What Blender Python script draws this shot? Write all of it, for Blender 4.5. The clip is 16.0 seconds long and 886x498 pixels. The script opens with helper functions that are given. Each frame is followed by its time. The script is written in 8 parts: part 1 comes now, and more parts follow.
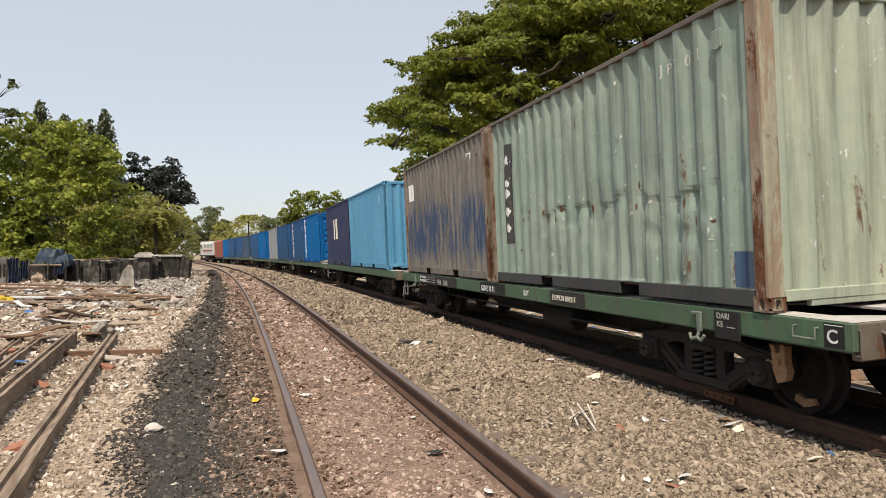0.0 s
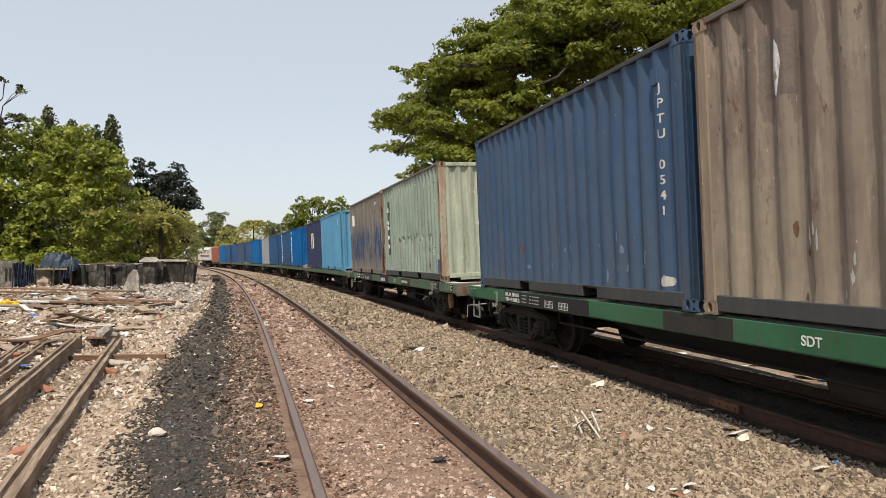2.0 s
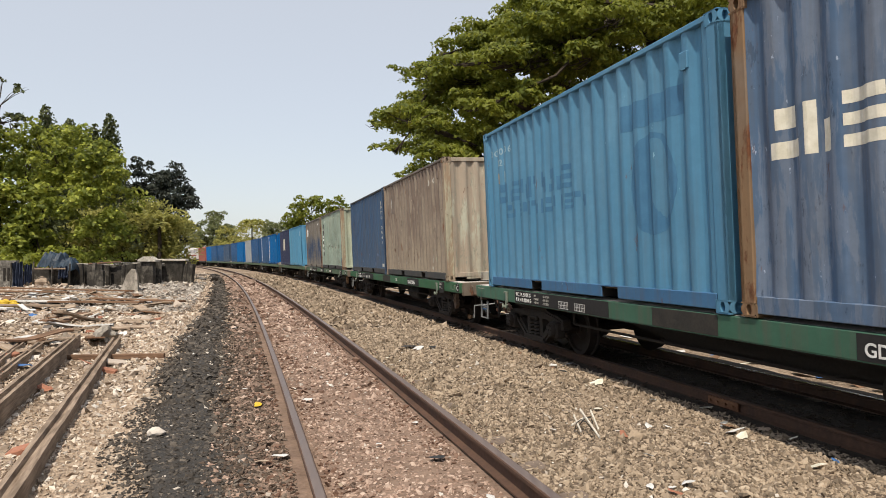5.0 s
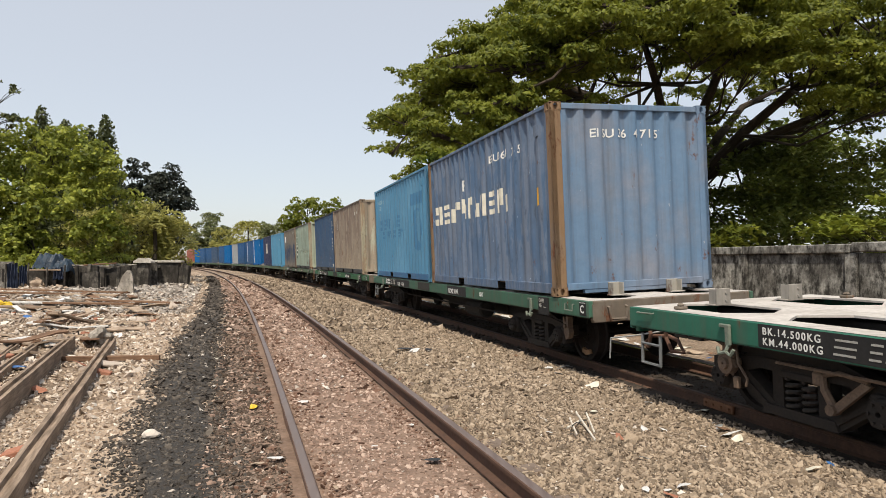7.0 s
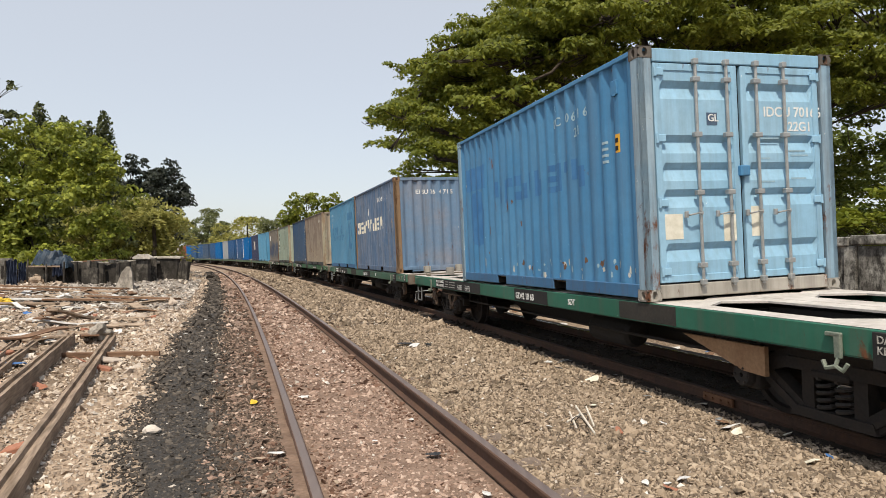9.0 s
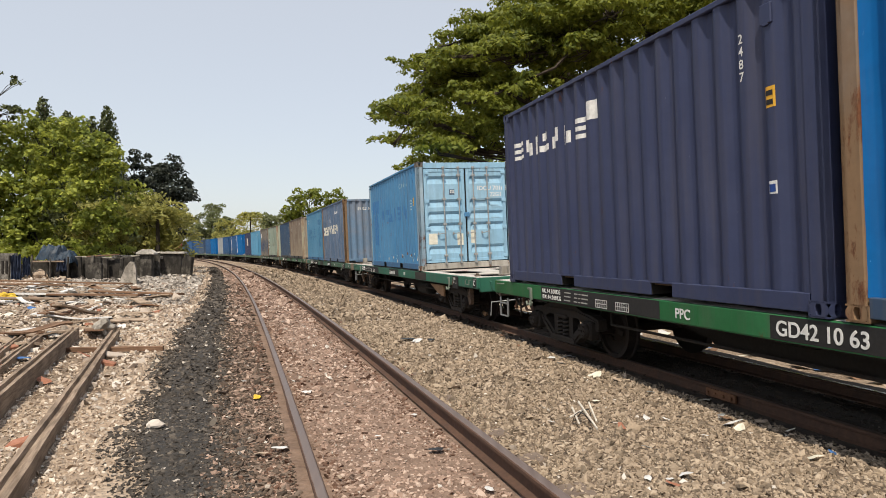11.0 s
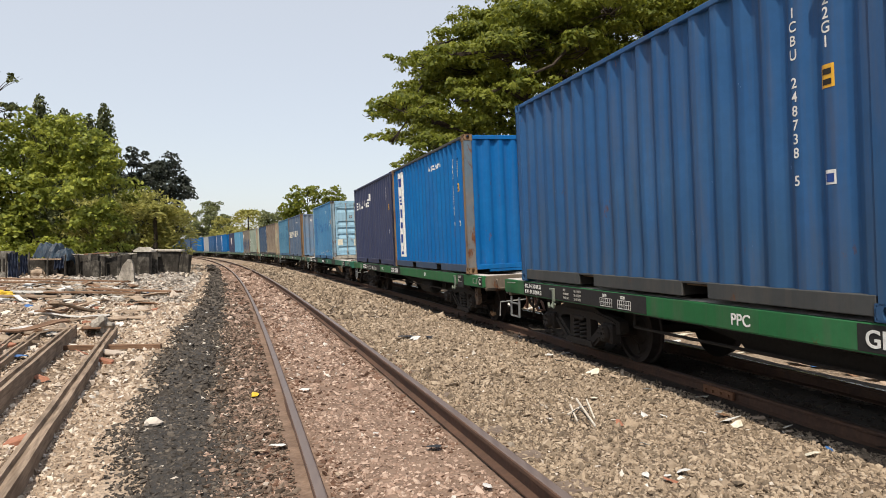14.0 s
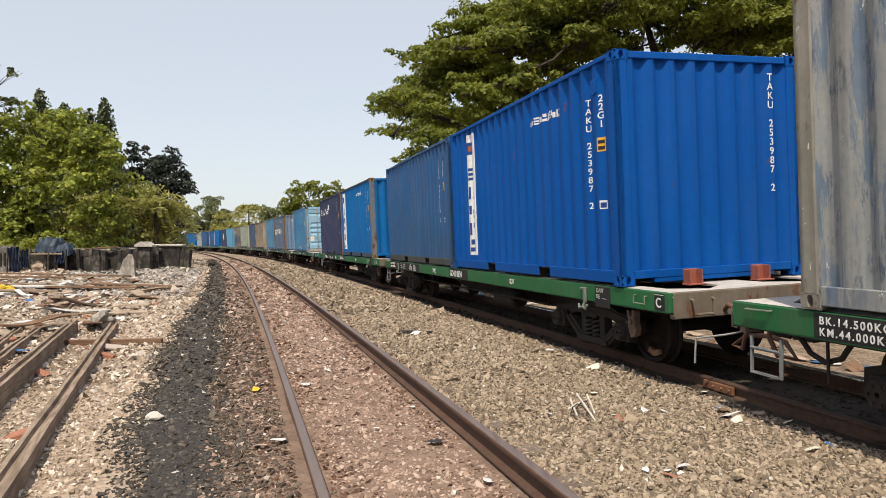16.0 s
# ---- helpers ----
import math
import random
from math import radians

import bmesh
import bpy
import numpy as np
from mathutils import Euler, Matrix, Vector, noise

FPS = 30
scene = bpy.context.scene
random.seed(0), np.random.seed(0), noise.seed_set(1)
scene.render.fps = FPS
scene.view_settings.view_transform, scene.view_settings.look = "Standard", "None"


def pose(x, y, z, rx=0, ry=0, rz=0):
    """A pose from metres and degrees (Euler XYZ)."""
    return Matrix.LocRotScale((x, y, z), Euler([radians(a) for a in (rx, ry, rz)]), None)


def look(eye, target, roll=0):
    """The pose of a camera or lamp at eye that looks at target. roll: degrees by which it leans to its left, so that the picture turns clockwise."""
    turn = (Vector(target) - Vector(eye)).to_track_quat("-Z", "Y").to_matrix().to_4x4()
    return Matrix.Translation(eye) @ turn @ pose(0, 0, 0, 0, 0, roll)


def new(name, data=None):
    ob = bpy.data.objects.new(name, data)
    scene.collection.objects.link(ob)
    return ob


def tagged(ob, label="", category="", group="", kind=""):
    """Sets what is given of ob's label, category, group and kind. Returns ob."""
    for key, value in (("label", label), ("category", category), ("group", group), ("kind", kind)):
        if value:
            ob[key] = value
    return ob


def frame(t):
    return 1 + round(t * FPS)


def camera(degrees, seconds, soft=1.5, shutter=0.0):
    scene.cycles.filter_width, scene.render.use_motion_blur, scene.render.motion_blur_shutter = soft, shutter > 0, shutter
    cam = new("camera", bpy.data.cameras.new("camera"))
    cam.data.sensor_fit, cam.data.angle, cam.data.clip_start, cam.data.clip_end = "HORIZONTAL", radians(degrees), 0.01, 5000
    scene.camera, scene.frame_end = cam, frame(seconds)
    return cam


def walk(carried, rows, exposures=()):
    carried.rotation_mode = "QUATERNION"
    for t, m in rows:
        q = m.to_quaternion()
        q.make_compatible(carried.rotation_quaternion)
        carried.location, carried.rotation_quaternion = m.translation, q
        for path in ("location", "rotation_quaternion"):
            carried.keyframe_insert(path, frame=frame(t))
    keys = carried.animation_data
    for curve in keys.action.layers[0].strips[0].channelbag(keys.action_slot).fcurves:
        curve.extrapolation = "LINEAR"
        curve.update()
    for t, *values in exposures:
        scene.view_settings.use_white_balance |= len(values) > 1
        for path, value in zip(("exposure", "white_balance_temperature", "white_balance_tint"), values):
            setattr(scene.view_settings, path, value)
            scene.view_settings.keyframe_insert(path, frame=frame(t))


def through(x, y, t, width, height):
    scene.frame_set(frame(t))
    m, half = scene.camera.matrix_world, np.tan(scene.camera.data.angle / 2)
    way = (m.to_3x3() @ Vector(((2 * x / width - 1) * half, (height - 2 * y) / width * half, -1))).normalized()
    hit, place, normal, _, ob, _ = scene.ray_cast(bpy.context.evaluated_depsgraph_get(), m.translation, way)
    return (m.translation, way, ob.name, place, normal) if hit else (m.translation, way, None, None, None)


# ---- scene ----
# ---- camera: a phone held nearly still beside the track ----
EYE = (0.0, 0.0, 1.40)
cam = camera(67.43, 16.0, soft=0.9)
HELD = (  # seconds, yaw, pitch, roll
    (0.0, 0.00, 0.42, -0.09),
    (0.5, 0.15, 0.39, 0.04),
    (1.0, 0.28, 0.65, 0.27),
    (1.5, 0.26, 0.85, 0.37),
    (2.0, 0.38, 0.97, 0.21),
    (2.5, 0.25, 0.99, 0.30),
    (3.0, 0.28, 1.13, 0.14),
    (3.5, 0.09, 0.97, -0.15),
    (4.0, 0.19, 0.85, -0.12),
    (6.5, 0.13, 0.95, 0.36),
    (7.0, -0.05, 1.06, 0.25),
    (7.5, 0.03, 0.88, 0.14),
    (8.0, 0.16, 0.79, -0.08),
    (8.5, 0.07, 0.69, -0.07),
    (9.0, -0.11, 0.61, -0.00),
    (11.5, 0.25, 0.14, 0.01),
    (12.0, 0.26, 0.06, -0.14),
    (12.5, 0.23, 0.00, 0.05),
    (13.0, 0.24, 0.00, 0.15),
    (13.5, 0.06, 0.02, -0.02),
    (14.0, -0.03, 0.01, 0.03),
    (14.5, 0.04, -0.18, 0.35),
    (15.0, -0.09, -0.19, 0.28),
    (15.5, -0.08, -0.33, 0.12),
    (16.0, 0.02, -0.42, 0.09),
)
walk(cam, [(t, pose(*EYE, 90 + pitch, 0, yaw) @ pose(0, 0, 0, 0, 0, roll)) for t, yaw, pitch, roll in HELD], ((0.0, 0.43), (9.0, 0.44), (11.5, 0.44), (13.0, 0.50), (16.0, 0.51)))

# ---- daylight: hazy tropical noon, the sun high behind the camera and a little to the left ----
SUN_TO = Vector((-0.145, -0.635, 1.0)).normalized()
world = bpy.data.worlds.new("hazy_sky")
scene.world = world
world.use_nodes = True
wn = world.node_tree.nodes
sky = wn.new("ShaderNodeTexSky")
sky.sky_type = "NISHITA"
sky.sun_disc = False
sky.sun_elevation = math.asin(SUN_TO.z)
sky.sun_rotation = math.atan2(SUN_TO.x, SUN_TO.y)
sky.air_density, sky.dust_density, sky.ozone_density = 1.0, 1.5, 1.0
haze = wn.new("ShaderNodeMix")  # milky haze over the clear sky
haze.data_type = "RGBA"
haze.inputs[0].default_value = 0.68
haze.inputs[7].default_value = (4.25, 4.32, 4.42, 1)
wn["Background"].inputs["Strength"].default_value = 0.130
world.node_tree.links.new(sky.outputs[0], haze.inputs[6])
world.node_tree.links.new(haze.outputs[2], wn["Background"].inputs["Color"])
sun = new("sun", bpy.data.lights.new("sun", "SUN"))
sun.data.energy, sun.data.angle, sun.data.color = 3.25, radians(0.6), (1.0, 0.90, 0.75)
sun.matrix_world = look(SUN_TO * 60, (0, 0, 0))

# ---- mesh tools ----
class Build:
    """Collects vertices and faces for one mesh."""

    def __init__(self):
        self.v, self.f = [], []

    def quad_box(self, x0, x1, y0, y1, z0, z1):
        n = len(self.v)
        self.v += [(x0, y0, z0), (x1, y0, z0), (x1, y1, z0), (x0, y1, z0), (x0, y0, z1), (x1, y0, z1), (x1, y1, z1), (x0, y1, z1)]
        self.f += [tuple(n + i for i in q) for q in ((0, 3, 2, 1), (4, 5, 6, 7), (0, 1, 5, 4), (1, 2, 6, 5), (2, 3, 7, 6), (3, 0, 4, 7))]
        return self

    def box(self, x0, x1, y0, y1, z0, z1, b=0.0):
        """A box, its edges chamfered by b."""
        if b <= 0:
            return self.quad_box(x0, x1, y0, y1, z0, z1)
        bm = bmesh.new()
        bmesh.ops.create_cube(bm, size=1.0)
        for v in bm.verts:
            v.co = Vector(((x0 + x1) / 2 + v.co.x * (x1 - x0), (y0 + y1) / 2 + v.co.y * (y1 - y0), (z0 + z1) / 2 + v.co.z * (z1 - z0)))
        bmesh.ops.bevel(bm, geom=bm.edges[:], offset=b, segments=1, affect="EDGES")
        return self.take(bm)

    def take(self, bm, m=None):
        n = len(self.v)
        bm.verts.index_update()
        self.v += [tuple(m @ v.co) if m else tuple(v.co) for v in bm.verts]
        self.f += [tuple(n + v.index for v in f.verts) for f in bm.faces]
        bm.free()
        return self

    def add(self, other, m):
        n = len(self.v)
        self.v += [tuple(m @ Vector(v)) for v in other.v]
        self.f += [tuple(n + i for i in f) for f in other.f]
        return self

    def extrude(self, profile, a, b, axis="y", closed=True, caps=True):
        """A profile of (p, q) pairs drawn out from a to b along an axis: y takes p as x and q as z, x takes p as y and q as z, z takes p as x and q as y."""
        put = {"y": lambda p, q, s: (p, s, q), "x": lambda p, q, s: (s, p, q), "z": lambda p, q, s: (p, q, s)}[axis]
        n, k = len(self.v), len(profile)
        self.v += [put(p, q, a) for p, q in profile] + [put(p, q, b) for p, q in profile]
        for i in range(k if closed else k - 1):
            j = (i + 1) % k
            self.f.append((n + i, n + j, n + k + j, n + k + i))
        if caps and closed:
            self.f += [tuple(n + i for i in reversed(range(k))), tuple(n + k + i for i in range(k))]
        return self

    def tube(self, points, r, sides=8, r_end=None, caps=True):
        """A round bar along points, tapering to r_end."""
        n0 = len(self.v)
        pts = [Vector(p) for p in points]
        for i, p in enumerate(pts):
            d = (pts[min(i + 1, len(pts) - 1)] - pts[max(i - 1, 0)]).normalized()
            a = d.orthogonal().normalized() if i == 0 else (a - d * a.dot(d)).normalized()
            c = d.cross(a)
            q = r if r_end is None else r + (r_end - r) * i / (len(pts) - 1)
            self.v += [tuple(p + (a * math.cos(t) + c * math.sin(t)) * q) for t in (2 * math.pi * k / sides for k in range(sides))]
        for i in range(len(pts) - 1):
            for k in range(sides):
                j = (k + 1) % sides
                self.f.append((n0 + i * sides + k, n0 + i * sides + j, n0 + (i + 1) * sides + j, n0 + (i + 1) * sides + k))
        if caps:
            self.f.append(tuple(n0 + k for k in reversed(range(sides))))
            self.f.append(tuple(n0 + (len(pts) - 1) * sides + k for k in range(sides)))
        return self

    def spin(self, profile, centre, axis, steps=24):
        """A closed profile of (along, radius) pairs turned about an axis (0 x, 1 y, 2 z)."""
        n, k = len(self.v), len(profile)
        u, w = (axis + 1) % 3, (axis + 2) % 3
        for i in range(steps):
            t = 2 * math.pi * i / steps
            for a, r in profile:
                c = list(centre)
                c[axis] += a
                c[u] += r * math.cos(t)
                c[w] += r * math.sin(t)
                self.v.append(tuple(c))
        for i in range(steps):
            j = (i + 1) % steps
            for q in range(k):
                e = (q + 1) % k
                self.f.append((n + i * k + q, n + j * k + q, n + j * k + e, n + i * k + e))
        return self

    def mesh(self, name, smooth=False):
        me = bpy.data.meshes.new(name)
        me.from_pydata(self.v, [], self.f)
        if smooth:
            me.shade_smooth()
        me.update()
        return me


def put_mat(ob, material):
    if not ob.data.materials:
        ob.data.materials.append(material)
    elif ob.data.materials[0] != material:
        ob.material_slots[0].link = "OBJECT"
        ob.material_slots[0].material = material
    return ob


def part(name, what, material, parent=None, label="", m=None):
    """One mesh object from a Build or a mesh, under a thing or a part."""
    ob = new(name, what if isinstance(what, bpy.types.Mesh) else what.mesh(name))
    if material:
        put_mat(ob, material)
    ob.parent = parent
    if m is not None:
        ob.matrix_basis = m
    return tagged(ob, label)


def thing(name, label, category, group="", m=None, kind=""):
    ob = new(name)
    ob.empty_display_size = 0.3
    if m is not None:
        ob.matrix_world = m
    return tagged(ob, label, category, group, kind)


def lump(seed, r=1.0, squash=(1, 1, 1), rough=0.25, sub=1):
    """A broken stone: a deformed icosphere."""
    bm = bmesh.new()
    bmesh.ops.create_icosphere(bm, subdivisions=sub, radius=1.0)
    for v in bm.verts:
        k = 1 + rough * noise.noise(v.co * 1.3 + Vector((seed * 7.1, seed * 3.3, seed)))* 1.6
        v.co = Vector((v.co.x * squash[0], v.co.y * squash[1], v.co.z * squash[2])) * r * k
    b = Build()
    return b.take(bm)


def joined(name, verts, faces, material, label, category, kind="stuff", smooth=False):
    """One object from numpy arrays of vertices and of faces with equal corners."""
    me = bpy.data.meshes.new(name)
    k = faces.shape[1]
    me.vertices.add(len(verts))
    me.vertices.foreach_set("co", np.ascontiguousarray(verts, dtype=np.float32).ravel())
    me.loops.add(faces.size)
    me.loops.foreach_set("vertex_index", np.ascontiguousarray(faces, dtype=np.int32).ravel())
    me.polygons.add(len(faces))
    me.polygons.foreach_set("loop_start", np.arange(0, faces.size, k, dtype=np.int32))
    me.update(calc_edges=True)
    me.validate()
    if smooth:
        me.shade_smooth()
    else:
        me.shade_flat()
    me.materials.append(material)
    return tagged(new(name, me), label, category, kind=kind)


def scatter(shapes, places, sizes, rng, flat=0.6, tilt=0.5):
    """Copies of small shapes (verts, faces arrays) at places, each turned at random: arrays for joined()."""
    vs, fs, n = [], [], 0
    which = rng.integers(0, len(shapes), len(places))
    for i, (v, f) in enumerate(shapes):
        p = places[which == i]
        if not len(p):
            continue
        s = sizes[which == i]
        a, b, c = rng.uniform(0, 2 * np.pi, len(p)), rng.normal(0, tilt, len(p)), rng.normal(0, tilt, len(p))
        ca, sa, cb, sb, cc, sc = np.cos(a), np.sin(a), np.cos(b), np.sin(b), np.cos(c), np.sin(c)
        z, o = np.zeros_like(a), np.ones_like(a)
        rz = np.stack([ca, -sa, z, sa, ca, z, z, z, o], 1).reshape(-1, 3, 3)
        rx = np.stack([o, z, z, z, cb, -sb, z, sb, cb], 1).reshape(-1, 3, 3)
        ry = np.stack([cc, z, sc, z, o, z, -sc, z, cc], 1).reshape(-1, 3, 3)
        r = rx @ ry @ rz
        st = np.stack([rng.uniform(0.75, 1.3, len(p)), rng.uniform(0.75, 1.2, len(p)), rng.uniform(flat, 1.0, len(p))], 1) * s[:, None]
        w = np.einsum("nij,nkj->nki", r, v[None] * st[:, None, :]) + p[:, None, :]
        vs.append(w.reshape(-1, 3))
        fs.append((f[None] + (np.arange(len(p)) * len(v))[:, None, None] + n).reshape(-1, f.shape[1]))
        n += len(p) * len(v)
    return np.concatenate(vs), np.concatenate(fs)


def arrays(b):
    return np.array(b.v, dtype=float), np.array(b.f, dtype=int)


def letters(text, height, depth=0.002, spacing=1.0, column=False):
    """A mesh of lettering: its lower left at 0, in the xz plane, facing -y. column: the letters one under another."""
    cu = bpy.data.curves.new("lettering", "FONT")
    cu.body = "\n".join(text) if column else text
    cu.size, cu.extrude, cu.space_character = height * 1.42, depth, spacing
    cu.offset = height * 0.022
    if column:
        cu.space_line, cu.align_x = 0.86 * spacing, "CENTER"
    ob = bpy.data.objects.new("lettering", cu)
    scene.collection.objects.link(ob)
    bpy.context.view_layer.update()
    me = bpy.data.meshes.new_from_object(ob)
    bpy.data.objects.remove(ob)
    me.transform(Euler((radians(90), 0, 0)).to_matrix().to_4x4())
    return me

# ---- materials ----
class Nodes:
    """A node material under construction."""

    def __init__(self, name, coords="Object"):
        self.m = bpy.data.materials.new(name)
        self.m.use_nodes = True
        self.t = self.m.node_tree
        self.b = self.t.nodes["Principled BSDF"]
        self.co = self.t.nodes.new("ShaderNodeNewGeometry").outputs["Position"] if coords == "World" else self.t.nodes.new("ShaderNodeTexCoord").outputs[coords]

    def link(self, a, socket):
        if hasattr(a, "is_output"):
            self.t.links.new(a, socket)
        elif isinstance(a, (tuple, list)) and len(a) == 3 and socket.type == "RGBA":
            socket.default_value = (*a, 1)
        else:
            socket.default_value = a

    def noise(self, scale, detail=4, rough=0.55, stretch=(1, 1, 1), shift=0.0, warp=0.0):
        mp = self.t.nodes.new("ShaderNodeMapping")
        mp.inputs["Scale"].default_value = stretch
        mp.inputs["Location"].default_value = (shift, shift * 1.7, shift * 0.6)
        self.t.links.new(self.co, mp.inputs[0])
        n = self.t.nodes.new("ShaderNodeTexNoise")
        n.inputs["Scale"].default_value, n.inputs["Detail"].default_value, n.inputs["Roughness"].default_value = scale, detail, rough
        n.inputs["Distortion"].default_value = warp
        self.t.links.new(mp.outputs[0], n.inputs["Vector"])
        return n.outputs[0]

    def cells(self, scale, out="Distance", stretch=(1, 1, 1), feature="F1"):
        mp = self.t.nodes.new("ShaderNodeMapping")
        mp.inputs["Scale"].default_value = stretch
        self.t.links.new(self.co, mp.inputs[0])
        n = self.t.nodes.new("ShaderNodeTexVoronoi")
        n.feature = feature
        n.inputs["Scale"].default_value = scale
        self.t.links.new(mp.outputs[0], n.inputs["Vector"])
        return n.outputs[out]

    def ramp(self, x, stops):
        r = self.t.nodes.new("ShaderNodeValToRGB")
        e = r.color_ramp.elements
        while len(e) < len(stops):
            e.new(0.5)
        for el, (p, c) in zip(e, stops):
            el.position = p
            el.color = (*c, 1) if isinstance(c, (tuple, list)) else (c, c, c, 1)
        self.link(x, r.inputs[0])
        return r.outputs[0]

    def mix(self, fac, a, b, how="MIX"):
        n = self.t.nodes.new("ShaderNodeMix")
        n.data_type, n.blend_type = "RGBA", how
        for v, s in ((fac, n.inputs[0]), (a, n.inputs[6]), (b, n.inputs[7])):
            self.link(v, s)
        return n.outputs[2]

    def math(self, how, a, b=0.0):
        n = self.t.nodes.new("ShaderNodeMath")
        n.operation = how
        self.link(a, n.inputs[0])
        self.link(b, n.inputs[1])
        return n.outputs[0]

    def island(self):
        return self.t.nodes.new("ShaderNodeNewGeometry").outputs["Random Per Island"]

    def each(self):
        return self.t.nodes.new("ShaderNodeObjectInfo").outputs["Random"]

    def height(self):
        s = self.t.nodes.new("ShaderNodeSeparateXYZ")
        self.t.links.new(self.co, s.inputs[0])
        return s.outputs

    def bump(self, h, strength=0.4, distance=0.01):
        n = self.t.nodes.new("ShaderNodeBump")
        n.inputs["Strength"].default_value, n.inputs["Distance"].default_value = strength, distance
        self.link(h, n.inputs["Height"])
        self.t.links.new(n.outputs[0], self.b.inputs["Normal"])

    def done(self, colour, rough=0.8, metal=0.0, spec=0.4):
        self.link(colour, self.b.inputs["Base Color"])
        self.link(rough, self.b.inputs["Roughness"])
        self.link(metal, self.b.inputs["Metallic"])
        self.b.inputs["Specular IOR Level"].default_value = spec
        return self.m


def plain(name, a, b, scale=4.0, rough=0.8, metal=0.0, bump=0.3, depth=0.006, coords="Object", stretch=(1, 1, 1), fine=6.0):
    """Two tones in coarse and fine grain."""
    n = Nodes(name, coords)
    big, small = n.noise(scale, 5, stretch=stretch), n.noise(scale * fine, 4, stretch=stretch, shift=3.0)
    c = n.mix(n.ramp(big, [(0.35, 0.0), (0.65, 1.0)]), a, b)
    c = n.mix(0.35 if bump > 0.15 else 0.12, c, n.ramp(small, [(0.3, tuple(x * 0.5 for x in a)), (0.7, b)]))
    n.bump(small, bump, depth)
    return n.done(c, n.ramp(big, [(0.3, max(rough - 0.12, 0.05)), (0.7, min(rough + 0.1, 1.0))]), metal)


RUST = (0.17, 0.068, 0.032)


def coat(name, base, second=None, rust=0.1, streak=0.3, chips=0.15, gloss=0.5, seed=0.0, second_amount=0.45, dirt=(0.10, 0.085, 0.07), rusty=RUST, peel=0.0, lower=None, foot_tone=None, spec=0.35):
    """Weathered container paint: fading, patches of a second paint, run-down streaks, rust and chips."""
    n = Nodes(name)
    second = second or tuple(min(1, x * 1.35 + 0.02) for x in base)
    fade = n.noise(0.7, 5, 0.6, shift=seed)
    c = n.mix(n.ramp(fade, [(second_amount, 0.0), (second_amount + 0.22, 0.8)]), base, second)
    if peel:
        strips = n.noise(2.6, 7, 0.68, stretch=(2.6, 2.6, 0.42), shift=seed + 15, warp=0.3)
        c = n.mix(n.ramp(strips, [(0.52 - 0.08 * peel, 0.0), (0.56 - 0.06 * peel, 0.85)]), c, second)
        c = n.mix(n.ramp(n.noise(7.0, 8, 0.75, stretch=(1.5, 1.5, 0.45), shift=seed + 21), [(0.60 - 0.05 * peel, 0.0), (0.63, 0.8)]), c, tuple(x * 0.5 for x in base))
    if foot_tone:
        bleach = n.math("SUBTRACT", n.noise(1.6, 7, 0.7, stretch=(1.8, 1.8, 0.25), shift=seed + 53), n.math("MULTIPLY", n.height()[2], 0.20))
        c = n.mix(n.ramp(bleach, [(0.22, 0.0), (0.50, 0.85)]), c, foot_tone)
    if lower:
        worn = n.math("ADD", n.math("MULTIPLY", n.height()[2], 0.26), n.noise(3.6, 8, 0.75, stretch=(3.2, 3.2, 0.13), shift=seed + 31))
    c = n.mix(n.math("MULTIPLY", n.ramp(n.noise(9.0, 5, 0.7, shift=seed + 2), [(0.35, 0.0), (0.75, 1.0)]), 0.35), c, tuple(x * 0.62 for x in base))
    run = n.noise(5.0, 5, 0.65, stretch=(1.6, 1.6, 0.10), shift=seed + 5)
    c = n.mix(n.math("MULTIPLY", n.ramp(run, [(0.46, 0.0), (0.68, 1.0)]), streak), c, dirt)
    if lower:
        band = n.ramp(n.math("MULTIPLY", worn, 0.5), [(0.42, 0.95), (0.47, 0.0)])
        foot = n.math("ADD", n.math("MULTIPLY", n.height()[2], 0.5), n.noise(2.2, 7, 0.7, stretch=(1.6, 1.6, 0.3), shift=seed + 37))
        bare = n.ramp(n.noise(5.5, 7, 0.72, stretch=(2.2, 2.2, 0.16), shift=seed + 43), [(0.47, 1.0), (0.56, 0.15)])
        band = n.math("MULTIPLY", n.math("MULTIPLY", band, bare), n.ramp(foot, [(0.62, 0.0), (0.80, 1.0)]))
        c = n.mix(band, c, lower)
    patch = n.noise(3.4, 8, 0.72, stretch=(1, 1, 0.38), shift=seed + 9, warp=0.4)
    chip = n.noise(13.0, 6, 0.7, stretch=(1, 1, 0.5), shift=seed + 11)
    r = n.ramp(n.math("ADD", patch, n.math("MULTIPLY", chip, 0.25)), [(0.83 - 0.24 * rust - 0.05, 0.0), (0.86 - 0.24 * rust, 1.0)])
    c = n.mix(r, c, n.ramp(n.noise(22, 5), [(0.3, tuple(x * 0.45 for x in rusty)), (0.7, rusty)]))
    ch = n.ramp(chip, [(0.72 - 0.12 * chips, 0.0), (0.74 - 0.12 * chips, 1.0)])
    c = n.mix(n.math("MULTIPLY", ch, 0.8), c, tuple(min(0.75, x * 1.6 + 0.16) for x in second))
    n.bump(n.math("ADD", n.math("MULTIPLY", r, 0.4), n.noise(30, 4)), 0.25, 0.004)
    return n.done(c, n.ramp(n.math("ADD", n.math("MULTIPLY", r, 0.5), fade), [(0.3, gloss), (0.9, 0.9)]), 0.0, spec)


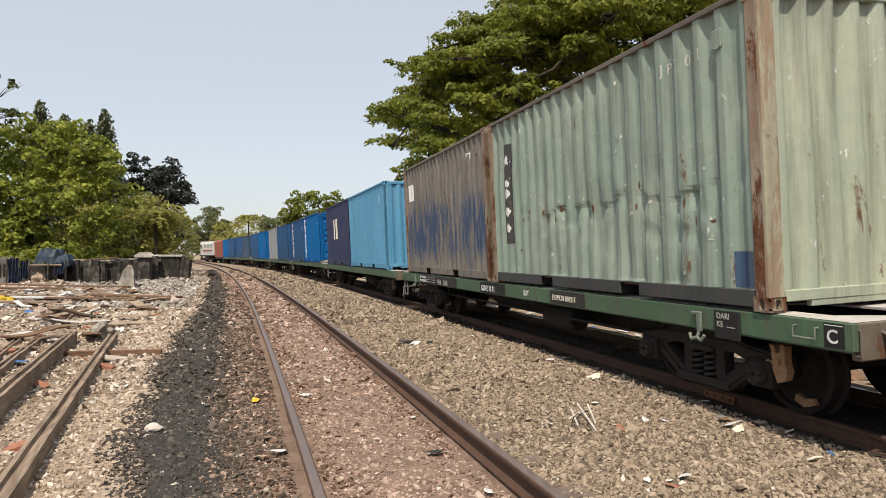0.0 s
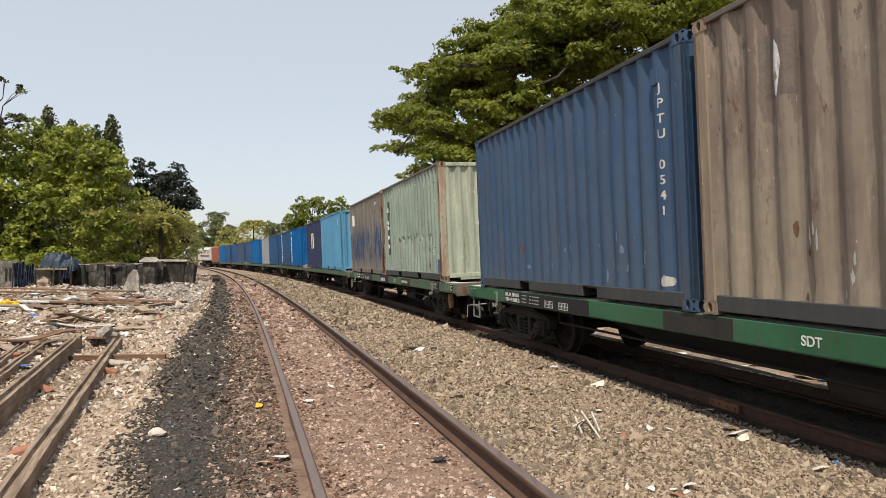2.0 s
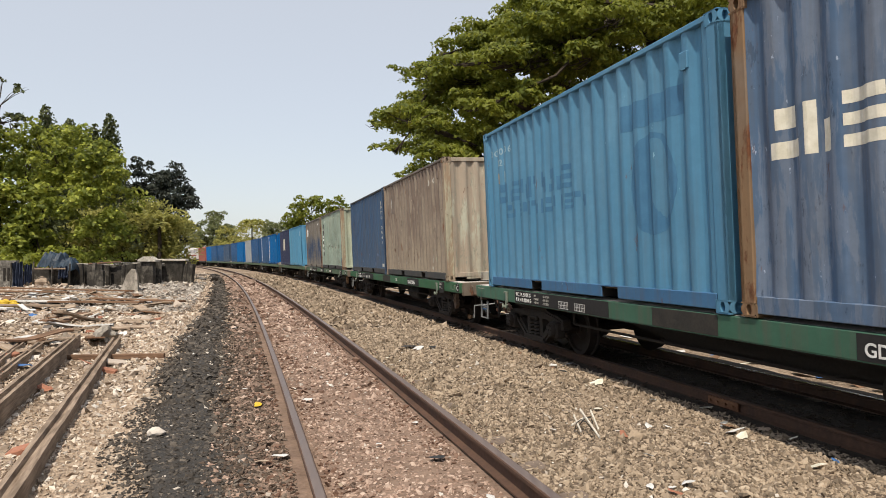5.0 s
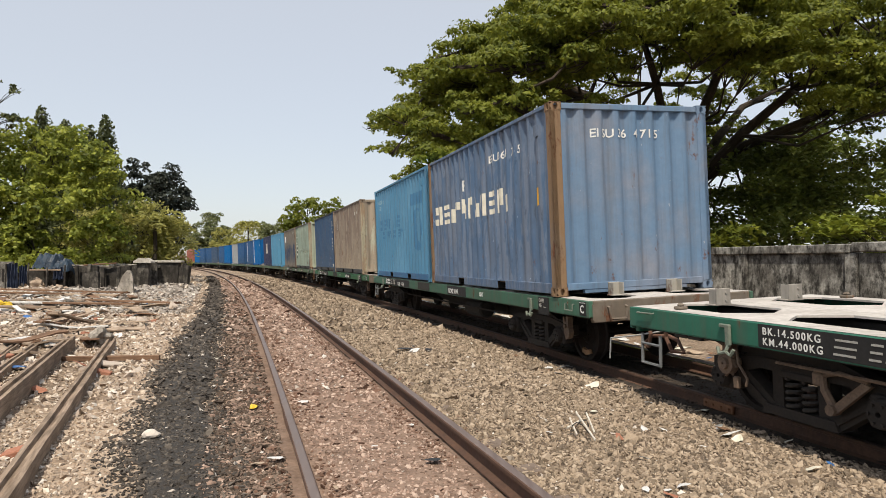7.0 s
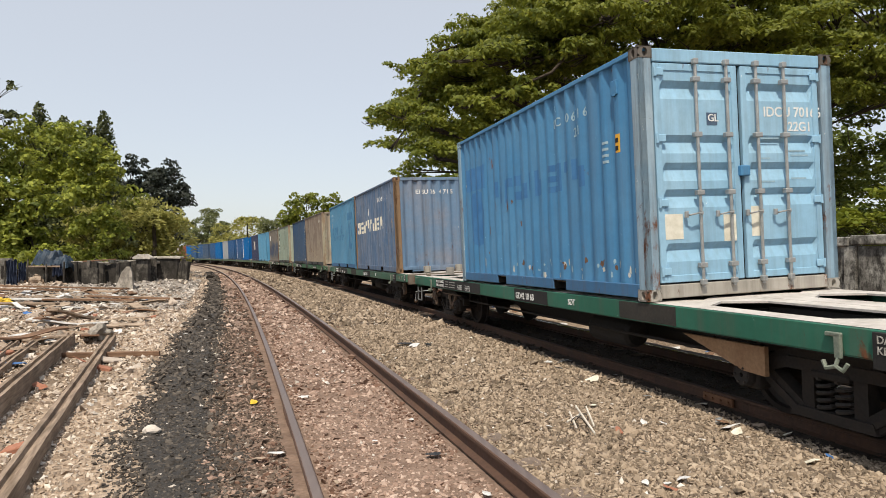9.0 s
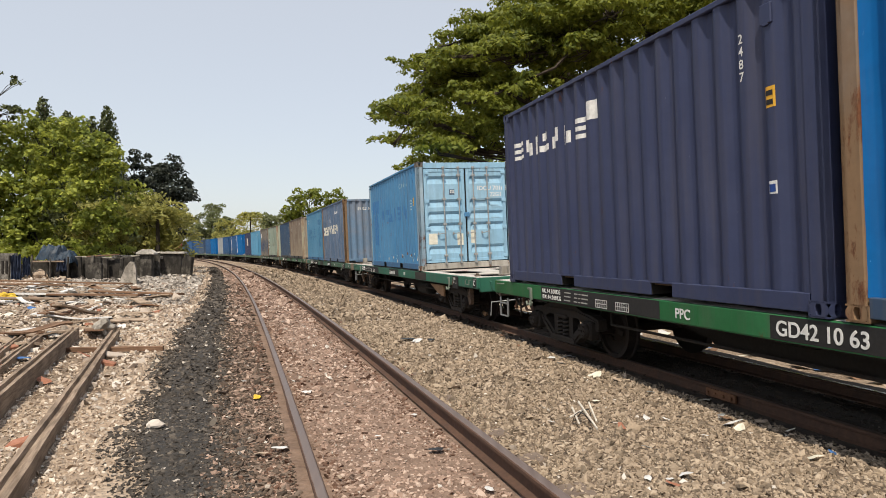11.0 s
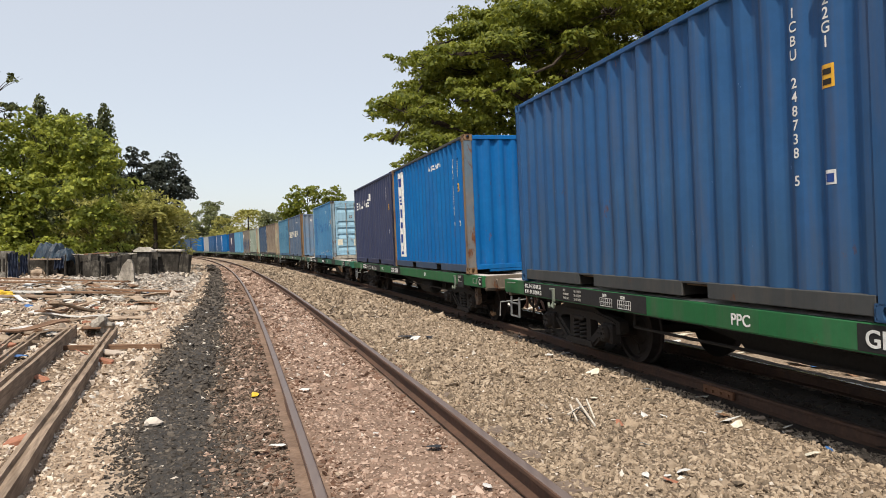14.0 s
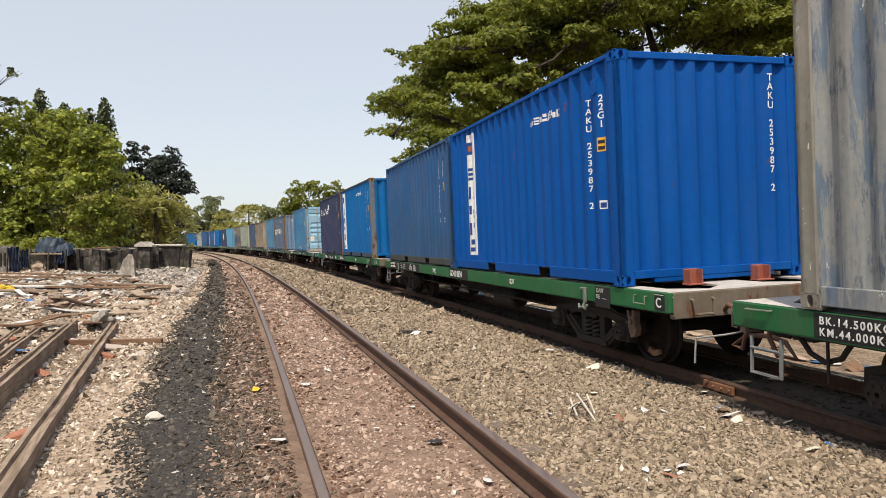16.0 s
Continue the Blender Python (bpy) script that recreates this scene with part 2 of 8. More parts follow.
def foliage(name, dark, mid, light, through=0.35):
    n = Nodes(name)
    c = n.ramp(n.island(), [(0.0, dark), (0.55, mid), (1.0, light)])
    c = n.mix(n.ramp(n.noise(0.45, 3), [(0.35, 0.0), (0.7, 0.7)]), c, n.mix(0.5, mid, light))
    n.done(c, 0.55, 0.0, 0.3)
    tr = n.t.nodes.new("ShaderNodeBsdfTranslucent")
    n.link(n.mix(0.5, c, light), tr.inputs[0])
    mx = n.t.nodes.new("ShaderNodeMixShader")
    mx.inputs[0].default_value = through
    n.t.links.new(n.b.outputs[0], mx.inputs[1])
    n.t.links.new(tr.outputs[0], mx.inputs[2])
    n.t.links.new(mx.outputs[0], n.t.nodes["Material Output"].inputs[0])
    return n.m


def stones(name, tones, grit=0.5, coords="Object"):
    n = Nodes(name, coords)
    k = len(tones) - 1
    c = n.ramp(n.island(), [(i / k, t) for i, t in enumerate(tones)])
    c = n.mix(n.math("MULTIPLY", n.ramp(n.noise(0.9, 4, shift=2.0), [(0.35, 0.0), (0.65, 1.0)]), 0.25), c, tuple(x * 0.9 for x in tones[1]))
    c = n.mix(grit * 0.6, c, n.mix(n.noise(45.0, 4), tuple(x * 0.55 for x in tones[0]), tones[-1]))
    n.bump(n.noise(70.0, 4), 0.4, 0.004)
    return n.done(c, 0.92, 0.0, 0.2)


def timber(name, a, b):
    n = Nodes(name)
    grain = n.noise(6.0, 6, 0.65, stretch=(6, 0.5, 6))
    c = n.mix(n.ramp(grain, [(0.3, 0.0), (0.7, 1.0)]), a, b)
    c = n.mix(n.math("MULTIPLY", n.ramp(n.noise(2.5, 5), [(0.45, 0.0), (0.7, 1.0)]), 0.5), c, tuple(x * 0.45 for x in a))
    n.bump(grain, 0.6, 0.01)
    return n.done(c, 0.9, 0.0, 0.2)


def masonry(name, a, b, stain, streaks=0.8, seed=0.0):
    """Old render: lime wash, soot-black run-off and growth."""
    n = Nodes(name, "World")
    c = n.mix(n.ramp(n.noise(1.4, 6, 0.65, shift=seed), [(0.44, 0.0), (0.58, 1.0)]), a, b)
    run = n.noise(3.2, 8, 0.75, stretch=(1.3, 1.3, 0.6), shift=seed + 4)
    c = n.mix(n.math("MULTIPLY", n.ramp(run, [(0.42, 1.0), (0.60, 0.0)]), streaks), c, stain)
    c = n.mix(n.math("MULTIPLY", n.ramp(n.noise(9.0, 6, 0.7, shift=seed + 8), [(0.5, 0.0), (0.66, 1.0)]), 0.6), c, tuple(x * 0.6 for x in stain))
    n.bump(n.noise(18, 6), 0.6, 0.015)
    return n.done(c, 0.95, 0.0, 0.2)


def earth():
    """Ground: gravel by the tracks, pale dusty rubble soil to the left."""
    n = Nodes("earth_and_gravel")
    cell = n.cells(24.0)
    tone = n.cells(24.0, "Color")
    sep = n.t.nodes.new("ShaderNodeSeparateColor")
    n.t.links.new(tone, sep.inputs[0])
    c = n.ramp(sep.outputs[0], [(0.0, (0.07, 0.046, 0.03)), (0.5, (0.19, 0.135, 0.09)), (1.0, (0.38, 0.30, 0.225))])
    # Cell rims darkened: painted shade in the gaps between pebbles.
    c = n.mix(n.ramp(cell, [(0.45, 0.0), (0.75, 0.85)]), c, (0.05, 0.034, 0.024))
    soil = n.mix(n.ramp(n.noise(1.1, 7, 0.65), [(0.35, 0.0), (0.65, 1.0)]), (0.39, 0.285, 0.20), (0.66, 0.53, 0.41))
    c = n.mix(n.ramp(n.noise(0.55, 6, 0.6, shift=7), [(0.42, 0.15), (0.62, 0.75)]), c, soil)
    n.bump(n.math("ADD", n.math("MULTIPLY", cell, -1.0), n.noise(60, 3)), 0.8, 0.03)
    return n.done(c, 0.95, 0.0, 0.15)


M_EARTH = earth()
M_BALLAST = stones("ballast_stone", [(0.055, 0.040, 0.028), (0.258, 0.197, 0.139), (0.365, 0.280, 0.198), (0.53, 0.43, 0.325)])
M_BALLAST_RED = stones("rust_dusted_ballast", [(0.052, 0.030, 0.020), (0.25, 0.158, 0.116), (0.37, 0.25, 0.19), (0.64, 0.50, 0.41)])
# Stone tones lowered to carry the shade beneath the wagons.
M_BALLAST_DARK = stones("shade_dark_ballast", [(0.018, 0.013, 0.01), (0.04, 0.029, 0.022), (0.064, 0.046, 0.035), (0.12, 0.092, 0.072)])
M_OILED = stones("oil_blackened_ballast", [(0.015, 0.013, 0.012), (0.045, 0.040, 0.036), (0.082, 0.072, 0.064), (0.19, 0.16, 0.13)])
M_RUBBLE = stones("pale_rubble", [(0.115, 0.075, 0.049), (0.36, 0.26, 0.18), (0.53, 0.405, 0.30), (0.82, 0.74, 0.63)])
M_RAIL = plain("rusted_rail_side", (0.060, 0.032, 0.022), (0.115, 0.062, 0.04), 5, 0.85)
M_RAIL_TOP = plain("polished_rail_head", (0.135, 0.10, 0.088), (0.19, 0.15, 0.135), 4, 0.5, 0.15, 0.1, 0.002, stretch=(6, 0.4, 1))
M_RAIL_DULL = plain("dull_rail_head", (0.085, 0.055, 0.042), (0.14, 0.10, 0.08), 4, 0.5, 0.4, 0.1, 0.002)
M_SLEEPER = plain("dusty_sleeper", (0.13, 0.095, 0.075), (0.22, 0.17, 0.135), 6, 0.95, bump=0.6)
M_BOGIE = plain("brake_dust_steel", (0.012, 0.010, 0.009), (0.034, 0.026, 0.021), 7, 0.9)
M_SPRING = plain("grimy_spring_steel", (0.020, 0.017, 0.015), (0.036, 0.03, 0.026), 9, 0.8)
M_WHEEL = plain("rusty_wheel_steel", (0.013, 0.010, 0.009), (0.028, 0.019, 0.015), 6, 0.8)
M_TREAD = plain("bright_wheel_tread", (0.30, 0.28, 0.26), (0.38, 0.36, 0.34), 6, 0.35, 0.8, 0.05)
M_OCHRE = plain("ochre_rust_casting", (0.24, 0.13, 0.065), (0.33, 0.20, 0.11), 6, 0.85)
M_UNDER = plain("black_underframe", (0.016, 0.015, 0.014), (0.035, 0.03, 0.027), 4, 0.85)
M_DECK = plain("dusty_steel_deck", (0.42, 0.385, 0.35), (0.60, 0.565, 0.53), 2.5, 0.9, bump=0.5)
M_BLACK = plain("black_marking_paint", (0.011, 0.011, 0.012), (0.024, 0.023, 0.023), 5, 0.85)
M_WHITE = plain("white_lettering", (0.60, 0.60, 0.58), (0.78, 0.78, 0.76), 20, 0.7, bump=0.1)
M_CREAM = plain("cream_lettering", (0.60, 0.57, 0.46), (0.75, 0.72, 0.62), 9, 0.75, bump=0.1)
M_NOTE = plain("faded_stencil_paint", (0.26, 0.25, 0.23), (0.42, 0.41, 0.38), 30, 0.8, bump=0.1)
M_NOTE_PALE = plain("worn_pale_paint", (0.42, 0.42, 0.38), (0.58, 0.57, 0.52), 30, 0.8, bump=0.1)
M_YELLOW = plain("yellow_plate", (0.65, 0.33, 0.02), (0.75, 0.42, 0.04), 8, 0.6, bump=0.1)
M_RUBBER = plain("black_rubber_gasket", (0.012, 0.012, 0.013), (0.03, 0.03, 0.03), 9, 0.6)
M_GALV = plain("weathered_galvanised_steel", (0.30, 0.31, 0.31), (0.42, 0.42, 0.41), 12, 0.5, 0.5, 0.15)
# Near-black that paints the shade inside recesses.
M_HOLE = plain("recess_shade_black", (0.012, 0.010, 0.009), (0.022, 0.018, 0.015), 9, 0.9)
M_FLOORBOARD = timber("container_floor", (0.10, 0.065, 0.04), (0.16, 0.11, 0.07))
M_TIMBER = timber("weathered_timber", (0.16, 0.115, 0.08), (0.40, 0.31, 0.235))
M_PLANK = timber("pale_broken_plank", (0.30, 0.22, 0.155), (0.50, 0.40, 0.31))
M_BROWN_PLANK = timber("brown_broken_plank", (0.13, 0.075, 0.048), (0.27, 0.165, 0.105))
M_WALL = masonry("sooty_boundary_wall", (0.20, 0.19, 0.17), (0.46, 0.45, 0.41), (0.030, 0.028, 0.025), 0.95)
M_RUIN = masonry("mouldy_ruin_wall", (0.055, 0.049, 0.043), (0.16, 0.145, 0.125), (0.025, 0.023, 0.02), 0.9, 3.0)
M_CONCRETE = masonry("old_concrete", (0.38, 0.34, 0.29), (0.52, 0.47, 0.41), (0.10, 0.09, 0.075), 0.6, 6.0)
M_BRICK = plain("old_red_brick", (0.30, 0.12, 0.07), (0.42, 0.20, 0.13), 9, 0.95, bump=0.6)
M_TARP = plain("blue_tarpaulin", (0.006, 0.014, 0.028), (0.018, 0.045, 0.078), 3, 0.5, bump=0.6, depth=0.03)
M_BARK = timber("dark_bark", (0.03, 0.024, 0.019), (0.075, 0.06, 0.046))
M_PLASTIC = plain("dirty_white_plastic", (0.55, 0.54, 0.52), (0.75, 0.74, 0.72), 8, 0.6, bump=0.2)
M_YPLASTIC = plain("yellow_plastic", (0.65, 0.40, 0.02), (0.80, 0.55, 0.05), 8, 0.5, bump=0.2)
M_BPLASTIC = plain("blue_plastic", (0.03, 0.10, 0.30), (0.08, 0.2, 0.45), 8, 0.5, bump=0.2)
M_DARKBAG = plain("black_plastic_bag", (0.015, 0.015, 0.016), (0.04, 0.04, 0.042), 8, 0.45, bump=0.4)
M_LEAF_RAIN = foliage("rain_tree_leaf", (0.048, 0.070, 0.011), (0.120, 0.152, 0.020), (0.275, 0.285, 0.036), 0.42)
M_LEAF_LOW = foliage("sunlit_low_leaf", (0.07, 0.10, 0.012), (0.14, 0.175, 0.018), (0.24, 0.26, 0.032))
M_LEAF_BROAD = foliage("broad_leaf", (0.020, 0.036, 0.008), (0.105, 0.150, 0.025), (0.52, 0.54, 0.095), 0.4)
M_LEAF_DARK = foliage("blackish_leaf", (0.015, 0.020, 0.015), (0.030, 0.038, 0.028), (0.065, 0.074, 0.055), 0.15)
M_LEAF_CYPRESS = foliage("cypress_needle", (0.035, 0.048, 0.020), (0.075, 0.092, 0.036), (0.15, 0.165, 0.068), 0.2)
M_LEAF_STRAW = foliage("yellowing_creeper", (0.11, 0.12, 0.030), (0.27, 0.27, 0.070), (0.48, 0.45, 0.14), 0.42)
# Pale greyish greens: the haze over far trees is in the leaf colour.
M_LEAF_FAR = foliage("hazed_distant_leaf", (0.085, 0.105, 0.042), (0.155, 0.18, 0.075), (0.25, 0.26, 0.12), 0.4)
# Greens set darker than the rain tree's, putting its shade into the leaves.
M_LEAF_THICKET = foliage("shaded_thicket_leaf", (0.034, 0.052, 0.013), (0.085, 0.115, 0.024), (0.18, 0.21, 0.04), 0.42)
# Pale mirror metal chosen to put a glint on the far rail.
M_RAIL_SHINE = plain("glint_rail_head", (0.80, 0.78, 0.75), (0.88, 0.86, 0.84), 4, 0.2, 1.0, 0.0, 0.002)
# Grey-dark dirt, deepened so the colour holds the train's shade.
M_BED = plain("shade_dark_train_bed", (0.028, 0.022, 0.018), (0.075, 0.057, 0.043), 9, 0.95, bump=0.8, depth=0.02)
M_WHITESTICK = plain("bleached_stick", (0.52, 0.47, 0.40), (0.70, 0.65, 0.57), 8, 0.85)

# ---- the two curved tracks: stations in metres from beside the camera, growing towards the far bend ----
CANT = radians(2.6)
GAUGE_HALF = 0.565
NEAR_TOP, TRAIN_TOP = 0.165, 0.053
STATION = np.arange(-160.0, 330.0, 0.25)


def centre_line(x0, heading):
    th = heading(STATION)
    x, y = np.cumsum(-np.sin(th)) * 0.25, np.cumsum(np.cos(th)) * 0.25
    i = int(np.argmin(abs(STATION)))
    return x - x[i] + x0, y - y[i], th


def near_heading(s):
    return 0.2908 + 0.0013 * np.clip(s, -8, 400)


def train_heading(s):
    back = 0.2506 + (0.2804 - 0.2506) * np.clip((-8 - s) / 17, 0, 1)
    return np.where(s < -8, back, 0.2642 + 0.0017 * s)


NEAR_LINE, TRAIN_LINE = centre_line(0.996, near_heading), centre_line(5.266, train_heading)


def on_line(line, s):
    return tuple(float(np.interp(s, STATION, a)) for a in line)


def beside(line, s, offset, z):
    """The point offset metres to the right of a track's middle at station s."""
    x, y, th = on_line(line, s)
    return Vector((x + offset * math.cos(th), y + offset * math.sin(th), z))


def offsets(line, x, y):
    """Signed distance to the right of a track for arrays of points, and the station."""
    lx, ly, th = (a[::4] for a in line)
    x, y = np.asarray(x, float), np.asarray(y, float)
    out, st = np.empty(x.size), np.empty(x.size)
    for i in range(0, x.size, 4000):
        dx, dy = x.ravel()[i:i + 4000, None] - lx, y.ravel()[i:i + 4000, None] - ly
        k = np.argmin(dx * dx + dy * dy, 1)
        r = np.arange(len(k))
        out[i:i + 4000] = dx[r, k] * np.cos(th[k]) + dy[r, k] * np.sin(th[k])
        st[i:i + 4000] = STATION[::4][k]
    return out.reshape(x.shape), st.reshape(x.shape)


def wavy(x, y):
    return 0.5 * np.sin(x * 1.7 + 0.6 * np.sin(y * 1.1)) * np.sin(y * 1.3 + 0.8) + 0.3 * np.sin(x * 4.1 + y * 2.3) * np.sin(y * 3.7 - x * 1.9)


def ground_height(x, y):
    """The lie of the land: ballast beds under both tracks, a low rubble bank to the left."""
    o, _ = offsets(NEAR_LINE, x, y)
    p, _ = offsets(TRAIN_LINE, x, y)
    h = np.interp(o, [-30, -9, -4.0, -2.4, -1.5, -0.9, 0.9, 1.8, 2.4, 3.2], [0.05, 0.10, 0.02, 0.0, 0.01, 0.022, 0.035, 0.03, 0.01, -0.05])
    q = np.interp(p, [-1.6, -1.0, -0.75, 0.9, 1.7, 2.3, 4.5, 7.0, 30], [-0.05, -0.085, -0.11, -0.09, -0.13, -0.36, -0.38, -0.25, 0.0])
    h = np.where(p > -1.6, q, h)
    amp = np.interp(o, [-14, -5, -2.4, -1.2, 1.2], [0.16, 0.06, 0.03, 0.012, 0.012])
    near = np.clip(1 - (np.hypot(x, y) - 60) / 60, 0, 1)
    return (h + amp * wavy(x, y)) * near


def axis(fine0, fine1, step, far0, far1, grow=1.16):
    mid = list(np.arange(fine0, fine1, step))
    lo, hi, s = [], [], step
    a, b = fine0, mid[-1]
    while b < far1 or a > far0:
        s *= grow
        if b < far1:
            b += s
            hi.append(b)
        if a > far0:
            a -= s
            lo.append(a)
    return np.array(lo[::-1] + mid + hi)


def ground():
    gx, gy = axis(-9, 7.5, 0.14, -2500, 2500), axis(1.5, 22, 0.14, -2500, 3200)
    x, y = np.meshgrid(gx, gy)
    z = ground_height(x, y)
    v = np.stack([x, y, z], -1).reshape(-1, 3)
    nx = len(gx)
    i = (np.arange(len(gy) - 1)[:, None] * nx + np.arange(nx - 1)).ravel()
    f = np.stack([i, i + 1, i + nx + 1, i + nx], 1)
    joined("ground", v, f, M_EARTH, "dusty gravel and rubble-strewn earth around the tracks", "ground", "structure", True)


RAIL_PROFILE = [(-0.055, -0.135), (0.055, -0.135), (0.055, -0.124), (0.012, -0.110), (0.010, -0.038), (0.033, -0.028), (0.033, -0.008), (0.026, -0.0005), (-0.026, -0.0005), (-0.033, -0.008), (-0.033, -0.028), (-0.010, -0.038), (-0.012, -0.110), (-0.055, -0.124)]


def rail(line, side, top, head, label, s0, s1):
    """One rail with its worn running surface."""
    ss = np.concatenate([np.arange(s0, 40, 0.5), np.arange(40, s1, 2.0)])
    b, w = Build(), Build()
    k = len(RAIL_PROFILE)
    for s in ss:
        x, y, th = on_line(line, s)
        ux, uz = Vector((math.cos(th) * math.cos(CANT), math.sin(th) * math.cos(CANT), math.sin(CANT))), Vector((-math.sin(CANT) * math.cos(th), -math.sin(CANT) * math.sin(th), math.cos(CANT)))
        o = Vector((x, y, top)) + ux * side * GAUGE_HALF
        b.v += [tuple(o + ux * p + uz * q) for p, q in RAIL_PROFILE]
        w.v += [tuple(o + ux * p + uz * q) for p, q in ((-0.0275, -0.0015), (-0.020, 0.0022), (0.020, 0.0022), (0.0275, -0.0015))]
    for i in range(len(ss) - 1):
        b.f += [(i * k + j, i * k + (j + 1) % k, (i + 1) * k + (j + 1) % k, (i + 1) * k + j) for j in range(k)]
        w.f += [(i * 4 + j, i * 4 + j + 1, (i + 1) * 4 + j + 1, (i + 1) * 4 + j) for j in range(3)]
    r = tagged(part("rail", b, M_RAIL), label, "rail", "rails of the two tracks", "structure")
    part("running_surface", w, head, r, "worn steel running surface")
    return r


def tracks():
    for side in (-1, 1):
        rail(NEAR_LINE, side, NEAR_TOP, M_RAIL_TOP, "rusty brown rail with a worn grey head in gravel", -20, 300)
    for side in (-1, 1):
        # Only the far head is brightened, for the bright line under the wagons.
        rail(TRAIN_LINE, side, TRAIN_TOP, M_RAIL_DULL if side < 0 else M_RAIL_SHINE, "dark rusty rail carrying the container train", -120, 320)


ground()
tracks()

# ---- the container train ----
SPEED, PITCH, START = 4.75, 14.75, 5.72
DECK_Z, SILL_Z = 0.94, 0.728
CACHE = {}


def cached(key, make):
    if key not in CACHE:
        CACHE[key] = make().mesh(key)
    return CACHE[key]


def ring_plate(b, o, u, w, n, rect, hole, depth):
    """A plate at o with axes u, w and outward normal n, pierced by a hole whose walls go depth inwards."""
    o, u, w, n = (Vector(a) for a in (o, u, w, n))
    k, i0 = len(hole), len(b.v)
    b.v += [tuple(o + u * p + w * q) for p, q in rect] + [tuple(o + u * p + w * q) for p, q in hole] + [tuple(o + u * p + w * q - n * depth) for p, q in hole]
    for i in range(k):
        j = (i + 1) % k
        b.f.append((i0 + i, i0 + j, i0 + k + j, i0 + k + i))
        b.f.append((i0 + k + i, i0 + k + j, i0 + 2 * k + j, i0 + 2 * k + i))
    return b


def slot(rx, rz):
    """A long hole's eight corners."""
    return [(-rx, 0), (-rx, -rz + rx), (-rx * 0.6, -rz), (rx * 0.6, -rz), (rx, -rz + rx), (rx, rz - rx), (rx * 0.6, rz), (-rx * 0.6, rz), (-rx, rz - rx)]


def casting():
    """A corner casting at the lower left near corner: 0.178 long, 0.162 wide, 0.118 high, with slots on its two outer faces."""
    b = Build()
    w, l, h = 0.162, 0.178, 0.118
    hole = slot(0.030, 0.042)

    def around(a, c):
        out = []
        for p, q in hole:
            k = max(abs(p) / 0.03, abs(q) / 0.042, 1e-6)
            x, y = (p / 0.03) / k, (q / 0.042) / k
            out.append((x * a / 2, y * c / 2))
        return out
    ring_plate(b, (0, l / 2, h / 2), (0, -1, 0), (0, 0, 1), (-1, 0, 0), around(l, h), hole, 0.05)
    ring_plate(b, (w / 2, 0, h / 2), (1, 0, 0), (0, 0, 1), (0, -1, 0), around(w, h), hole, 0.05)
    b.quad_box(0.05, w, 0.05, l, 0, h)
    b.quad_box(0.0, w, 0.0, l, -0.001, 0.012)
    b.quad_box(0.0, w, 0.0, l, h - 0.012, h)
    b.quad_box(w - 0.012, w, 0.0, l, 0, h)
    b.quad_box(0.0, w, l - 0.012, l, 0, h)
    return b


def waves(length, pitch, depth, flat=0.26, slope=0.24):
    """A trapezoid wave: pairs of (along, depth)."""
    k = max(int(length / pitch), 1)
    p = length / k
    out = []
    for i in range(k):
        a = -length / 2 + i * p
        out += [(a, 0.0), (a + p * flat, 0.0), (a + p * (flat + slope), depth), (a + p * (2 * flat + slope), depth)]
    return out + [(length / 2, 0.0)]


def dent_at(a, z, dent, seed):
    """How far a panel is pushed in at a place along it and a height."""
    e = dent * max(0.0, noise.noise(Vector((a * 0.9 + seed, z * 1.1, seed * 3.7))) - 0.08) + dent * 0.5 * max(0.0, noise.noise(Vector((a * 3.1, z * 2.7 + seed, 2.0 + seed))) - 0.25)
    if dent > 0.045 and -2.5 < a < 1.1:
        zc = 1.02 + 0.22 * noise.noise(Vector((a * 1.4, 3.0, 1.0)))
        e += 0.075 * max(0.0, 0.25 + noise.noise(Vector((a * 5.0, 7.0, z * 2)))) * math.exp(-((z - zc) / (0.035 if z > zc else 0.12)) ** 2)
        e += 0.035 * max(0.0, noise.noise(Vector((a * 4.0, 11.0, z * 4.0)))) * math.exp(-((z - zc + 0.25) / 0.22) ** 2)
    return e


def sheet(profile, place, z0, z1, rows, dent=0.0, seed=0):
    """A corrugated sheet drawn upwards in rows, with soft dents."""
    b = Build()
    k = len(profile)
    for r in range(rows + 1):
        z = z0 + (z1 - z0) * r / rows
        for a, d in profile:
            b.v.append(place(a, d + (dent_at(a, z, dent, seed) if dent and 0 < r < rows else 0.0), z))
    for r in range(rows):
        for i in range(k - 1):
            n = r * k + i
            b.f.append((n, n + 1, n + k + 1, n + k))
    return b


PANEL_Z0, PANEL_Z1 = 0.165, 2.535
DENTS = {}  # mesh key: rows, dent and seed of the panel built under it
NOW = {"key": None}  # the container being painted


def sag(y, z):
    """The dents of the current container's side, as its rows of faces carry them."""
    rows, dent, seed = DENTS.get(NOW["key"], (1, 0.0, 0))
    u = (z - PANEL_Z0) / (PANEL_Z1 - PANEL_Z0) * rows
    i = min(max(int(math.floor(u)), 0), rows - 1)

    def row(r):
        return dent_at(y, PANEL_Z0 + (PANEL_Z1 - PANEL_Z0) * r / rows, dent, seed) if 0 < r < rows and dent else 0.0
    return row(i) + (row(i + 1) - row(i)) * min(max(u - i, 0.0), 1.0)


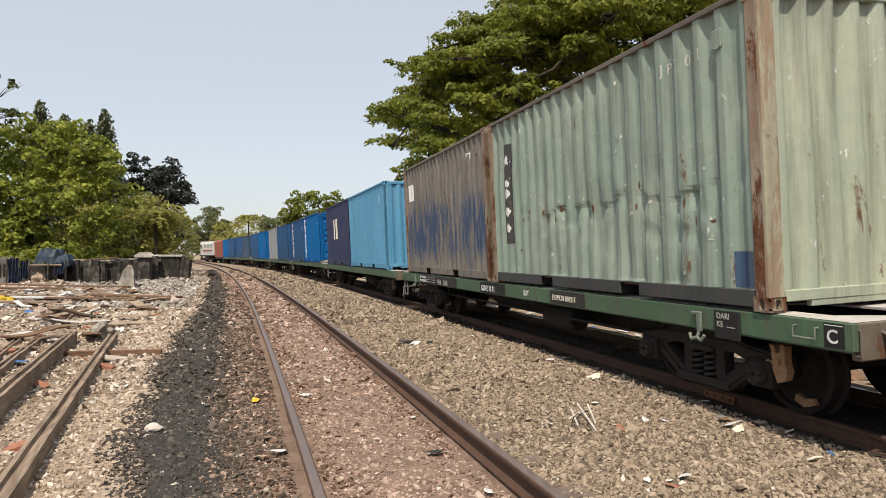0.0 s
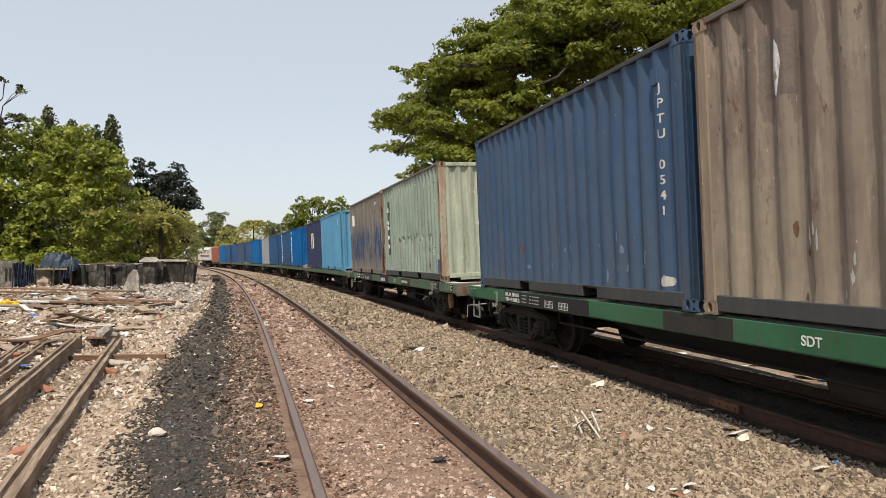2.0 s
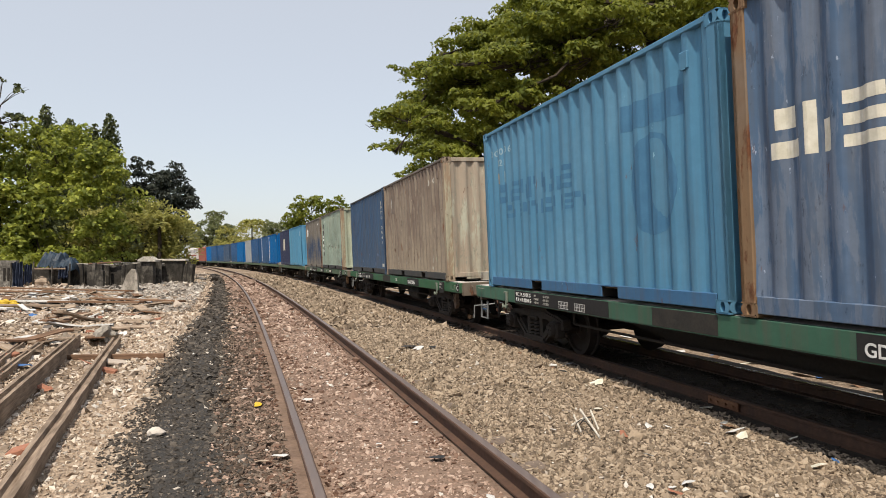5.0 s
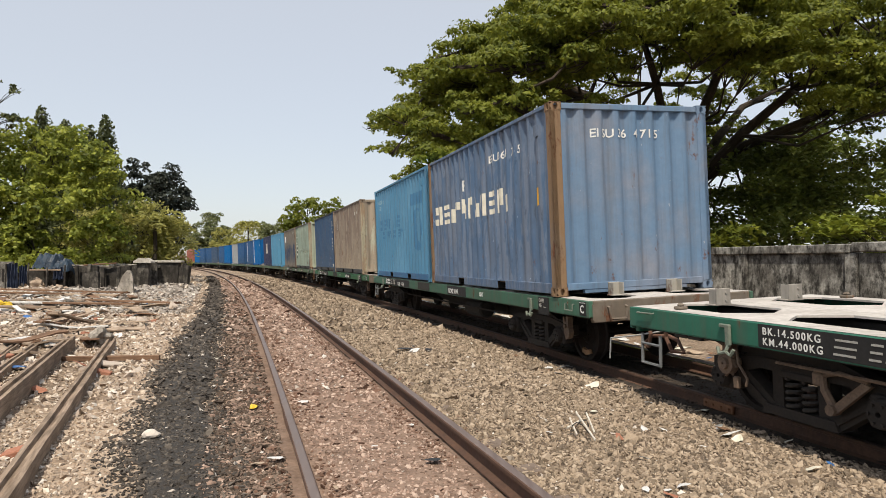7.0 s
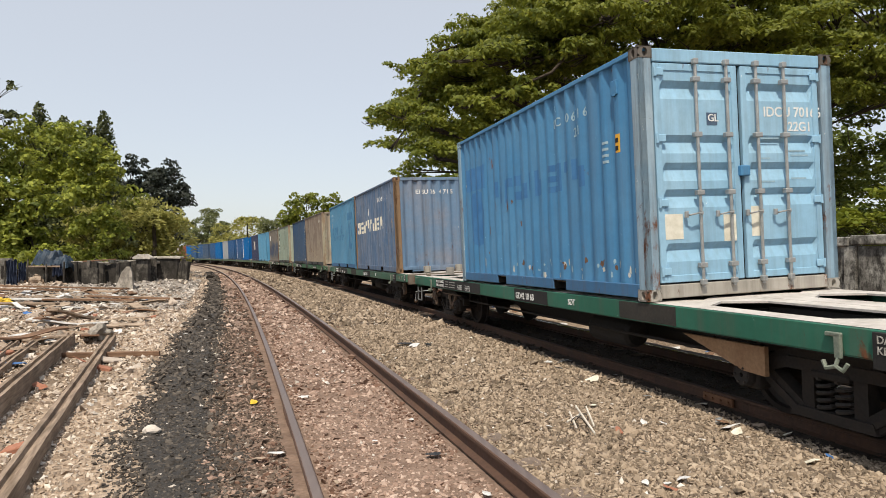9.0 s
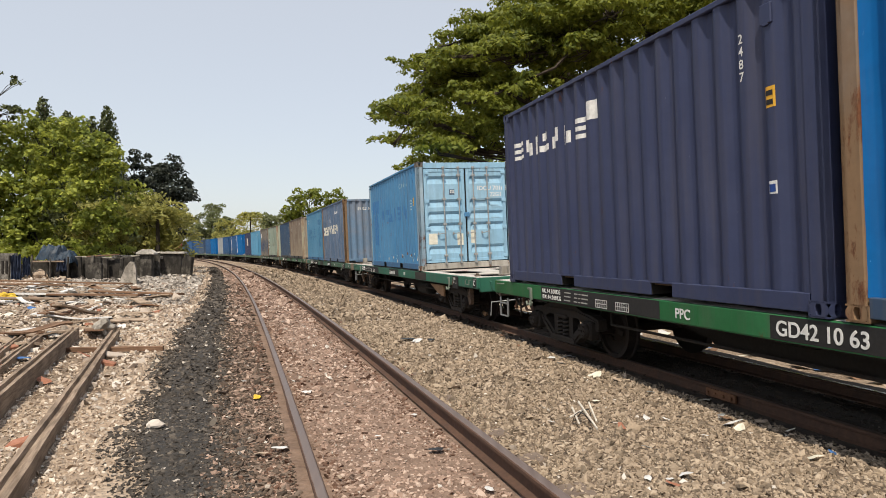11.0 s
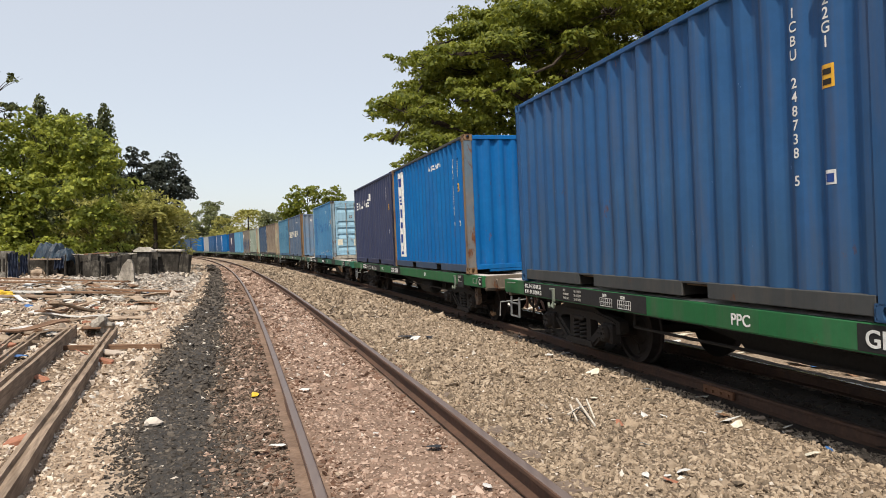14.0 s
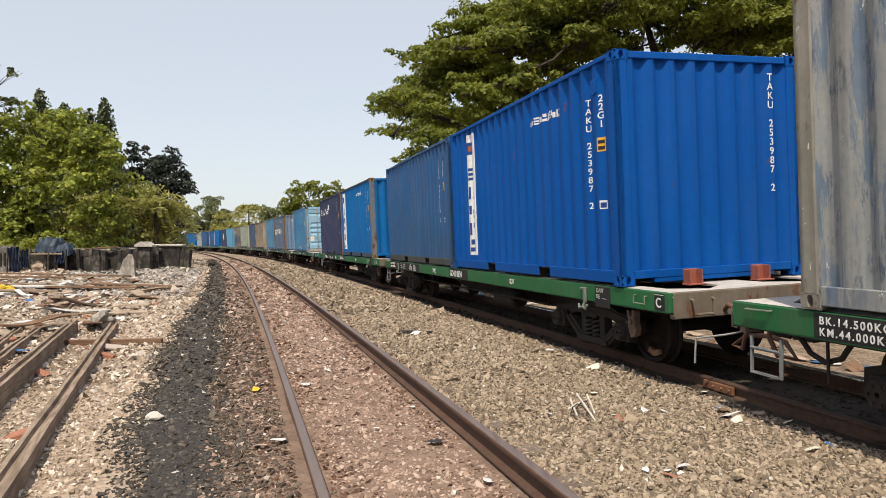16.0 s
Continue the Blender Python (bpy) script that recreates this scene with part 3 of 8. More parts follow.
def door_leaf(width):
    """A door leaf: a pressed panel with five grooves, x from 0 to width, facing -y."""
    b = Build()
    z0, z1, fr = 0.0, 2.25, 0.075
    pts = [(fr, 0.0)]
    for z in (0.366, 0.92, 1.195, 1.48, 2.04):
        pts += [(z - 0.155, 0.0), (z - 0.04, 0.042), (z - 0.030, 0.045), (z + 0.036, 0.0)]
    pts.append((z1 - fr, 0.0))
    n, g = len(pts), 0.035
    for x, k in ((fr, 0.0), (fr + g, 1.0), (width - fr - g, 1.0), (width - fr, 0.0)):
        b.v += [(x, d * k, p) for p, d in pts]
    for c in range(3):
        b.f += [(c * n + i, (c + 1) * n + i, (c + 1) * n + i + 1, c * n + i + 1) for i in range(n - 1)]
    b.box(0, fr, -0.012, 0.04, z0, z1, 0.006).box(width - fr, width, -0.012, 0.04, z0, z1, 0.006)
    b.box(fr, width - fr, -0.012, 0.04, z0, z0 + fr, 0.006).box(fr, width - fr, -0.012, 0.04, z1 - fr, z1, 0.006)
    b.quad_box(fr, width - fr, 0.06, 0.065, z0 + fr, z1 - fr)
    return b


def lock_bar():
    b = Build()
    b.tube([(0, 0, 0.0), (0, 0, 2.36)], 0.017, 8)
    for z in (0.02, 2.30):
        b.box(-0.03, 0.03, -0.03, 0.03, z, z + 0.06, 0.008)
    for z in (0.20, 0.95, 1.55, 2.12):
        b.box(-0.045, 0.045, -0.025, 0.035, z, z + 0.05, 0.006)
    return b


def bar_handle():
    b = Build()
    b.box(-0.02, 0.02, -0.035, 0.0, -0.02, 0.03, 0.005)
    b.tube([(0, -0.03, 0.0), (-0.10, -0.04, 0.0), (-0.20, -0.045, -0.012), (-0.26, -0.03, -0.02)], 0.012, 6)
    b.box(-0.31, -0.25, -0.02, 0.01, -0.05, 0.03, 0.005)
    return b


def hinge():
    b = Build()
    b.box(0.0, 0.10, -0.018, 0.0, 0.0, 0.075, 0.005)
    b.tube([(0.0, -0.012, -0.01), (0.0, -0.012, 0.085)], 0.016, 8)
    return b


def eased(wave, r=0.009):
    """The same wave with each fold rounded off."""
    out = [wave[0]]
    for (a0, d0), (a1, d1), (a2, d2) in zip(wave, wave[1:], wave[2:]):
        for b0, e0 in ((a0, d0), (a2, d2)):
            k = r / math.hypot(b0 - a1, e0 - d1)
            out.append((a1 + (b0 - a1) * k, d1 + (e0 - d1) * k))
    return out + [wave[-1]]


SIDE_WAVE, END_WAVE = eased(waves(5.76, 0.278, 0.046, 0.27, 0.23)), eased(waves(2.14, 0.24, 0.052, 0.28, 0.22))


def depth_at(wave, a):
    return float(np.interp(a, [p for p, _ in wave], [d for _, d in wave]))


def draped(me, m, wave, axis_, lift):
    """Bends flat lettering over the corrugations: cut at each fold, then pressed on to the sheet."""
    bm = bmesh.new()
    bm.from_mesh(me)
    bmesh.ops.transform(bm, matrix=m, verts=bm.verts[:])
    lo, hi = min(v.co[axis_] for v in bm.verts), max(v.co[axis_] for v in bm.verts)
    no = (0, 1, 0) if axis_ == 1 else (1, 0, 0)
    for p, _ in wave:
        if lo < p < hi:
            co = (0, p, 0) if axis_ == 1 else (p, 0, 0)
            bmesh.ops.bisect_plane(bm, geom=bm.verts[:] + bm.edges[:] + bm.faces[:], plane_co=co, plane_no=no)
    for v in bm.verts:
        d = depth_at(wave, v.co[axis_])
        if axis_ == 1:
            v.co.x = -(1.219 - 0.012 - d - sag(v.co.y, v.co.z)) - lift
        else:
            v.co.y = -(3.029 - 0.014 - d) - lift
    bm.to_mesh(me)
    bm.free()
    return me


def words(me, axis_, gap):
    """Splits lettering into one mesh a word, where the space along an axis is wider than gap."""
    n = len(me.vertices)
    root = list(range(n))

    def find(a):
        while root[a] != a:
            root[a] = root[root[a]]
            a = root[a]
        return a
    for e in me.edges:
        a, b = find(e.vertices[0]), find(e.vertices[1])
        root[a] = b
    spans = {}
    for v in me.vertices:
        k, p = find(v.index), v.co[axis_]
        lo, hi = spans.get(k, (p, p))
        spans[k] = (min(lo, p), max(hi, p))
    group, end, g = {}, None, 0
    for k, (lo, hi) in sorted(spans.items(), key=lambda q: q[1]):
        if end is not None and lo - end > gap:
            g += 1
        group[k], end = g, hi if end is None else max(end, hi)
    if g == 0:
        return [me]
    out = []
    for w in range(g + 1):
        ids = [i for i in range(n) if group[find(i)] == w]
        back = {v: i for i, v in enumerate(ids)}
        m = bpy.data.meshes.new("lettering")
        m.from_pydata([tuple(me.vertices[i].co) for i in ids], [], [tuple(back[v] for v in p.vertices) for p in me.polygons if p.vertices[0] in back])
        out.append(m)
    bpy.data.meshes.remove(me)
    return out


def side_text(parent, text, y_left, z, height, material=None, column=False, name="lettering", spacing=1.0, x=None, label="", lift=0.003):
    """Lettering on the side that faces the near track, read from far to near; on the corrugated side unless x is given."""
    for me in words(letters(text, height, 0.0 if x is None else 0.0015, spacing, column), 2 if column else 0, height * (0.7 if column else 0.3 + spacing - 1.0)):
        if x is None:
            part(name, draped(me, pose(0, y_left, z, 0, 0, -90), SIDE_WAVE, 1, lift), material or M_WHITE, parent, label)
        else:
            part(name, me, material or M_WHITE, parent, label, pose(x, y_left, z, 0, 0, -90))


def end_text(parent, text, x_left, z, height, material=None, column=False, name="lettering", spacing=1.0, y=None, label=""):
    """The same on the end that faces back along the train."""
    for me in words(letters(text, height, 0.0 if y is None else 0.0015, spacing, column), 2 if column else 0, height * (0.7 if column else 0.3 + spacing - 1.0)):
        if y is None:
            part(name, draped(me, pose(x_left, 0, z), END_WAVE, 0, 0.003), material or M_WHITE, parent, label)
        else:
            part(name, me, material or M_WHITE, parent, label, pose(x_left, y, z))


def skin_build(b, y0, y1, z0, z1, lift):
    """A field from y0 to y1 and z0 to z1 that lies on the corrugated and dented side."""
    ys = sorted({y0, y1} | {p for p, _ in SIDE_WAVE if y0 < p < y1})
    rows = DENTS.get(NOW["key"], (1, 0.0, 0))[0]
    zs = sorted({z0, z1} | {z for z in (PANEL_Z0 + (PANEL_Z1 - PANEL_Z0) * r / rows for r in range(1, rows)) if z0 < z < z1})
    n, m = len(b.v), len(zs)
    for y in ys:
        b.v += [(-(1.207 - depth_at(SIDE_WAVE, y) - sag(y, z)) - lift, y, z) for z in zs]
    for i in range(len(ys) - 1):
        b.f += [(n + i * m + j, n + i * m + j + 1, n + (i + 1) * m + j + 1, n + (i + 1) * m + j) for j in range(m - 1)]
    return b


def skin(parent, name, y0, y1, z0, z1, material, label="", lift=0.002):
    """A painted or pasted field that follows the corrugated side."""
    return part(name, skin_build(Build(), y0, y1, z0, z1, lift), material, parent, label)


def side_plate(parent, name, y0, y1, z0, z1, material, x=None, label="", thick=0.003):
    """A flat marking on the side that faces the near track."""
    if x is None or x < -1.2115:
        return skin(parent, name, y0, y1, z0, z1, material, label)
    return part(name, Build().quad_box(x, x + thick, y0, y1, z0, z1), material, parent, label)


def end_plate(parent, name, x0, x1, z0, z1, material, y=-3.012, label="", thick=0.003):
    return part(name, Build().quad_box(x0, x1, y, y + thick, z0, z1), material, parent, label)


def ventilator():
    b = Build()
    b.box(-1.222, -1.17, -2.60, -2.48, 2.20, 2.36, 0.008)
    b.box(-1.224, -1.2, -2.57, -2.51, 2.19, 2.21, 0.004)
    return b


def container(label, paint, posts=None, rail_paint=None, end_paint=None, doors=False, back_posts=None, dent=0.02, seed=1, low_paint=None, face_paint=None, group="containers on the train"):
    """A 20-foot steel box, its base at z 0, its long axis along y; the end at -y shows."""
    c = thing("shipping_container", label, "shipping container", group)
    posts, rail_paint, end_paint = posts or paint, rail_paint or paint, end_paint or paint
    X, Y, H = 1.219, 3.029, 2.591
    key = "d%d_%d" % (dent * 1000, seed % 3)
    rows = 64 if dent > 0.045 else 16 if dent > 0.025 else 8
    prof = SIDE_WAVE
    DENTS.setdefault(key, (rows, dent, seed))
    NOW["key"] = key
    for sgn, nm in ((-1, "l"), (1, "r")):
        me = cached("side_panel_" + nm + key, lambda: sheet(prof, lambda a, d, z: (sgn * (X - 0.012 - d), a, z), PANEL_Z0, PANEL_Z1, rows, dent, seed))
        me.polygons.foreach_set("use_smooth", [dent < 0.045] * len(me.polygons))
        part("side_panel", me, paint, c)
        part("top_rail", cached("top_rail_" + nm, lambda: Build().box(*sorted((sgn * X, sgn * (X - 0.06))), -2.86, 2.86, 2.53, 2.585, 0.008)), rail_paint, c)

        def bottom():
            b = Build()
            x0, x1 = sorted((sgn * (X - 0.006), sgn * (X - 0.055)))
            for y0, y1 in ((-2.86, -1.205), (-0.845, 0.845), (1.205, 2.86)):
                b.box(x0, x1, y0, y1, 0.03, 0.17, 0.006)
            for y0, y1 in ((-1.205, -0.845), (0.845, 1.205)):
                b.quad_box(x0, x1, y0, y1, 0.155, 0.17)
            return b
        part("bottom_rail", cached("bottom_rail_" + nm, bottom), low_paint or rail_paint, c)
        for y in (-1.025, 1.025):
            def pocket():
                b = Build()
                x0, x1 = sorted((sgn * (X - 0.02), sgn * (X - 0.5)))
                b.quad_box(x0, x1, -0.18, 0.18, 0.148, 0.154).quad_box(x0, x1, -0.18, -0.174, 0.035, 0.154).quad_box(x0, x1, 0.174, 0.18, 0.035, 0.154)
                xb = sgn * (X - 0.5)
                return b.quad_box(min(xb, xb + 0.01), max(xb, xb + 0.01), -0.18, 0.18, 0.035, 0.154)
            part("forklift_pocket", cached("pocket_" + nm, pocket), M_HOLE, c, "forklift pocket lined in shade black", pose(0, y, 0))
    for sx in (-1, 1):
        for sy in (-1, 1):
            def post():
                b = Build()
                x0, x1 = sorted((sx * X, sx * (X - 0.15)))
                y0, y1 = sorted((sy * Y, sy * (Y - 0.155)))
                xo, yo = sorted((sx * X, sx * (X - 0.07))), sorted((sy * Y, sy * (Y - 0.05)))
                if facing:
                    b.box(*xo, *sorted((sy * (Y - 0.03), sy * (Y - 0.155))), 0.11, 2.48, 0.008)
                    return b
                b.box(*xo, y0, y1, 0.11, 2.48, 0.008)
                return b.box(x0, x1, *yo, 0.11, 2.48, 0.008)
            pm = posts if sx < 0 or back_posts is None else back_posts
            facing = face_paint is not None and sx < 0 and sy < 0
            cp = part("corner_post", cached("post_%d%d%d" % (sx, sy, facing), post), pm, c)
            if facing:
                part("post_face", cached("post_face", lambda: Build().box(-X, -X + 0.15, -Y, -Y + 0.045, 0.11, 2.48, 0.008)), face_paint, cp, "flaking pale end face")
            for top in (0, 1):
                def block():
                    m = Matrix.Diagonal((-sx, -sy, 1, 1))
                    m.translation = (sx * (X + 0.003), sy * (Y + 0.003), H - 0.118 if top else 0.0)
                    b = Build().add(casting(), m)
                    if sx * sy < 0:
                        b.f = [tuple(reversed(q)) for q in b.f]
                    return b
                part("corner_casting", cached("casting_%d%d%d" % (sx, sy, top), block), (DARK_CASTING if top else M_SILL) if doors and sy < 0 else pm, c)
    eprof = END_WAVE
    for sy in ((1,) if doors else (-1, 1)):
        me = cached("end_panel_%d" % sy + key, lambda: sheet(eprof, lambda a, d, z: (a, sy * (Y - 0.014 - d), z), 0.16, 2.50, min(rows, 20), min(dent, 0.03), seed + 5))
        me.polygons.foreach_set("use_smooth", [True] * len(me.polygons))
        part("end_panel", me, end_paint, c)
        part("end_sill", cached("end_sill_%d" % sy, lambda: Build().box(-1.06, 1.06, *sorted((sy * (Y - 0.004), sy * (Y - 0.07))), 0.075, 0.165, 0.006).box(-0.80, 0.80, *sorted((sy * (Y - 0.010), sy * (Y - 0.07))), 0.025, 0.08, 0.004)), end_paint, c)
        part("end_header", cached("end_header_%d" % sy, lambda: Build().box(-1.06, 1.06, *sorted((sy * (Y - 0.002), sy * (Y - 0.06))), 2.495, 2.575, 0.008)), end_paint, c)
    if doors:
        part("door_sill", cached("door_sill", lambda: Build().box(-1.06, 1.06, -Y + 0.002, -Y + 0.09, 0.02, 0.16, 0.008)), M_SILL, c, "scuffed grey door sill")
        part("door_header", cached("door_header", lambda: Build().box(-1.06, 1.06, -Y + 0.002, -Y + 0.09, 2.44, 2.575, 0.008)), end_paint, c)
        part("door_gasket", cached("door_gasket", lambda: Build().quad_box(-1.07, 1.07, -Y + 0.092, -Y + 0.097, 0.155, 2.445)), M_RUBBER, c, "black rubber door gasket")
        for x0, bars in ((-1.05, (0.48, 0.86)), (0.015, (0.17, 0.53))):
            leaf = part("door", cached("door_leaf", lambda: door_leaf(1.02)), end_paint, c, "", pose(x0, -Y + 0.02, 0.178))
            for bx in bars:
                part("lock_bar", cached("lock_bar", lock_bar), M_GALV, leaf, "grey steel lock bar", pose(bx, -0.045, -0.06))
                part("bar_handle", cached("bar_handle", bar_handle), M_GALV, leaf, "", pose(bx, -0.04, 0.70) @ Matrix.Diagonal((0.62, 1, 0.8, 1)))
            for z in (0.08, 0.78, 1.44, 2.12):
                flip = x0 > 0
                part("hinge", cached("hinge", hinge), end_paint, leaf, "", pose(1.005 if flip else 0.015, -0.012, z) @ (pose(0, 0, 0, 0, 0, 0) if not flip else Matrix.Diagonal((-1, 1, 1, 1))))
    roof = waves(5.7, 0.24, 0.02)
    def top():
        b = Build()
        n = len(roof)
        for x in (-1.16, 1.16):
            b.v += [(x, a, 2.58 - d) for a, d in roof]
        b.f += [(i, i + n, i + n + 1, i + 1) for i in range(n - 1)]
        b.quad_box(-1.17, 1.17, -3.0, -2.85, 2.55, 2.575).quad_box(-1.17, 1.17, 2.85, 3.0, 2.55, 2.575)
        return b
    part("ventilator", cached("ventilator", ventilator), paint, c, "small pressed ventilator")
    part("roof_panel", cached("roof_panel", top), paint, c)
    part("floor_panel", cached("floor_panel", lambda: Build().quad_box(-1.16, 1.16, -2.95, 2.95, 0.13, 0.16)), M_FLOORBOARD, c, "brown plywood floor")
    return c


AXLE = 0.80


def wheelset():
    """An axle with two flanged wheels, at its own middle."""
    b = Build()
    b.tube([(-0.98, 0, 0), (0.98, 0, 0)], 0.065, 12)
    R = 0.387
    for s in (-1, 1):
        prof = [(s * 0.50, 0.07), (s * 0.50, R + 0.028), (s * 0.525, R + 0.03), (s * 0.535, R), (s * 0.635, R - 0.006), (s * 0.64, R - 0.055), (s * 0.60, R - 0.065), (s * 0.575, 0.17), (s * 0.62, 0.12), (s * 0.64, 0.07)]
        b.spin(prof if s > 0 else prof[::-1], (0, 0, 0), 0, 28)
    b.box(-0.66, -0.645, -0.05, 0.05, 0.10, 0.14, 0.0).box(-0.665, -0.645, 0.16, 0.28, -0.03, 0.03, 0.004)
    return b


def side_frame():
    """A cast bogie side frame in the yz plane, origin on the rail below the pivot."""
    b = Build()
    t = 0.06
    upper = [(-1.02, 0.40), (-1.01, 0.53), (-0.86, 0.57), (-0.62, 0.59), (-0.40, 0.66), (0.40, 0.66), (0.62, 0.59), (0.86, 0.57), (1.01, 0.53), (1.02, 0.40), (0.90, 0.37), (0.70, 0.41), (0.56, 0.46), (0.42, 0.51), (-0.42, 0.51), (-0.56, 0.46), (-0.70, 0.41), (-0.90, 0.37)]
    b.extrude(upper, -t, t, "x")
    b.extrude([(-0.98, 0.505), (0.98, 0.505), (0.80, 0.545), (0.42, 0.60), (-0.42, 0.60), (-0.80, 0.545)], -t - 0.018, -t + 0.01, "x")
    for s in (-1, 1):
        strut = [(s * 0.80, 0.44), (s * 0.62, 0.49), (s * 0.27, 0.25), (s * 0.36, 0.15)]
        b.extrude(strut if s > 0 else strut[::-1], -t, t, "x")
        rib = [(s * 0.74, 0.445), (s * 0.69, 0.465), (s * 0.31, 0.215), (s * 0.335, 0.18)]
        b.extrude(rib if s > 0 else rib[::-1], -t - 0.02, -t + 0.01, "x")
        col = [(s * 0.29, 0.54), (s * 0.175, 0.54), (s * 0.175, 0.19), (s * 0.29, 0.19)]
        b.extrude(col if s > 0 else col[::-1], -t * 0.9, t * 0.9, "x")
    b.extrude([(-0.38, 0.15), (0.38, 0.15), (0.35, 0.225), (-0.35, 0.225)], -t * 1.5, t * 1.5, "x")
    b.box(-t * 1.6, t, -0.17, 0.17, 0.47, 0.53, 0.012)
    return b


def axle_box():
    b = Build()
    b.box(-0.10, 0.04, -0.13, 0.13, 0.27, 0.50, 0.02)
    b.spin([(-0.16, 0.02), (-0.16, 0.09), (-0.13, 0.105), (-0.08, 0.11), (-0.08, 0.02)], (0, 0, 0.387), 0, 14)
    for k in range(6):
        t = k * math.pi / 3
        b.tube([(-0.175, 0.07 * math.cos(t), 0.387 + 0.07 * math.sin(t)), (-0.15, 0.07 * math.cos(t), 0.387 + 0.07 * math.sin(t))], 0.012, 6)
    return b


def coil(r=0.062, wire=0.018, turns=4.5, h=0.245):
    b = Build()
    n = int(turns * 12)
    b.tube([(r * math.cos(2 * math.pi * i / 12), r * math.sin(2 * math.pi * i / 12), h * i / n) for i in range(n + 1)], wire, 6)
    return b


def brake_rig():
    """A forked brake lever casting by a wheel, with its pin and pull rod."""
    b = Build()
    b.extrude([(-0.05, -0.02), (0.03, -0.05), (0.075, 0.06), (0.08, 0.17), (0.10, 0.26), (0.055, 0.25), (0.035, 0.19), (0.0, 0.20), (-0.02, 0.27), (-0.06, 0.26), (-0.055, 0.13), (-0.08, 0.05)], -0.035, 0.035, "x")
    b.tube([(-0.06, 0.01, 0.13), (0.06, 0.01, 0.13)], 0.03, 8)
    b.tube([(0.03, -0.03, 0.05), (0.03, 0.20, 0.10)], 0.02, 6)
    return b


def gear_box():
    """A rust-brown hand brake gear: a ratchet drum, its pawl and hanging links."""
    b = Build()
    b.spin([(-0.07, 0.01), (-0.07, 0.05), (-0.045, 0.055), (-0.045, 0.095), (-0.02, 0.10), (0.02, 0.10), (0.03, 0.05), (0.10, 0.045), (0.10, 0.01)], (0, 0, 0), 0, 16)
    for k in range(8):
        t = k * math.pi / 4
        b.tube([(-0.015, 0.09 * math.cos(t), 0.09 * math.sin(t)), (-0.015, 0.118 * math.cos(t + 0.2), 0.118 * math.sin(t + 0.2))], 0.012, 5)
    b.box(-0.03, 0.05, -0.06, 0.05, 0.09, 0.24, 0.01)
    b.tube([(-0.03, 0.02, 0.16), (-0.04, 0.16, 0.21), (-0.03, 0.27, 0.18)], 0.017, 6)
    b.tube([(-0.02, -0.13, 0.14), (-0.04, -0.17, 0.02), (-0.03, -0.26, -0.10), (-0.03, -0.24, -0.16)], 0.013, 6)
    b.box(-0.04, 0.0, -0.15, -0.09, -0.20, -0.10, 0.008)
    return b


def brake_hanger():
    """A forked cast hanger before a bogie's springs."""
    b = Build()
    b.tube([(0, 0.15, 0.58), (-0.01, 0.13, 0.48), (0, 0.06, 0.36)], 0.024, 7, 0.034)
    b.extrude([(0.04, 0.31), (0.075, 0.36), (-0.20, 0.585), (-0.27, 0.57)], -0.02, 0.02, "x")
    b.tube([(0.03, 0.06, 0.345), (-0.045, 0.06, 0.345)], 0.042, 10)
    b.box(-0.03, 0.03, 0.14, 0.23, 0.50, 0.60, 0.012)
    b.tube([(0, 0.15, 0.58), (0, 0.0, 0.62), (0, -0.24, 0.59)], 0.018, 6)
    return b


def deck_plates(tail=0.0):
    """Deck of pressed plates with pointed openings in pairs on both sides of the spine, shorter in the end bays."""
    b = Build()
    H = 0.565
    for y, A in ((6.125, 0.775), (4.28, 1.07), (2.14, 1.07), (0.0, 1.07), (-2.14, 1.07), (-4.28, 1.07), (-6.125 + tail / 2, 0.775 - tail / 2)):
        for side in (-1, 1):
            o = (side * 0.61, y - 0.01, DECK_Z - 0.012)
            L = A - 0.13
            rect = [(-A, 0), (-A, H), (0, H), (A, H), (A, 0), (A, -H), (0, -H), (-A, -H)]
            hole = [(-L, 0), (-L + 0.26, 0.33), (0, 0.33), (L - 0.26, 0.33), (L, 0), (L - 0.26, -0.33), (0, -0.33), (-L + 0.26, -0.33)]
            ring_plate(b, o, (0, 1, 0), (1, 0, 0), (0, 0, 1), rect, hole, 0.02)
    b.quad_box(-0.05, 0.05, -6.9 + tail, 6.86, DECK_Z - 0.05, DECK_Z - 0.010)
    return b


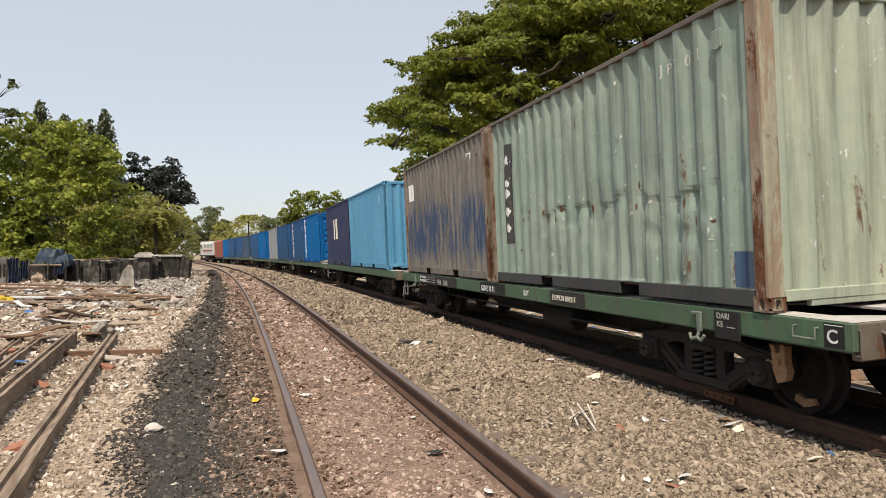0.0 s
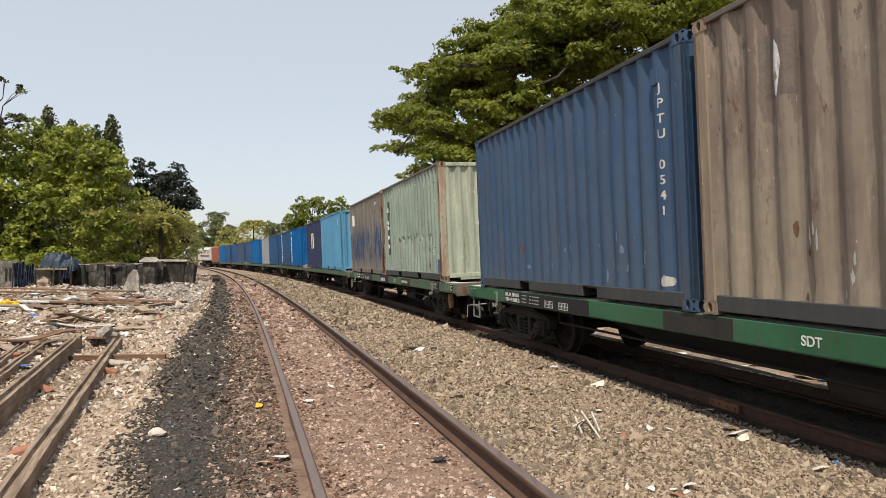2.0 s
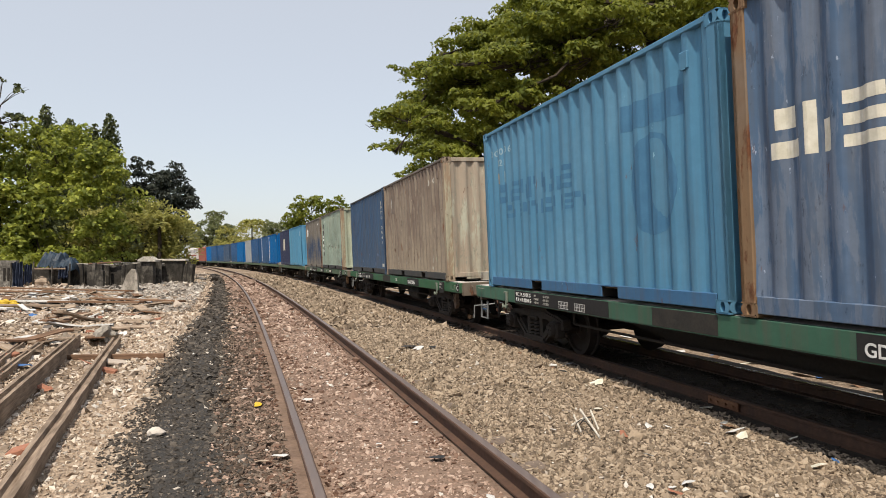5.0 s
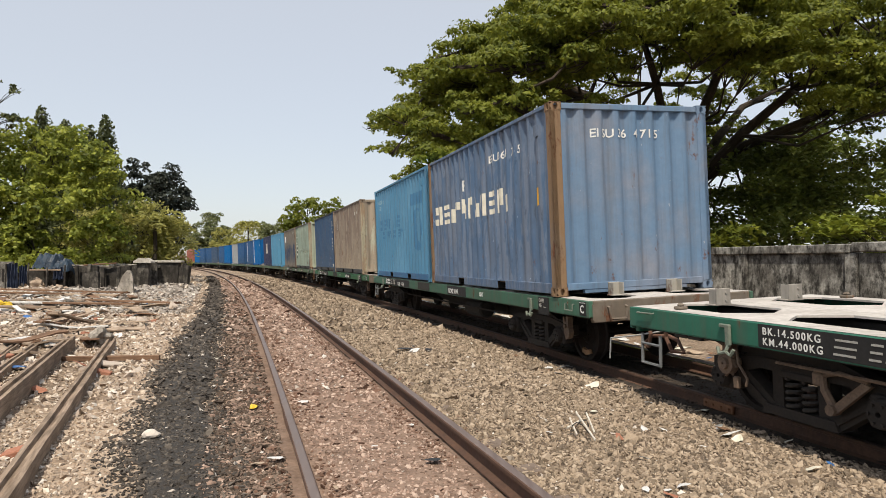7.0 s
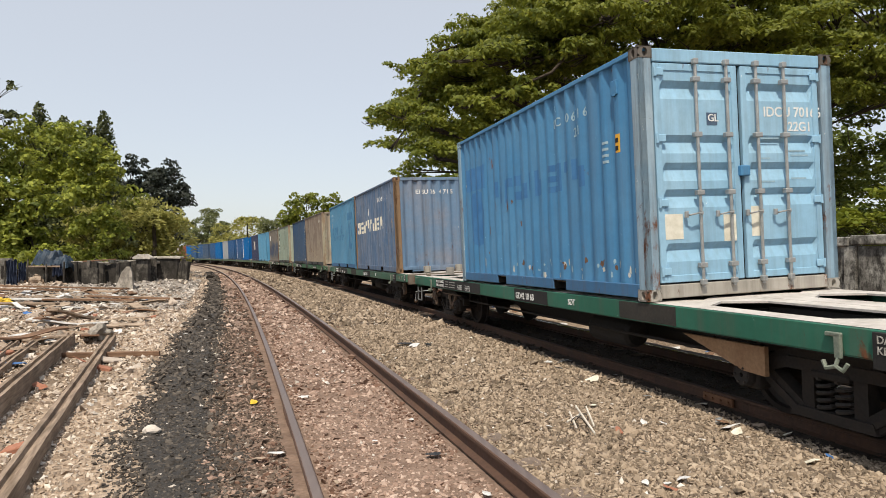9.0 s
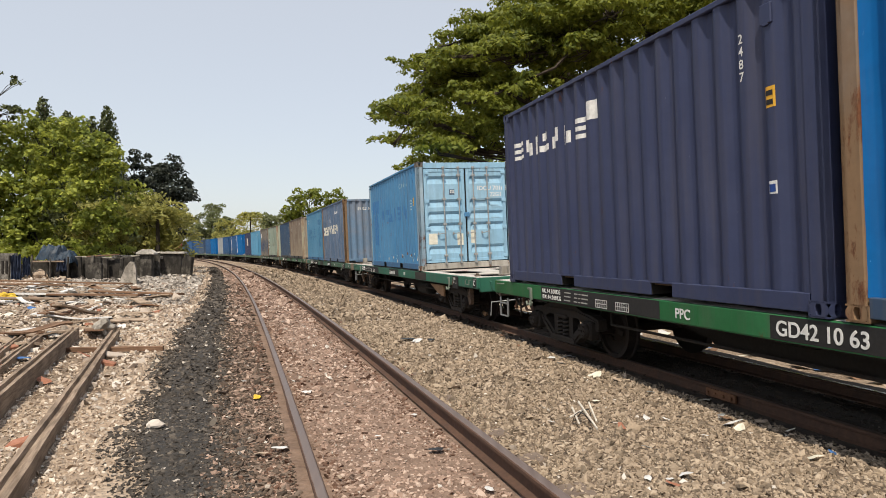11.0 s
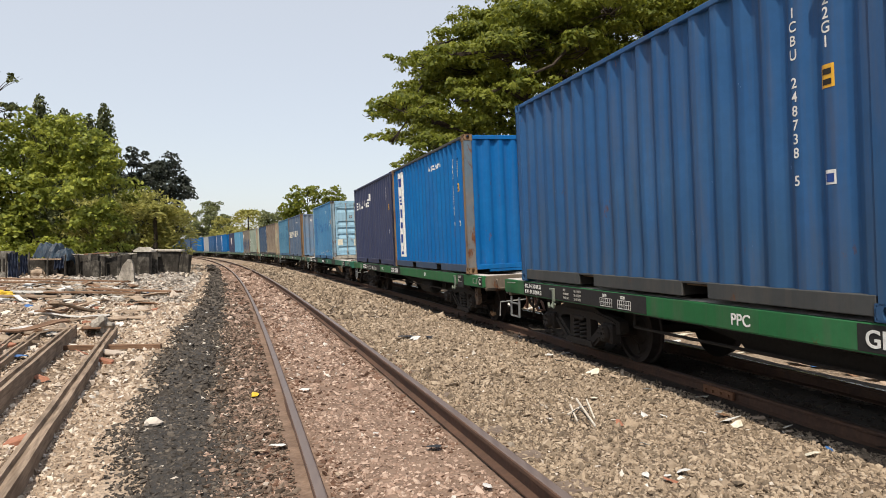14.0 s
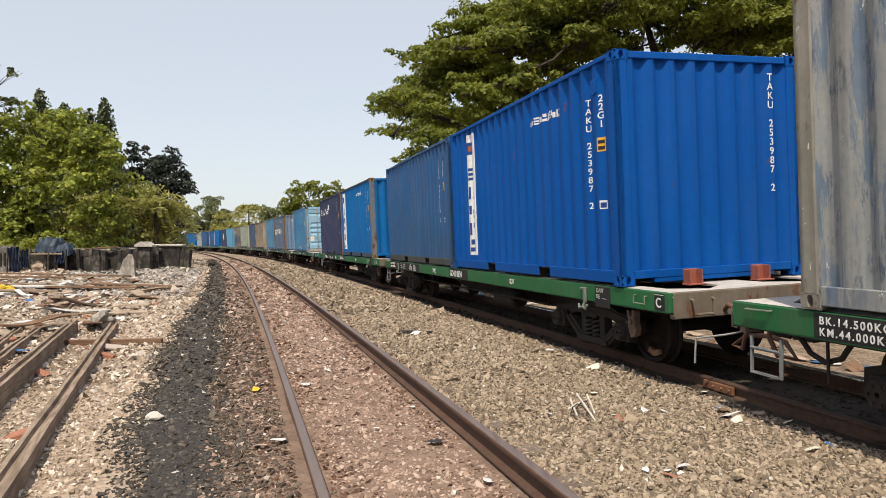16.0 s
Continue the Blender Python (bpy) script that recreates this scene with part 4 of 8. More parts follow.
def wagon(label, paint, end_paint, deck=None, group="wagons of the train", ochre=False, gear=False, tail=0.0):
    """A bogie container flat: origin on the rails' level at its middle, travelling along +y. Returns the thing and its wheelsets."""
    w = thing("flat_wagon", label, "freight wagon", group)
    for s in (-1, 1):
        def sill():
            b = Build()
            x0, x1 = sorted((s * 1.205, s * 1.15))
            b.box(x0, x1, -6.93 + tail, 6.89, SILL_Z, DECK_Z - 0.016, 0.006)
            f0, f1 = sorted((s * 1.20, s * 1.08))
            return b.quad_box(f0, f1, -6.92 + tail, 6.88, SILL_Z - 0.006, SILL_Z + 0.010)
        part("side_sill", cached("side_sill_%d_%g" % (s, tail), sill), paint, w)
        part("end_beam", cached("end_beam_%d" % s, lambda: Build().box(-1.147, 1.147, *sorted((s * 6.91 - 0.02 - s * 0.08, s * 6.91 - 0.02)), 0.66, DECK_Z - 0.014, 0.01)), end_paint, w, "", pose(0, tail if s < 0 else 0, 0))

        part("end_bracket", cached("end_bracket_%d" % s, lambda: Build().tube([(-0.95, s * 6.89, 0.86), (-0.95, s * 6.965, 0.84), (-0.93, s * 6.965, 0.70), (-0.72, s * 6.965, 0.70), (-0.70, s * 6.965, 0.84), (-0.70, s * 6.89, 0.86)], 0.016, 6)), end_paint, w, "bent steel end bracket", pose(0, tail if s < 0 else 0, 0))
        part("corner_handle", cached("corner_handle_%d" % s, lambda: Build().tube([(-1.16, s * 6.89, 0.88), (-1.16, s * 6.95, 0.88), (-1.16, s * 6.95, 0.70), (-1.16, s * 6.89, 0.70)], 0.010, 6)), end_paint, w, "", pose(0, tail if s < 0 else 0, 0))

        def coupler():
            b = Build()
            b.box(-0.11, 0.11, *sorted((s * 6.7, s * 7.15)), 0.50, 0.68, 0.02)
            b.extrude([(-0.16, s * 7.12), (0.14, s * 7.12), (0.17, s * 7.30), (0.05, s * 7.40), (-0.05, s * 7.28), (-0.17, s * 7.36)], 0.45, 0.72, "z")
            return b
        part("coupler", cached("coupler_%d" % s, coupler), M_BOGIE, w, "rusty automatic coupler")

        def hose():
            b = Build()
            b.tube([(-0.55, s * 6.86, 0.66), (-0.57, s * 7.00, 0.78), (-0.57, s * 7.16, 0.72), (-0.56, s * 7.22, 0.52), (-0.54, s * 7.14, 0.36), (-0.50, s * 6.965, 0.36), (-0.47, s * 7.12, 0.48), (-0.42, s * 7.36, 0.50)], 0.024, 8)
            return b
        part("brake_hose", cached("brake_hose_%d" % s, hose), M_HOSE, w, "rust-brown looped brake hose")

        if s > 0:
            def step():
                b = Build()
                b.tube([(-1.17, 6.39, 0.66), (-1.18, 6.39, 0.36), (-1.18, 6.71, 0.36), (-1.17, 6.71, 0.66)], 0.018, 6)
                return b.tube([(-1.18, 6.39, 0.56), (-1.18, 6.71, 0.56)], 0.016, 6)
            part("step", cached("step", step), M_STEP, w, "grey tube shunter's step")
        else:
            part("uncoupling_lever", cached("uncoupling_lever", lambda: Build().tube([(-0.1, -7.02, 0.52), (-0.65, -7.04, 0.49), (-0.98, -7.02, 0.48), (-1.0, -7.02, 0.24)], 0.011, 6)), M_GALV, w, "thin grey uncoupling lever")
    if gear:
        part("hand_brake_gear", cached("gear_box", gear_box), M_LEVER, w, "rust-brown hand brake gear", pose(-1.08, 5.50, 0.52))
    else:
        part("release_post", cached("release_post", lambda: Build().tube([(-1.10, 6.02, 0.74), (-1.10, 6.02, 0.40)], 0.014, 6).tube([(-1.08, 6.32, 0.72), (-1.06, 6.22, 0.58), (-1.06, 6.08, 0.53), (-1.06, 5.94, 0.58), (-1.06, 5.84, 0.72)], 0.022, 7)), M_BOGIE, w, "looped black brake pipe and post")
    part("deck", cached("deck_%g" % tail, lambda: deck_plates(tail)), deck or M_DECK, w, "dusty pale steel deck with openings")
    part("underdeck_pan", cached("underdeck_pan", lambda: Build().quad_box(-1.14, 1.14, -6.82, 6.78, 0.70, 0.71)), M_UNDER, w, "black grimy underdeck plating")
    part("centre_sill", cached("centre_sill", lambda: Build().extrude([(-6.9, 0.60), (-6.9, 0.86), (6.9, 0.86), (6.9, 0.60), (4.2, 0.60), (2.6, 0.36), (-2.6, 0.36), (-4.2, 0.60)], -0.17, 0.17, "x")), M_UNDER, w, "black fish-bellied centre sill")
    for y in (-5.8, -3.45, -1.15, 1.15, 3.45, 5.8):
        part("cross_bearer", cached("cross_bearer", lambda: Build().extrude([(-1.14, 0.71), (-1.14, 0.84), (1.14, 0.84), (1.14, 0.71), (0.3, 0.50), (-0.3, 0.50)], -0.05, 0.05, "y")), M_UNDER, w, "", pose(0, y, 0))
    # Added girder: hides the ground beyond so the underside stays dark.
    part("sight_girder", cached("sight_girder", lambda: Build().extrude([(-3.6, 0.62), (-3.6, 0.50), (-3.2, 0.19), (3.2, 0.19), (3.6, 0.50), (3.6, 0.62)], -0.03, 0.03, "x")), M_UNDER, w, "added black girder that closes the view under the wagon", pose(0.30, 0, 0))
    part("air_tank", cached("air_tank", lambda: Build().spin([(-0.5, 0.01), (-0.48, 0.14), (-0.42, 0.17), (0.42, 0.17), (0.48, 0.14), (0.5, 0.01)], (0, 0, 0), 1, 16)), M_UNDER, w, "black air reservoir", pose(-0.62, -1.4, 0.44))
    part("brake_cylinder", cached("brake_cylinder", lambda: Build().spin([(-0.35, 0.01), (-0.35, 0.15), (0.2, 0.15), (0.24, 0.05), (0.45, 0.03), (0.45, 0.01)], (0, 0, 0), 1, 14)), M_UNDER, w, "", pose(0.55, 0.9, 0.46))
    part("brake_rod", cached("brake_rod", lambda: Build().tube([(-0.9, -3.6, 0.50), (-0.9, 3.6, 0.50)], 0.018, 6).tube([(-0.9, -3.6, 0.50), (-0.9, -3.6, 0.64)], 0.018, 6).tube([(-0.9, 3.6, 0.50), (-0.9, 3.6, 0.64)], 0.018, 6)), M_BOGIE, w)
    sets = []
    for y in (-4.96, 4.84):
        bg = part("bogie", cached("bolster", lambda: Build().box(-0.80, 0.80, -0.20, 0.20, 0.44, 0.60, 0.02).box(-0.3, 0.3, -0.25, 0.25, 0.58, 0.66, 0.02).box(-0.65, 0.65, -0.55, -0.47, 0.33, 0.43, 0.01).box(-0.65, 0.65, 0.47, 0.55, 0.33, 0.43, 0.01)), M_BOGIE, w, "dark three-piece cast bogie", pose(0, y, 0))
        for s in (-1, 1):
            part("side_frame", cached("side_frame", side_frame), M_BOGIE, bg, "", pose(s * 0.90, 0, 0))
            for dy in (-0.085, 0.085):
                part("spring", cached("spring", coil), M_SPRING, bg, "coiled suspension spring", pose(s * 0.90 - 0.02, dy, 0.225))
            for dy in (-AXLE, AXLE):
                part("axle_box", cached("axle_box", axle_box), M_BOGIE, bg, "", pose(s * 0.93, dy, 0) @ pose(0, 0, 0, 0, 0, 0 if s < 0 else 180))
        if y < 0:
            part("brake_beam_end", cached("brake_rig", brake_rig), M_OCHRE if ochre else M_LEVER, bg, "rusted forked brake lever", pose(-1.02, -1.06, 0.40))
            part("wheel_weight", cached("wheel_weight", lambda: Build().extrude([(-0.12, 0.0), (0.0, -0.04), (0.10, 0.0), (0.08, 0.06), (0.0, 0.03), (-0.09, 0.05)], -0.02, 0.02, "x")), M_OCHRE, bg, "tan worn casting", pose(-0.70, -0.95, 0.14))
        elif gear:
            part("brake_hanger", cached("brake_hanger", brake_hanger), M_LEVER, bg, "brown forked brake hanger", pose(-1.02, -0.44, -0.02))
            part("pull_rod", cached("pull_rod", lambda: Build().tube([(-1.06, 0.12, 0.60), (-1.06, -1.15, 0.60)], 0.014, 6)), M_LEVER, bg, "thin brown brake pull rod")
        for dy in (-AXLE, AXLE):
            ws = part("wheelset", cached("wheelset", wheelset), M_WHEEL, bg, "rusty wheels on an axle", pose(0, dy, 0.387))
            sets.append((ws, dy))
    return w, sets


def greens(name, base, seed, wear):
    return coat(name, base, tuple(min(1, x * 1.3 + 0.015) for x in base), 0.02 + wear * 0.25, 0.25 + wear * 0.4, 0.05 + wear * 0.3, 0.5, seed)


def wagon_signs(w, number, y_number, fresh, sdt=None, field=None, data=0.0, years=(), written=(), tail=0.0):
    """Painted data on the sill that faces the near track: black fields with white writing."""
    x = -1.2075
    z0, z1 = SILL_Z + 0.006, 0.918
    f = side_plate(w, "data_panel", (1.75 if data else 2.12) + data, 4.98 + data, z0, z1, M_BLACK, x, "black data panel with white writing")
    side_text(f, "BK.14.500KG", 4.93 + data, 0.838, 0.056, x=x - 0.003, spacing=1.32)
    side_text(f, "KM.44.000KG", 4.93 + data, 0.757, 0.056, x=x - 0.003, spacing=1.32)
    y0 = (3.66 if data else 4.24) + data
    for i in range(3):
        z = 0.860 - i * 0.050
        if written:
            side_text(f, written[i][0], y0, z, 0.030, M_NOTE, x=x - 0.003, spacing=1.1)
            side_text(f, written[i][1], y0 - 0.30, z, 0.030, M_NOTE, x=x - 0.003, spacing=1.1)
            continue
        for dy, wd in ((0.0, 0.18), (0.28, 0.09), (0.40, 0.05), (0.48, 0.16)):
            part("inspection_note", cached("inspection_note_%d" % (wd * 100), lambda: Build().quad_box(-0.002, 0, -wd, 0, 0, 0.015)), M_NOTE, f, "", pose(x - 0.001, y0 - dy + 0.01 * i, z + 0.006))
    for n, k in enumerate((2.70, 2.31) if data else (3.42, 2.96)):
        def table():
            b = Build()
            for i in range(3):
                b.quad_box(-0.002, 0, -0.27, 0, i * 0.045, 0.005 + i * 0.045)
            for i in range(7):
                b.quad_box(-0.002, 0, -0.27 + i * 0.044, -0.265 + i * 0.044, 0, 0.094)
            return b
        tb = part("inspection_table", cached("inspection_table", table), M_WHITE, f, "small white inspection table", pose(x - 0.001, k + data, 0.75))
        if years:
            side_text(tb, years[n], -0.06, 0.108, 0.034, x=-0.0025)
    n = side_plate(w, "number_panel", y_number - 1.10, y_number + 0.06, z0, z1 - 0.002, M_BLACK, x - 0.001, "black panel with the wagon's number")
    side_text(n, number, y_number, 0.768, 0.115 if fresh else 0.092, x=x - 0.004, spacing=1.0 if " " in number else 1.3)
    if fresh:
        p = side_plate(w, "type_panel", y_number + 0.95, y_number + 1.32, z0, z1 - 0.002, GREEN_NEW, x - 0.001)
        side_text(p, "PPC", y_number + 1.28, 0.775, 0.095, x=x - 0.004)
    else:
        f0 = field or y_number + 1.95
        side_plate(w, "overpainted_field", f0 - 0.5, f0 + 0.5, z0 + 0.002, z1, M_FIELD, x - 0.001, "dull dark overpainted field")
    side_text(w, "SDT", sdt or y_number - 1.85, 0.788, 0.075, x=x)
    c = side_plate(w, "end_mark", -6.86 + tail, -6.69 + tail, z0 + 0.006, z1 - 0.004, M_BLACK, x)
    side_text(c, "C", -6.715 + tail, 0.775, 0.095, x=x - 0.003)
    part("mark_line", Build().quad_box(-0.002, 0, -6.85, -6.70, 0, 0.006), M_WHITE, c, "", pose(x - 0.001, tail, 0.896))
    d = part("route_board", Build().box(-1.232, -1.208, -5.84, -5.54, 0.672, 0.915, 0.004), M_BLACK, w, "black hanging route board", pose(0, tail * 0.7, 0))
    side_text(d, "DARI", -5.575, 0.845, 0.05, M_NOTE, x=-1.2345)
    side_text(d, "KE", -5.575, 0.775, 0.05, M_NOTE, x=-1.2345)
    part("worn_line", Build().quad_box(-0.002, 0, -5.80, -5.70, 0.775, 0.783), M_NOTE, d, "", pose(-1.2325, 0, 0))
    for y in (-5.27, 5.05 if data else 5.32):
        part("rope_hook", cached("rope_hook", lambda: Build().box(-1.235, -1.205, -0.03, 0.03, 0.70, 0.87, 0.008).box(-1.235, -1.205, -0.03, 0.10, 0.85, 0.88, 0.006).tube([(-1.22, 0, 0.71), (-1.25, 0, 0.65), (-1.26, -0.07, 0.63), (-1.25, -0.10, 0.68)], 0.016, 6).tube([(-1.25, 0, 0.65), (-1.26, 0.07, 0.63), (-1.25, 0.10, 0.68)], 0.016, 6)), M_HOOK, w, "grey-green rope hook", pose(0, y, 0))
    part("far_handle", cached("far_handle", lambda: Build().tube([(-1.20, 6.44, 0.885), (-1.235, 6.44, 0.885), (-1.235, 6.70, 0.88), (-1.20, 6.70, 0.88)], 0.008, 6)), M_HOOK, w)
    part("handrail", cached("handrail", lambda: Build().tube([(-1.20, -6.56, 0.87), (-1.235, -6.56, 0.87), (-1.238, -6.56, 0.79), (-1.238, -6.36, 0.79), (-1.235, -6.36, 0.87), (-1.20, -6.36, 0.87)], 0.008, 6)), M_HOOK, w)


M_LEVER = plain("brown_worn_lever", (0.085, 0.058, 0.042), (0.19, 0.13, 0.09), 8, 0.85)
M_HOSE = plain("rust_brown_hose", (0.10, 0.05, 0.035), (0.17, 0.09, 0.06), 9, 0.8)
M_STEP = plain("grey_step_steel", (0.13, 0.14, 0.145), (0.21, 0.22, 0.225), 12, 0.6, 0.2, 0.2)
M_HOOK = plain("grey_green_iron", (0.12, 0.15, 0.12), (0.21, 0.235, 0.19), 9, 0.8)
M_SILL = coat("scuffed_sill", (0.36, 0.34, 0.30), (0.45, 0.42, 0.38), 0.35, 0.4, 0.4, 0.7, 2.0)
M_FIELD = plain("dull_overpaint", (0.020, 0.019, 0.017), (0.045, 0.040, 0.034), 6, 0.85)


def scuff(c, name, y, z, w, h, material, seed, label=""):
    """An uneven worn spot on the corrugated side."""
    rr = np.random.default_rng(seed)
    n = 9
    b = Build()
    b.v = [(w * rr.uniform(0.25, 0.5) * math.cos(2 * math.pi * k / n), 0, h * rr.uniform(0.2, 0.5) * math.sin(2 * math.pi * k / n)) for k in range(n)]
    b.f = [tuple(range(n))]
    return part(name, draped(b.mesh(name), pose(0, y, z, 0, 0, -90), SIDE_WAVE, 1, 0.0025), material, c, label)

# ---- paints and the make-up of the train, from the locomotive back ----
GREEN_NEW = greens("fresh_green_sill", (0.012, 0.115, 0.035), 1.0, 0.1)
GREEN_OLD = greens("faded_green_sill", (0.065, 0.125, 0.070), 2.0, 0.8)
GREEN_MID = greens("worn_green_sill", (0.026, 0.115, 0.052), 3.0, 0.3)
GREEN_DUSTY = greens("dusty_teal_sill", (0.040, 0.115, 0.075), 4.5, 0.7)
GREEN_TEAL = greens("teal_green_sill", (0.018, 0.115, 0.075), 4.0, 0.2)
BEAM_OLD = coat("rusty_end_beam", (0.16, 0.13, 0.10), (0.30, 0.26, 0.22), 0.5, 0.4, 0.3, 0.8, 5.0)
RUSTY_POST = coat("rusted_post", (0.24, 0.15, 0.10), (0.40, 0.35, 0.27), 0.58, 0.4, 0.4, 0.85, 6.0, 0.42)
OCHRE_POST = coat("ochre_rusted_post", (0.235, 0.148, 0.082), (0.20, 0.19, 0.18), 0.45, 0.4, 0.2, 0.8, 7.0, 0.55)
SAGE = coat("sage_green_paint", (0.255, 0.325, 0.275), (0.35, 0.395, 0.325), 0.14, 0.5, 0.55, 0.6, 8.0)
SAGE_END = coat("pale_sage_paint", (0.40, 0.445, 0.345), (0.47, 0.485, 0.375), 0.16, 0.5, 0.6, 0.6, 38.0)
SLATE = coat("slate_blue_paint", (0.170, 0.155, 0.135), (0.225, 0.205, 0.18), 0.16, 0.5, 0.3, 0.7, 9.0, 0.50, peel=0.4, lower=(0.030, 0.058, 0.120))
BROWN_RAIL = coat("dull_brown_rail", (0.13, 0.115, 0.10), (0.19, 0.16, 0.135), 0.2, 0.3, 0.2, 0.75, 71.0)
# As a bottom rail this grey also carries dirt and the panel's shade.
GREY_RAIL = coat("slate_grey_rail", (0.046, 0.050, 0.052), (0.07, 0.072, 0.072), 0.12, 0.3, 0.2, 0.7, 29.0)
NAVY = coat("navy_paint", (0.033, 0.076, 0.155), (0.058, 0.108, 0.190), 0.06, 0.4, 0.35, 0.5, 10.0, foot_tone=(0.062, 0.098, 0.155))
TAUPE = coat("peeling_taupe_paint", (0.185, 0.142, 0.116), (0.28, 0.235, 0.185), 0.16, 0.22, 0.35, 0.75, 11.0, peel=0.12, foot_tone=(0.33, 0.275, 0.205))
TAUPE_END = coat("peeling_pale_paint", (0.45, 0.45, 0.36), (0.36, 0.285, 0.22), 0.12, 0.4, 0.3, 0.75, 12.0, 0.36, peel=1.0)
AZURE = coat("light_azure_paint", (0.075, 0.225, 0.37), (0.115, 0.275, 0.42), 0.03, 0.2, 0.25, 0.5, 13.0)
AZURE_PALE = coat("bright_azure_paint", (0.095, 0.30, 0.49), (0.14, 0.37, 0.56), 0.05, 0.2, 0.25, 0.5, 41.0)
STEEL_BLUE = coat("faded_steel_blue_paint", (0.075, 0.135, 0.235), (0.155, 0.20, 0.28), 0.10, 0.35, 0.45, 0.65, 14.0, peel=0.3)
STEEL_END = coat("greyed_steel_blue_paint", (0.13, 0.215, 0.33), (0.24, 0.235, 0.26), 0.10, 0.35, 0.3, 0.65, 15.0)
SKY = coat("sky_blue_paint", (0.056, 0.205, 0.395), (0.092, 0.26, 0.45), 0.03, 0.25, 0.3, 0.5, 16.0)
# Bottom rail blues, darkened for dirt and shade under the overhanging side panel.
SKY_RAIL = coat("shaded_dirty_blue_rail", (0.045, 0.14, 0.28), (0.07, 0.18, 0.33), 0.05, 0.3, 0.2, 0.6, 39.0)
RAIL_BLUE = coat("shaded_dirty_slate_rail", (0.035, 0.065, 0.12), (0.06, 0.095, 0.155), 0.08, 0.3, 0.2, 0.6, 40.0)
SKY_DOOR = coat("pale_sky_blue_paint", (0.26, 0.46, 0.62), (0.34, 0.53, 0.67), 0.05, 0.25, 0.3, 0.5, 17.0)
INDIGO = coat("indigo_paint", (0.030, 0.040, 0.095), (0.045, 0.056, 0.115), 0.02, 0.2, 0.1, 0.5, 18.0)
COBALT = coat("cobalt_paint", (0.004, 0.118, 0.36), (0.008, 0.147, 0.405), 0.03, 0.16, 0.16, 0.5, 19.0, spec=0.12)
ROYAL = coat("royal_blue_paint", (0.001, 0.074, 0.325), (0.002, 0.088, 0.36), 0.01, 0.07, 0.06, 0.5, 20.0, spec=0.12)
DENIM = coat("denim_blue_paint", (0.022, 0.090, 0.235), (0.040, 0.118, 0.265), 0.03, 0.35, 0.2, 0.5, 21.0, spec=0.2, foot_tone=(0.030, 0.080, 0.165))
GREYBLUE = coat("scraped_grey_blue_paint", (0.120, 0.170, 0.235), (0.30, 0.30, 0.28), 0.2, 0.4, 0.5, 0.75, 22.0, peel=1.0)
BRICK_RED = coat("brick_red_paint", (0.30, 0.085, 0.055), (0.36, 0.12, 0.08), 0.05, 0.3, 0.1, 0.6, 23.0)
SILVER = coat("silver_grey_paint", (0.30, 0.33, 0.36), (0.38, 0.40, 0.42), 0.06, 0.3, 0.2, 0.6, 24.0)
M_DARKSTRIP = coat("dark_scuffed_strip", (0.045, 0.045, 0.05), (0.45, 0.45, 0.43), 0.1, 0.3, 0.5, 0.7, 33.0, 0.58)
GHOST = plain("darker_overpaint", (0.038, 0.135, 0.255), (0.056, 0.175, 0.31), 5, 0.6, bump=0.1)
GHOST_SKY = plain("deep_blue_overpaint", (0.028, 0.125, 0.30), (0.048, 0.17, 0.36), 5, 0.6, bump=0.1)
STRIP_BLUE = plain("strip_lettering_blue", (0.01, 0.04, 0.20), (0.015, 0.06, 0.26), 9, 0.6, bump=0.1)

FLAKING = coat("flaking_cream_paint", (0.40, 0.37, 0.27), (0.30, 0.20, 0.13), 0.42, 0.4, 0.4, 0.8, 51.0, 0.5, peel=0.6)
RUSTY_BLUE = coat("rust_streaked_blue", (0.11, 0.155, 0.20), (0.23, 0.16, 0.10), 0.48, 0.5, 0.3, 0.75, 66.0, 0.45)
M_PLATE = plain("slate_square_plate", (0.05, 0.085, 0.14), (0.08, 0.12, 0.18), 20, 0.6, bump=0.1)
DARK_CASTING = coat("grimy_dark_casting", (0.10, 0.088, 0.076), (0.17, 0.15, 0.13), 0.3, 0.4, 0.3, 0.8, 63.0)
M_SCUFF = plain("bare_pale_scuff", (0.42, 0.42, 0.38), (0.58, 0.57, 0.52), 25, 0.7, bump=0.2)
M_RUSTMARK = plain("dark_rust_mark", (0.075, 0.045, 0.030), (0.17, 0.095, 0.06), 25, 0.9, bump=0.3)
M_BLUESCUFF = plain("pale_blue_scuff", (0.10, 0.15, 0.26), (0.16, 0.21, 0.32), 25, 0.7, bump=0.2)
M_PALEBLUE = plain("chalky_pale_blue", (0.24, 0.38, 0.47), (0.36, 0.50, 0.58), 25, 0.7, bump=0.2)
M_PALEGREEN = plain("pale_green_underpaint", (0.27, 0.29, 0.21), (0.36, 0.37, 0.28), 18, 0.8, bump=0.2)
M_TAUPE_DARK = plain("dark_brown_overpaint", (0.13, 0.105, 0.088), (0.19, 0.155, 0.13), 9, 0.8, bump=0.2)

TRAIN = []  # every vehicle and load: thing, its wagon's station at 0 s, wheelsets, seat along and above the wagon


def place(vehicle, station, wheels=(), ride=(0.0, 0.0), half=4.9):
    TRAIN.append((vehicle, station, wheels, ride, half))
    return vehicle


def middle(n):
    """Station at 0 s of the middle of wagon n; 0 is the one that passes first, smaller numbers ride ahead."""
    return START + 6.13 - PITCH * n


def load(c, n, slot_y):
    return place(c, middle(n), ride=(slot_y, DECK_Z - 0.001))


FAR, NEAR = 3.10, -3.10


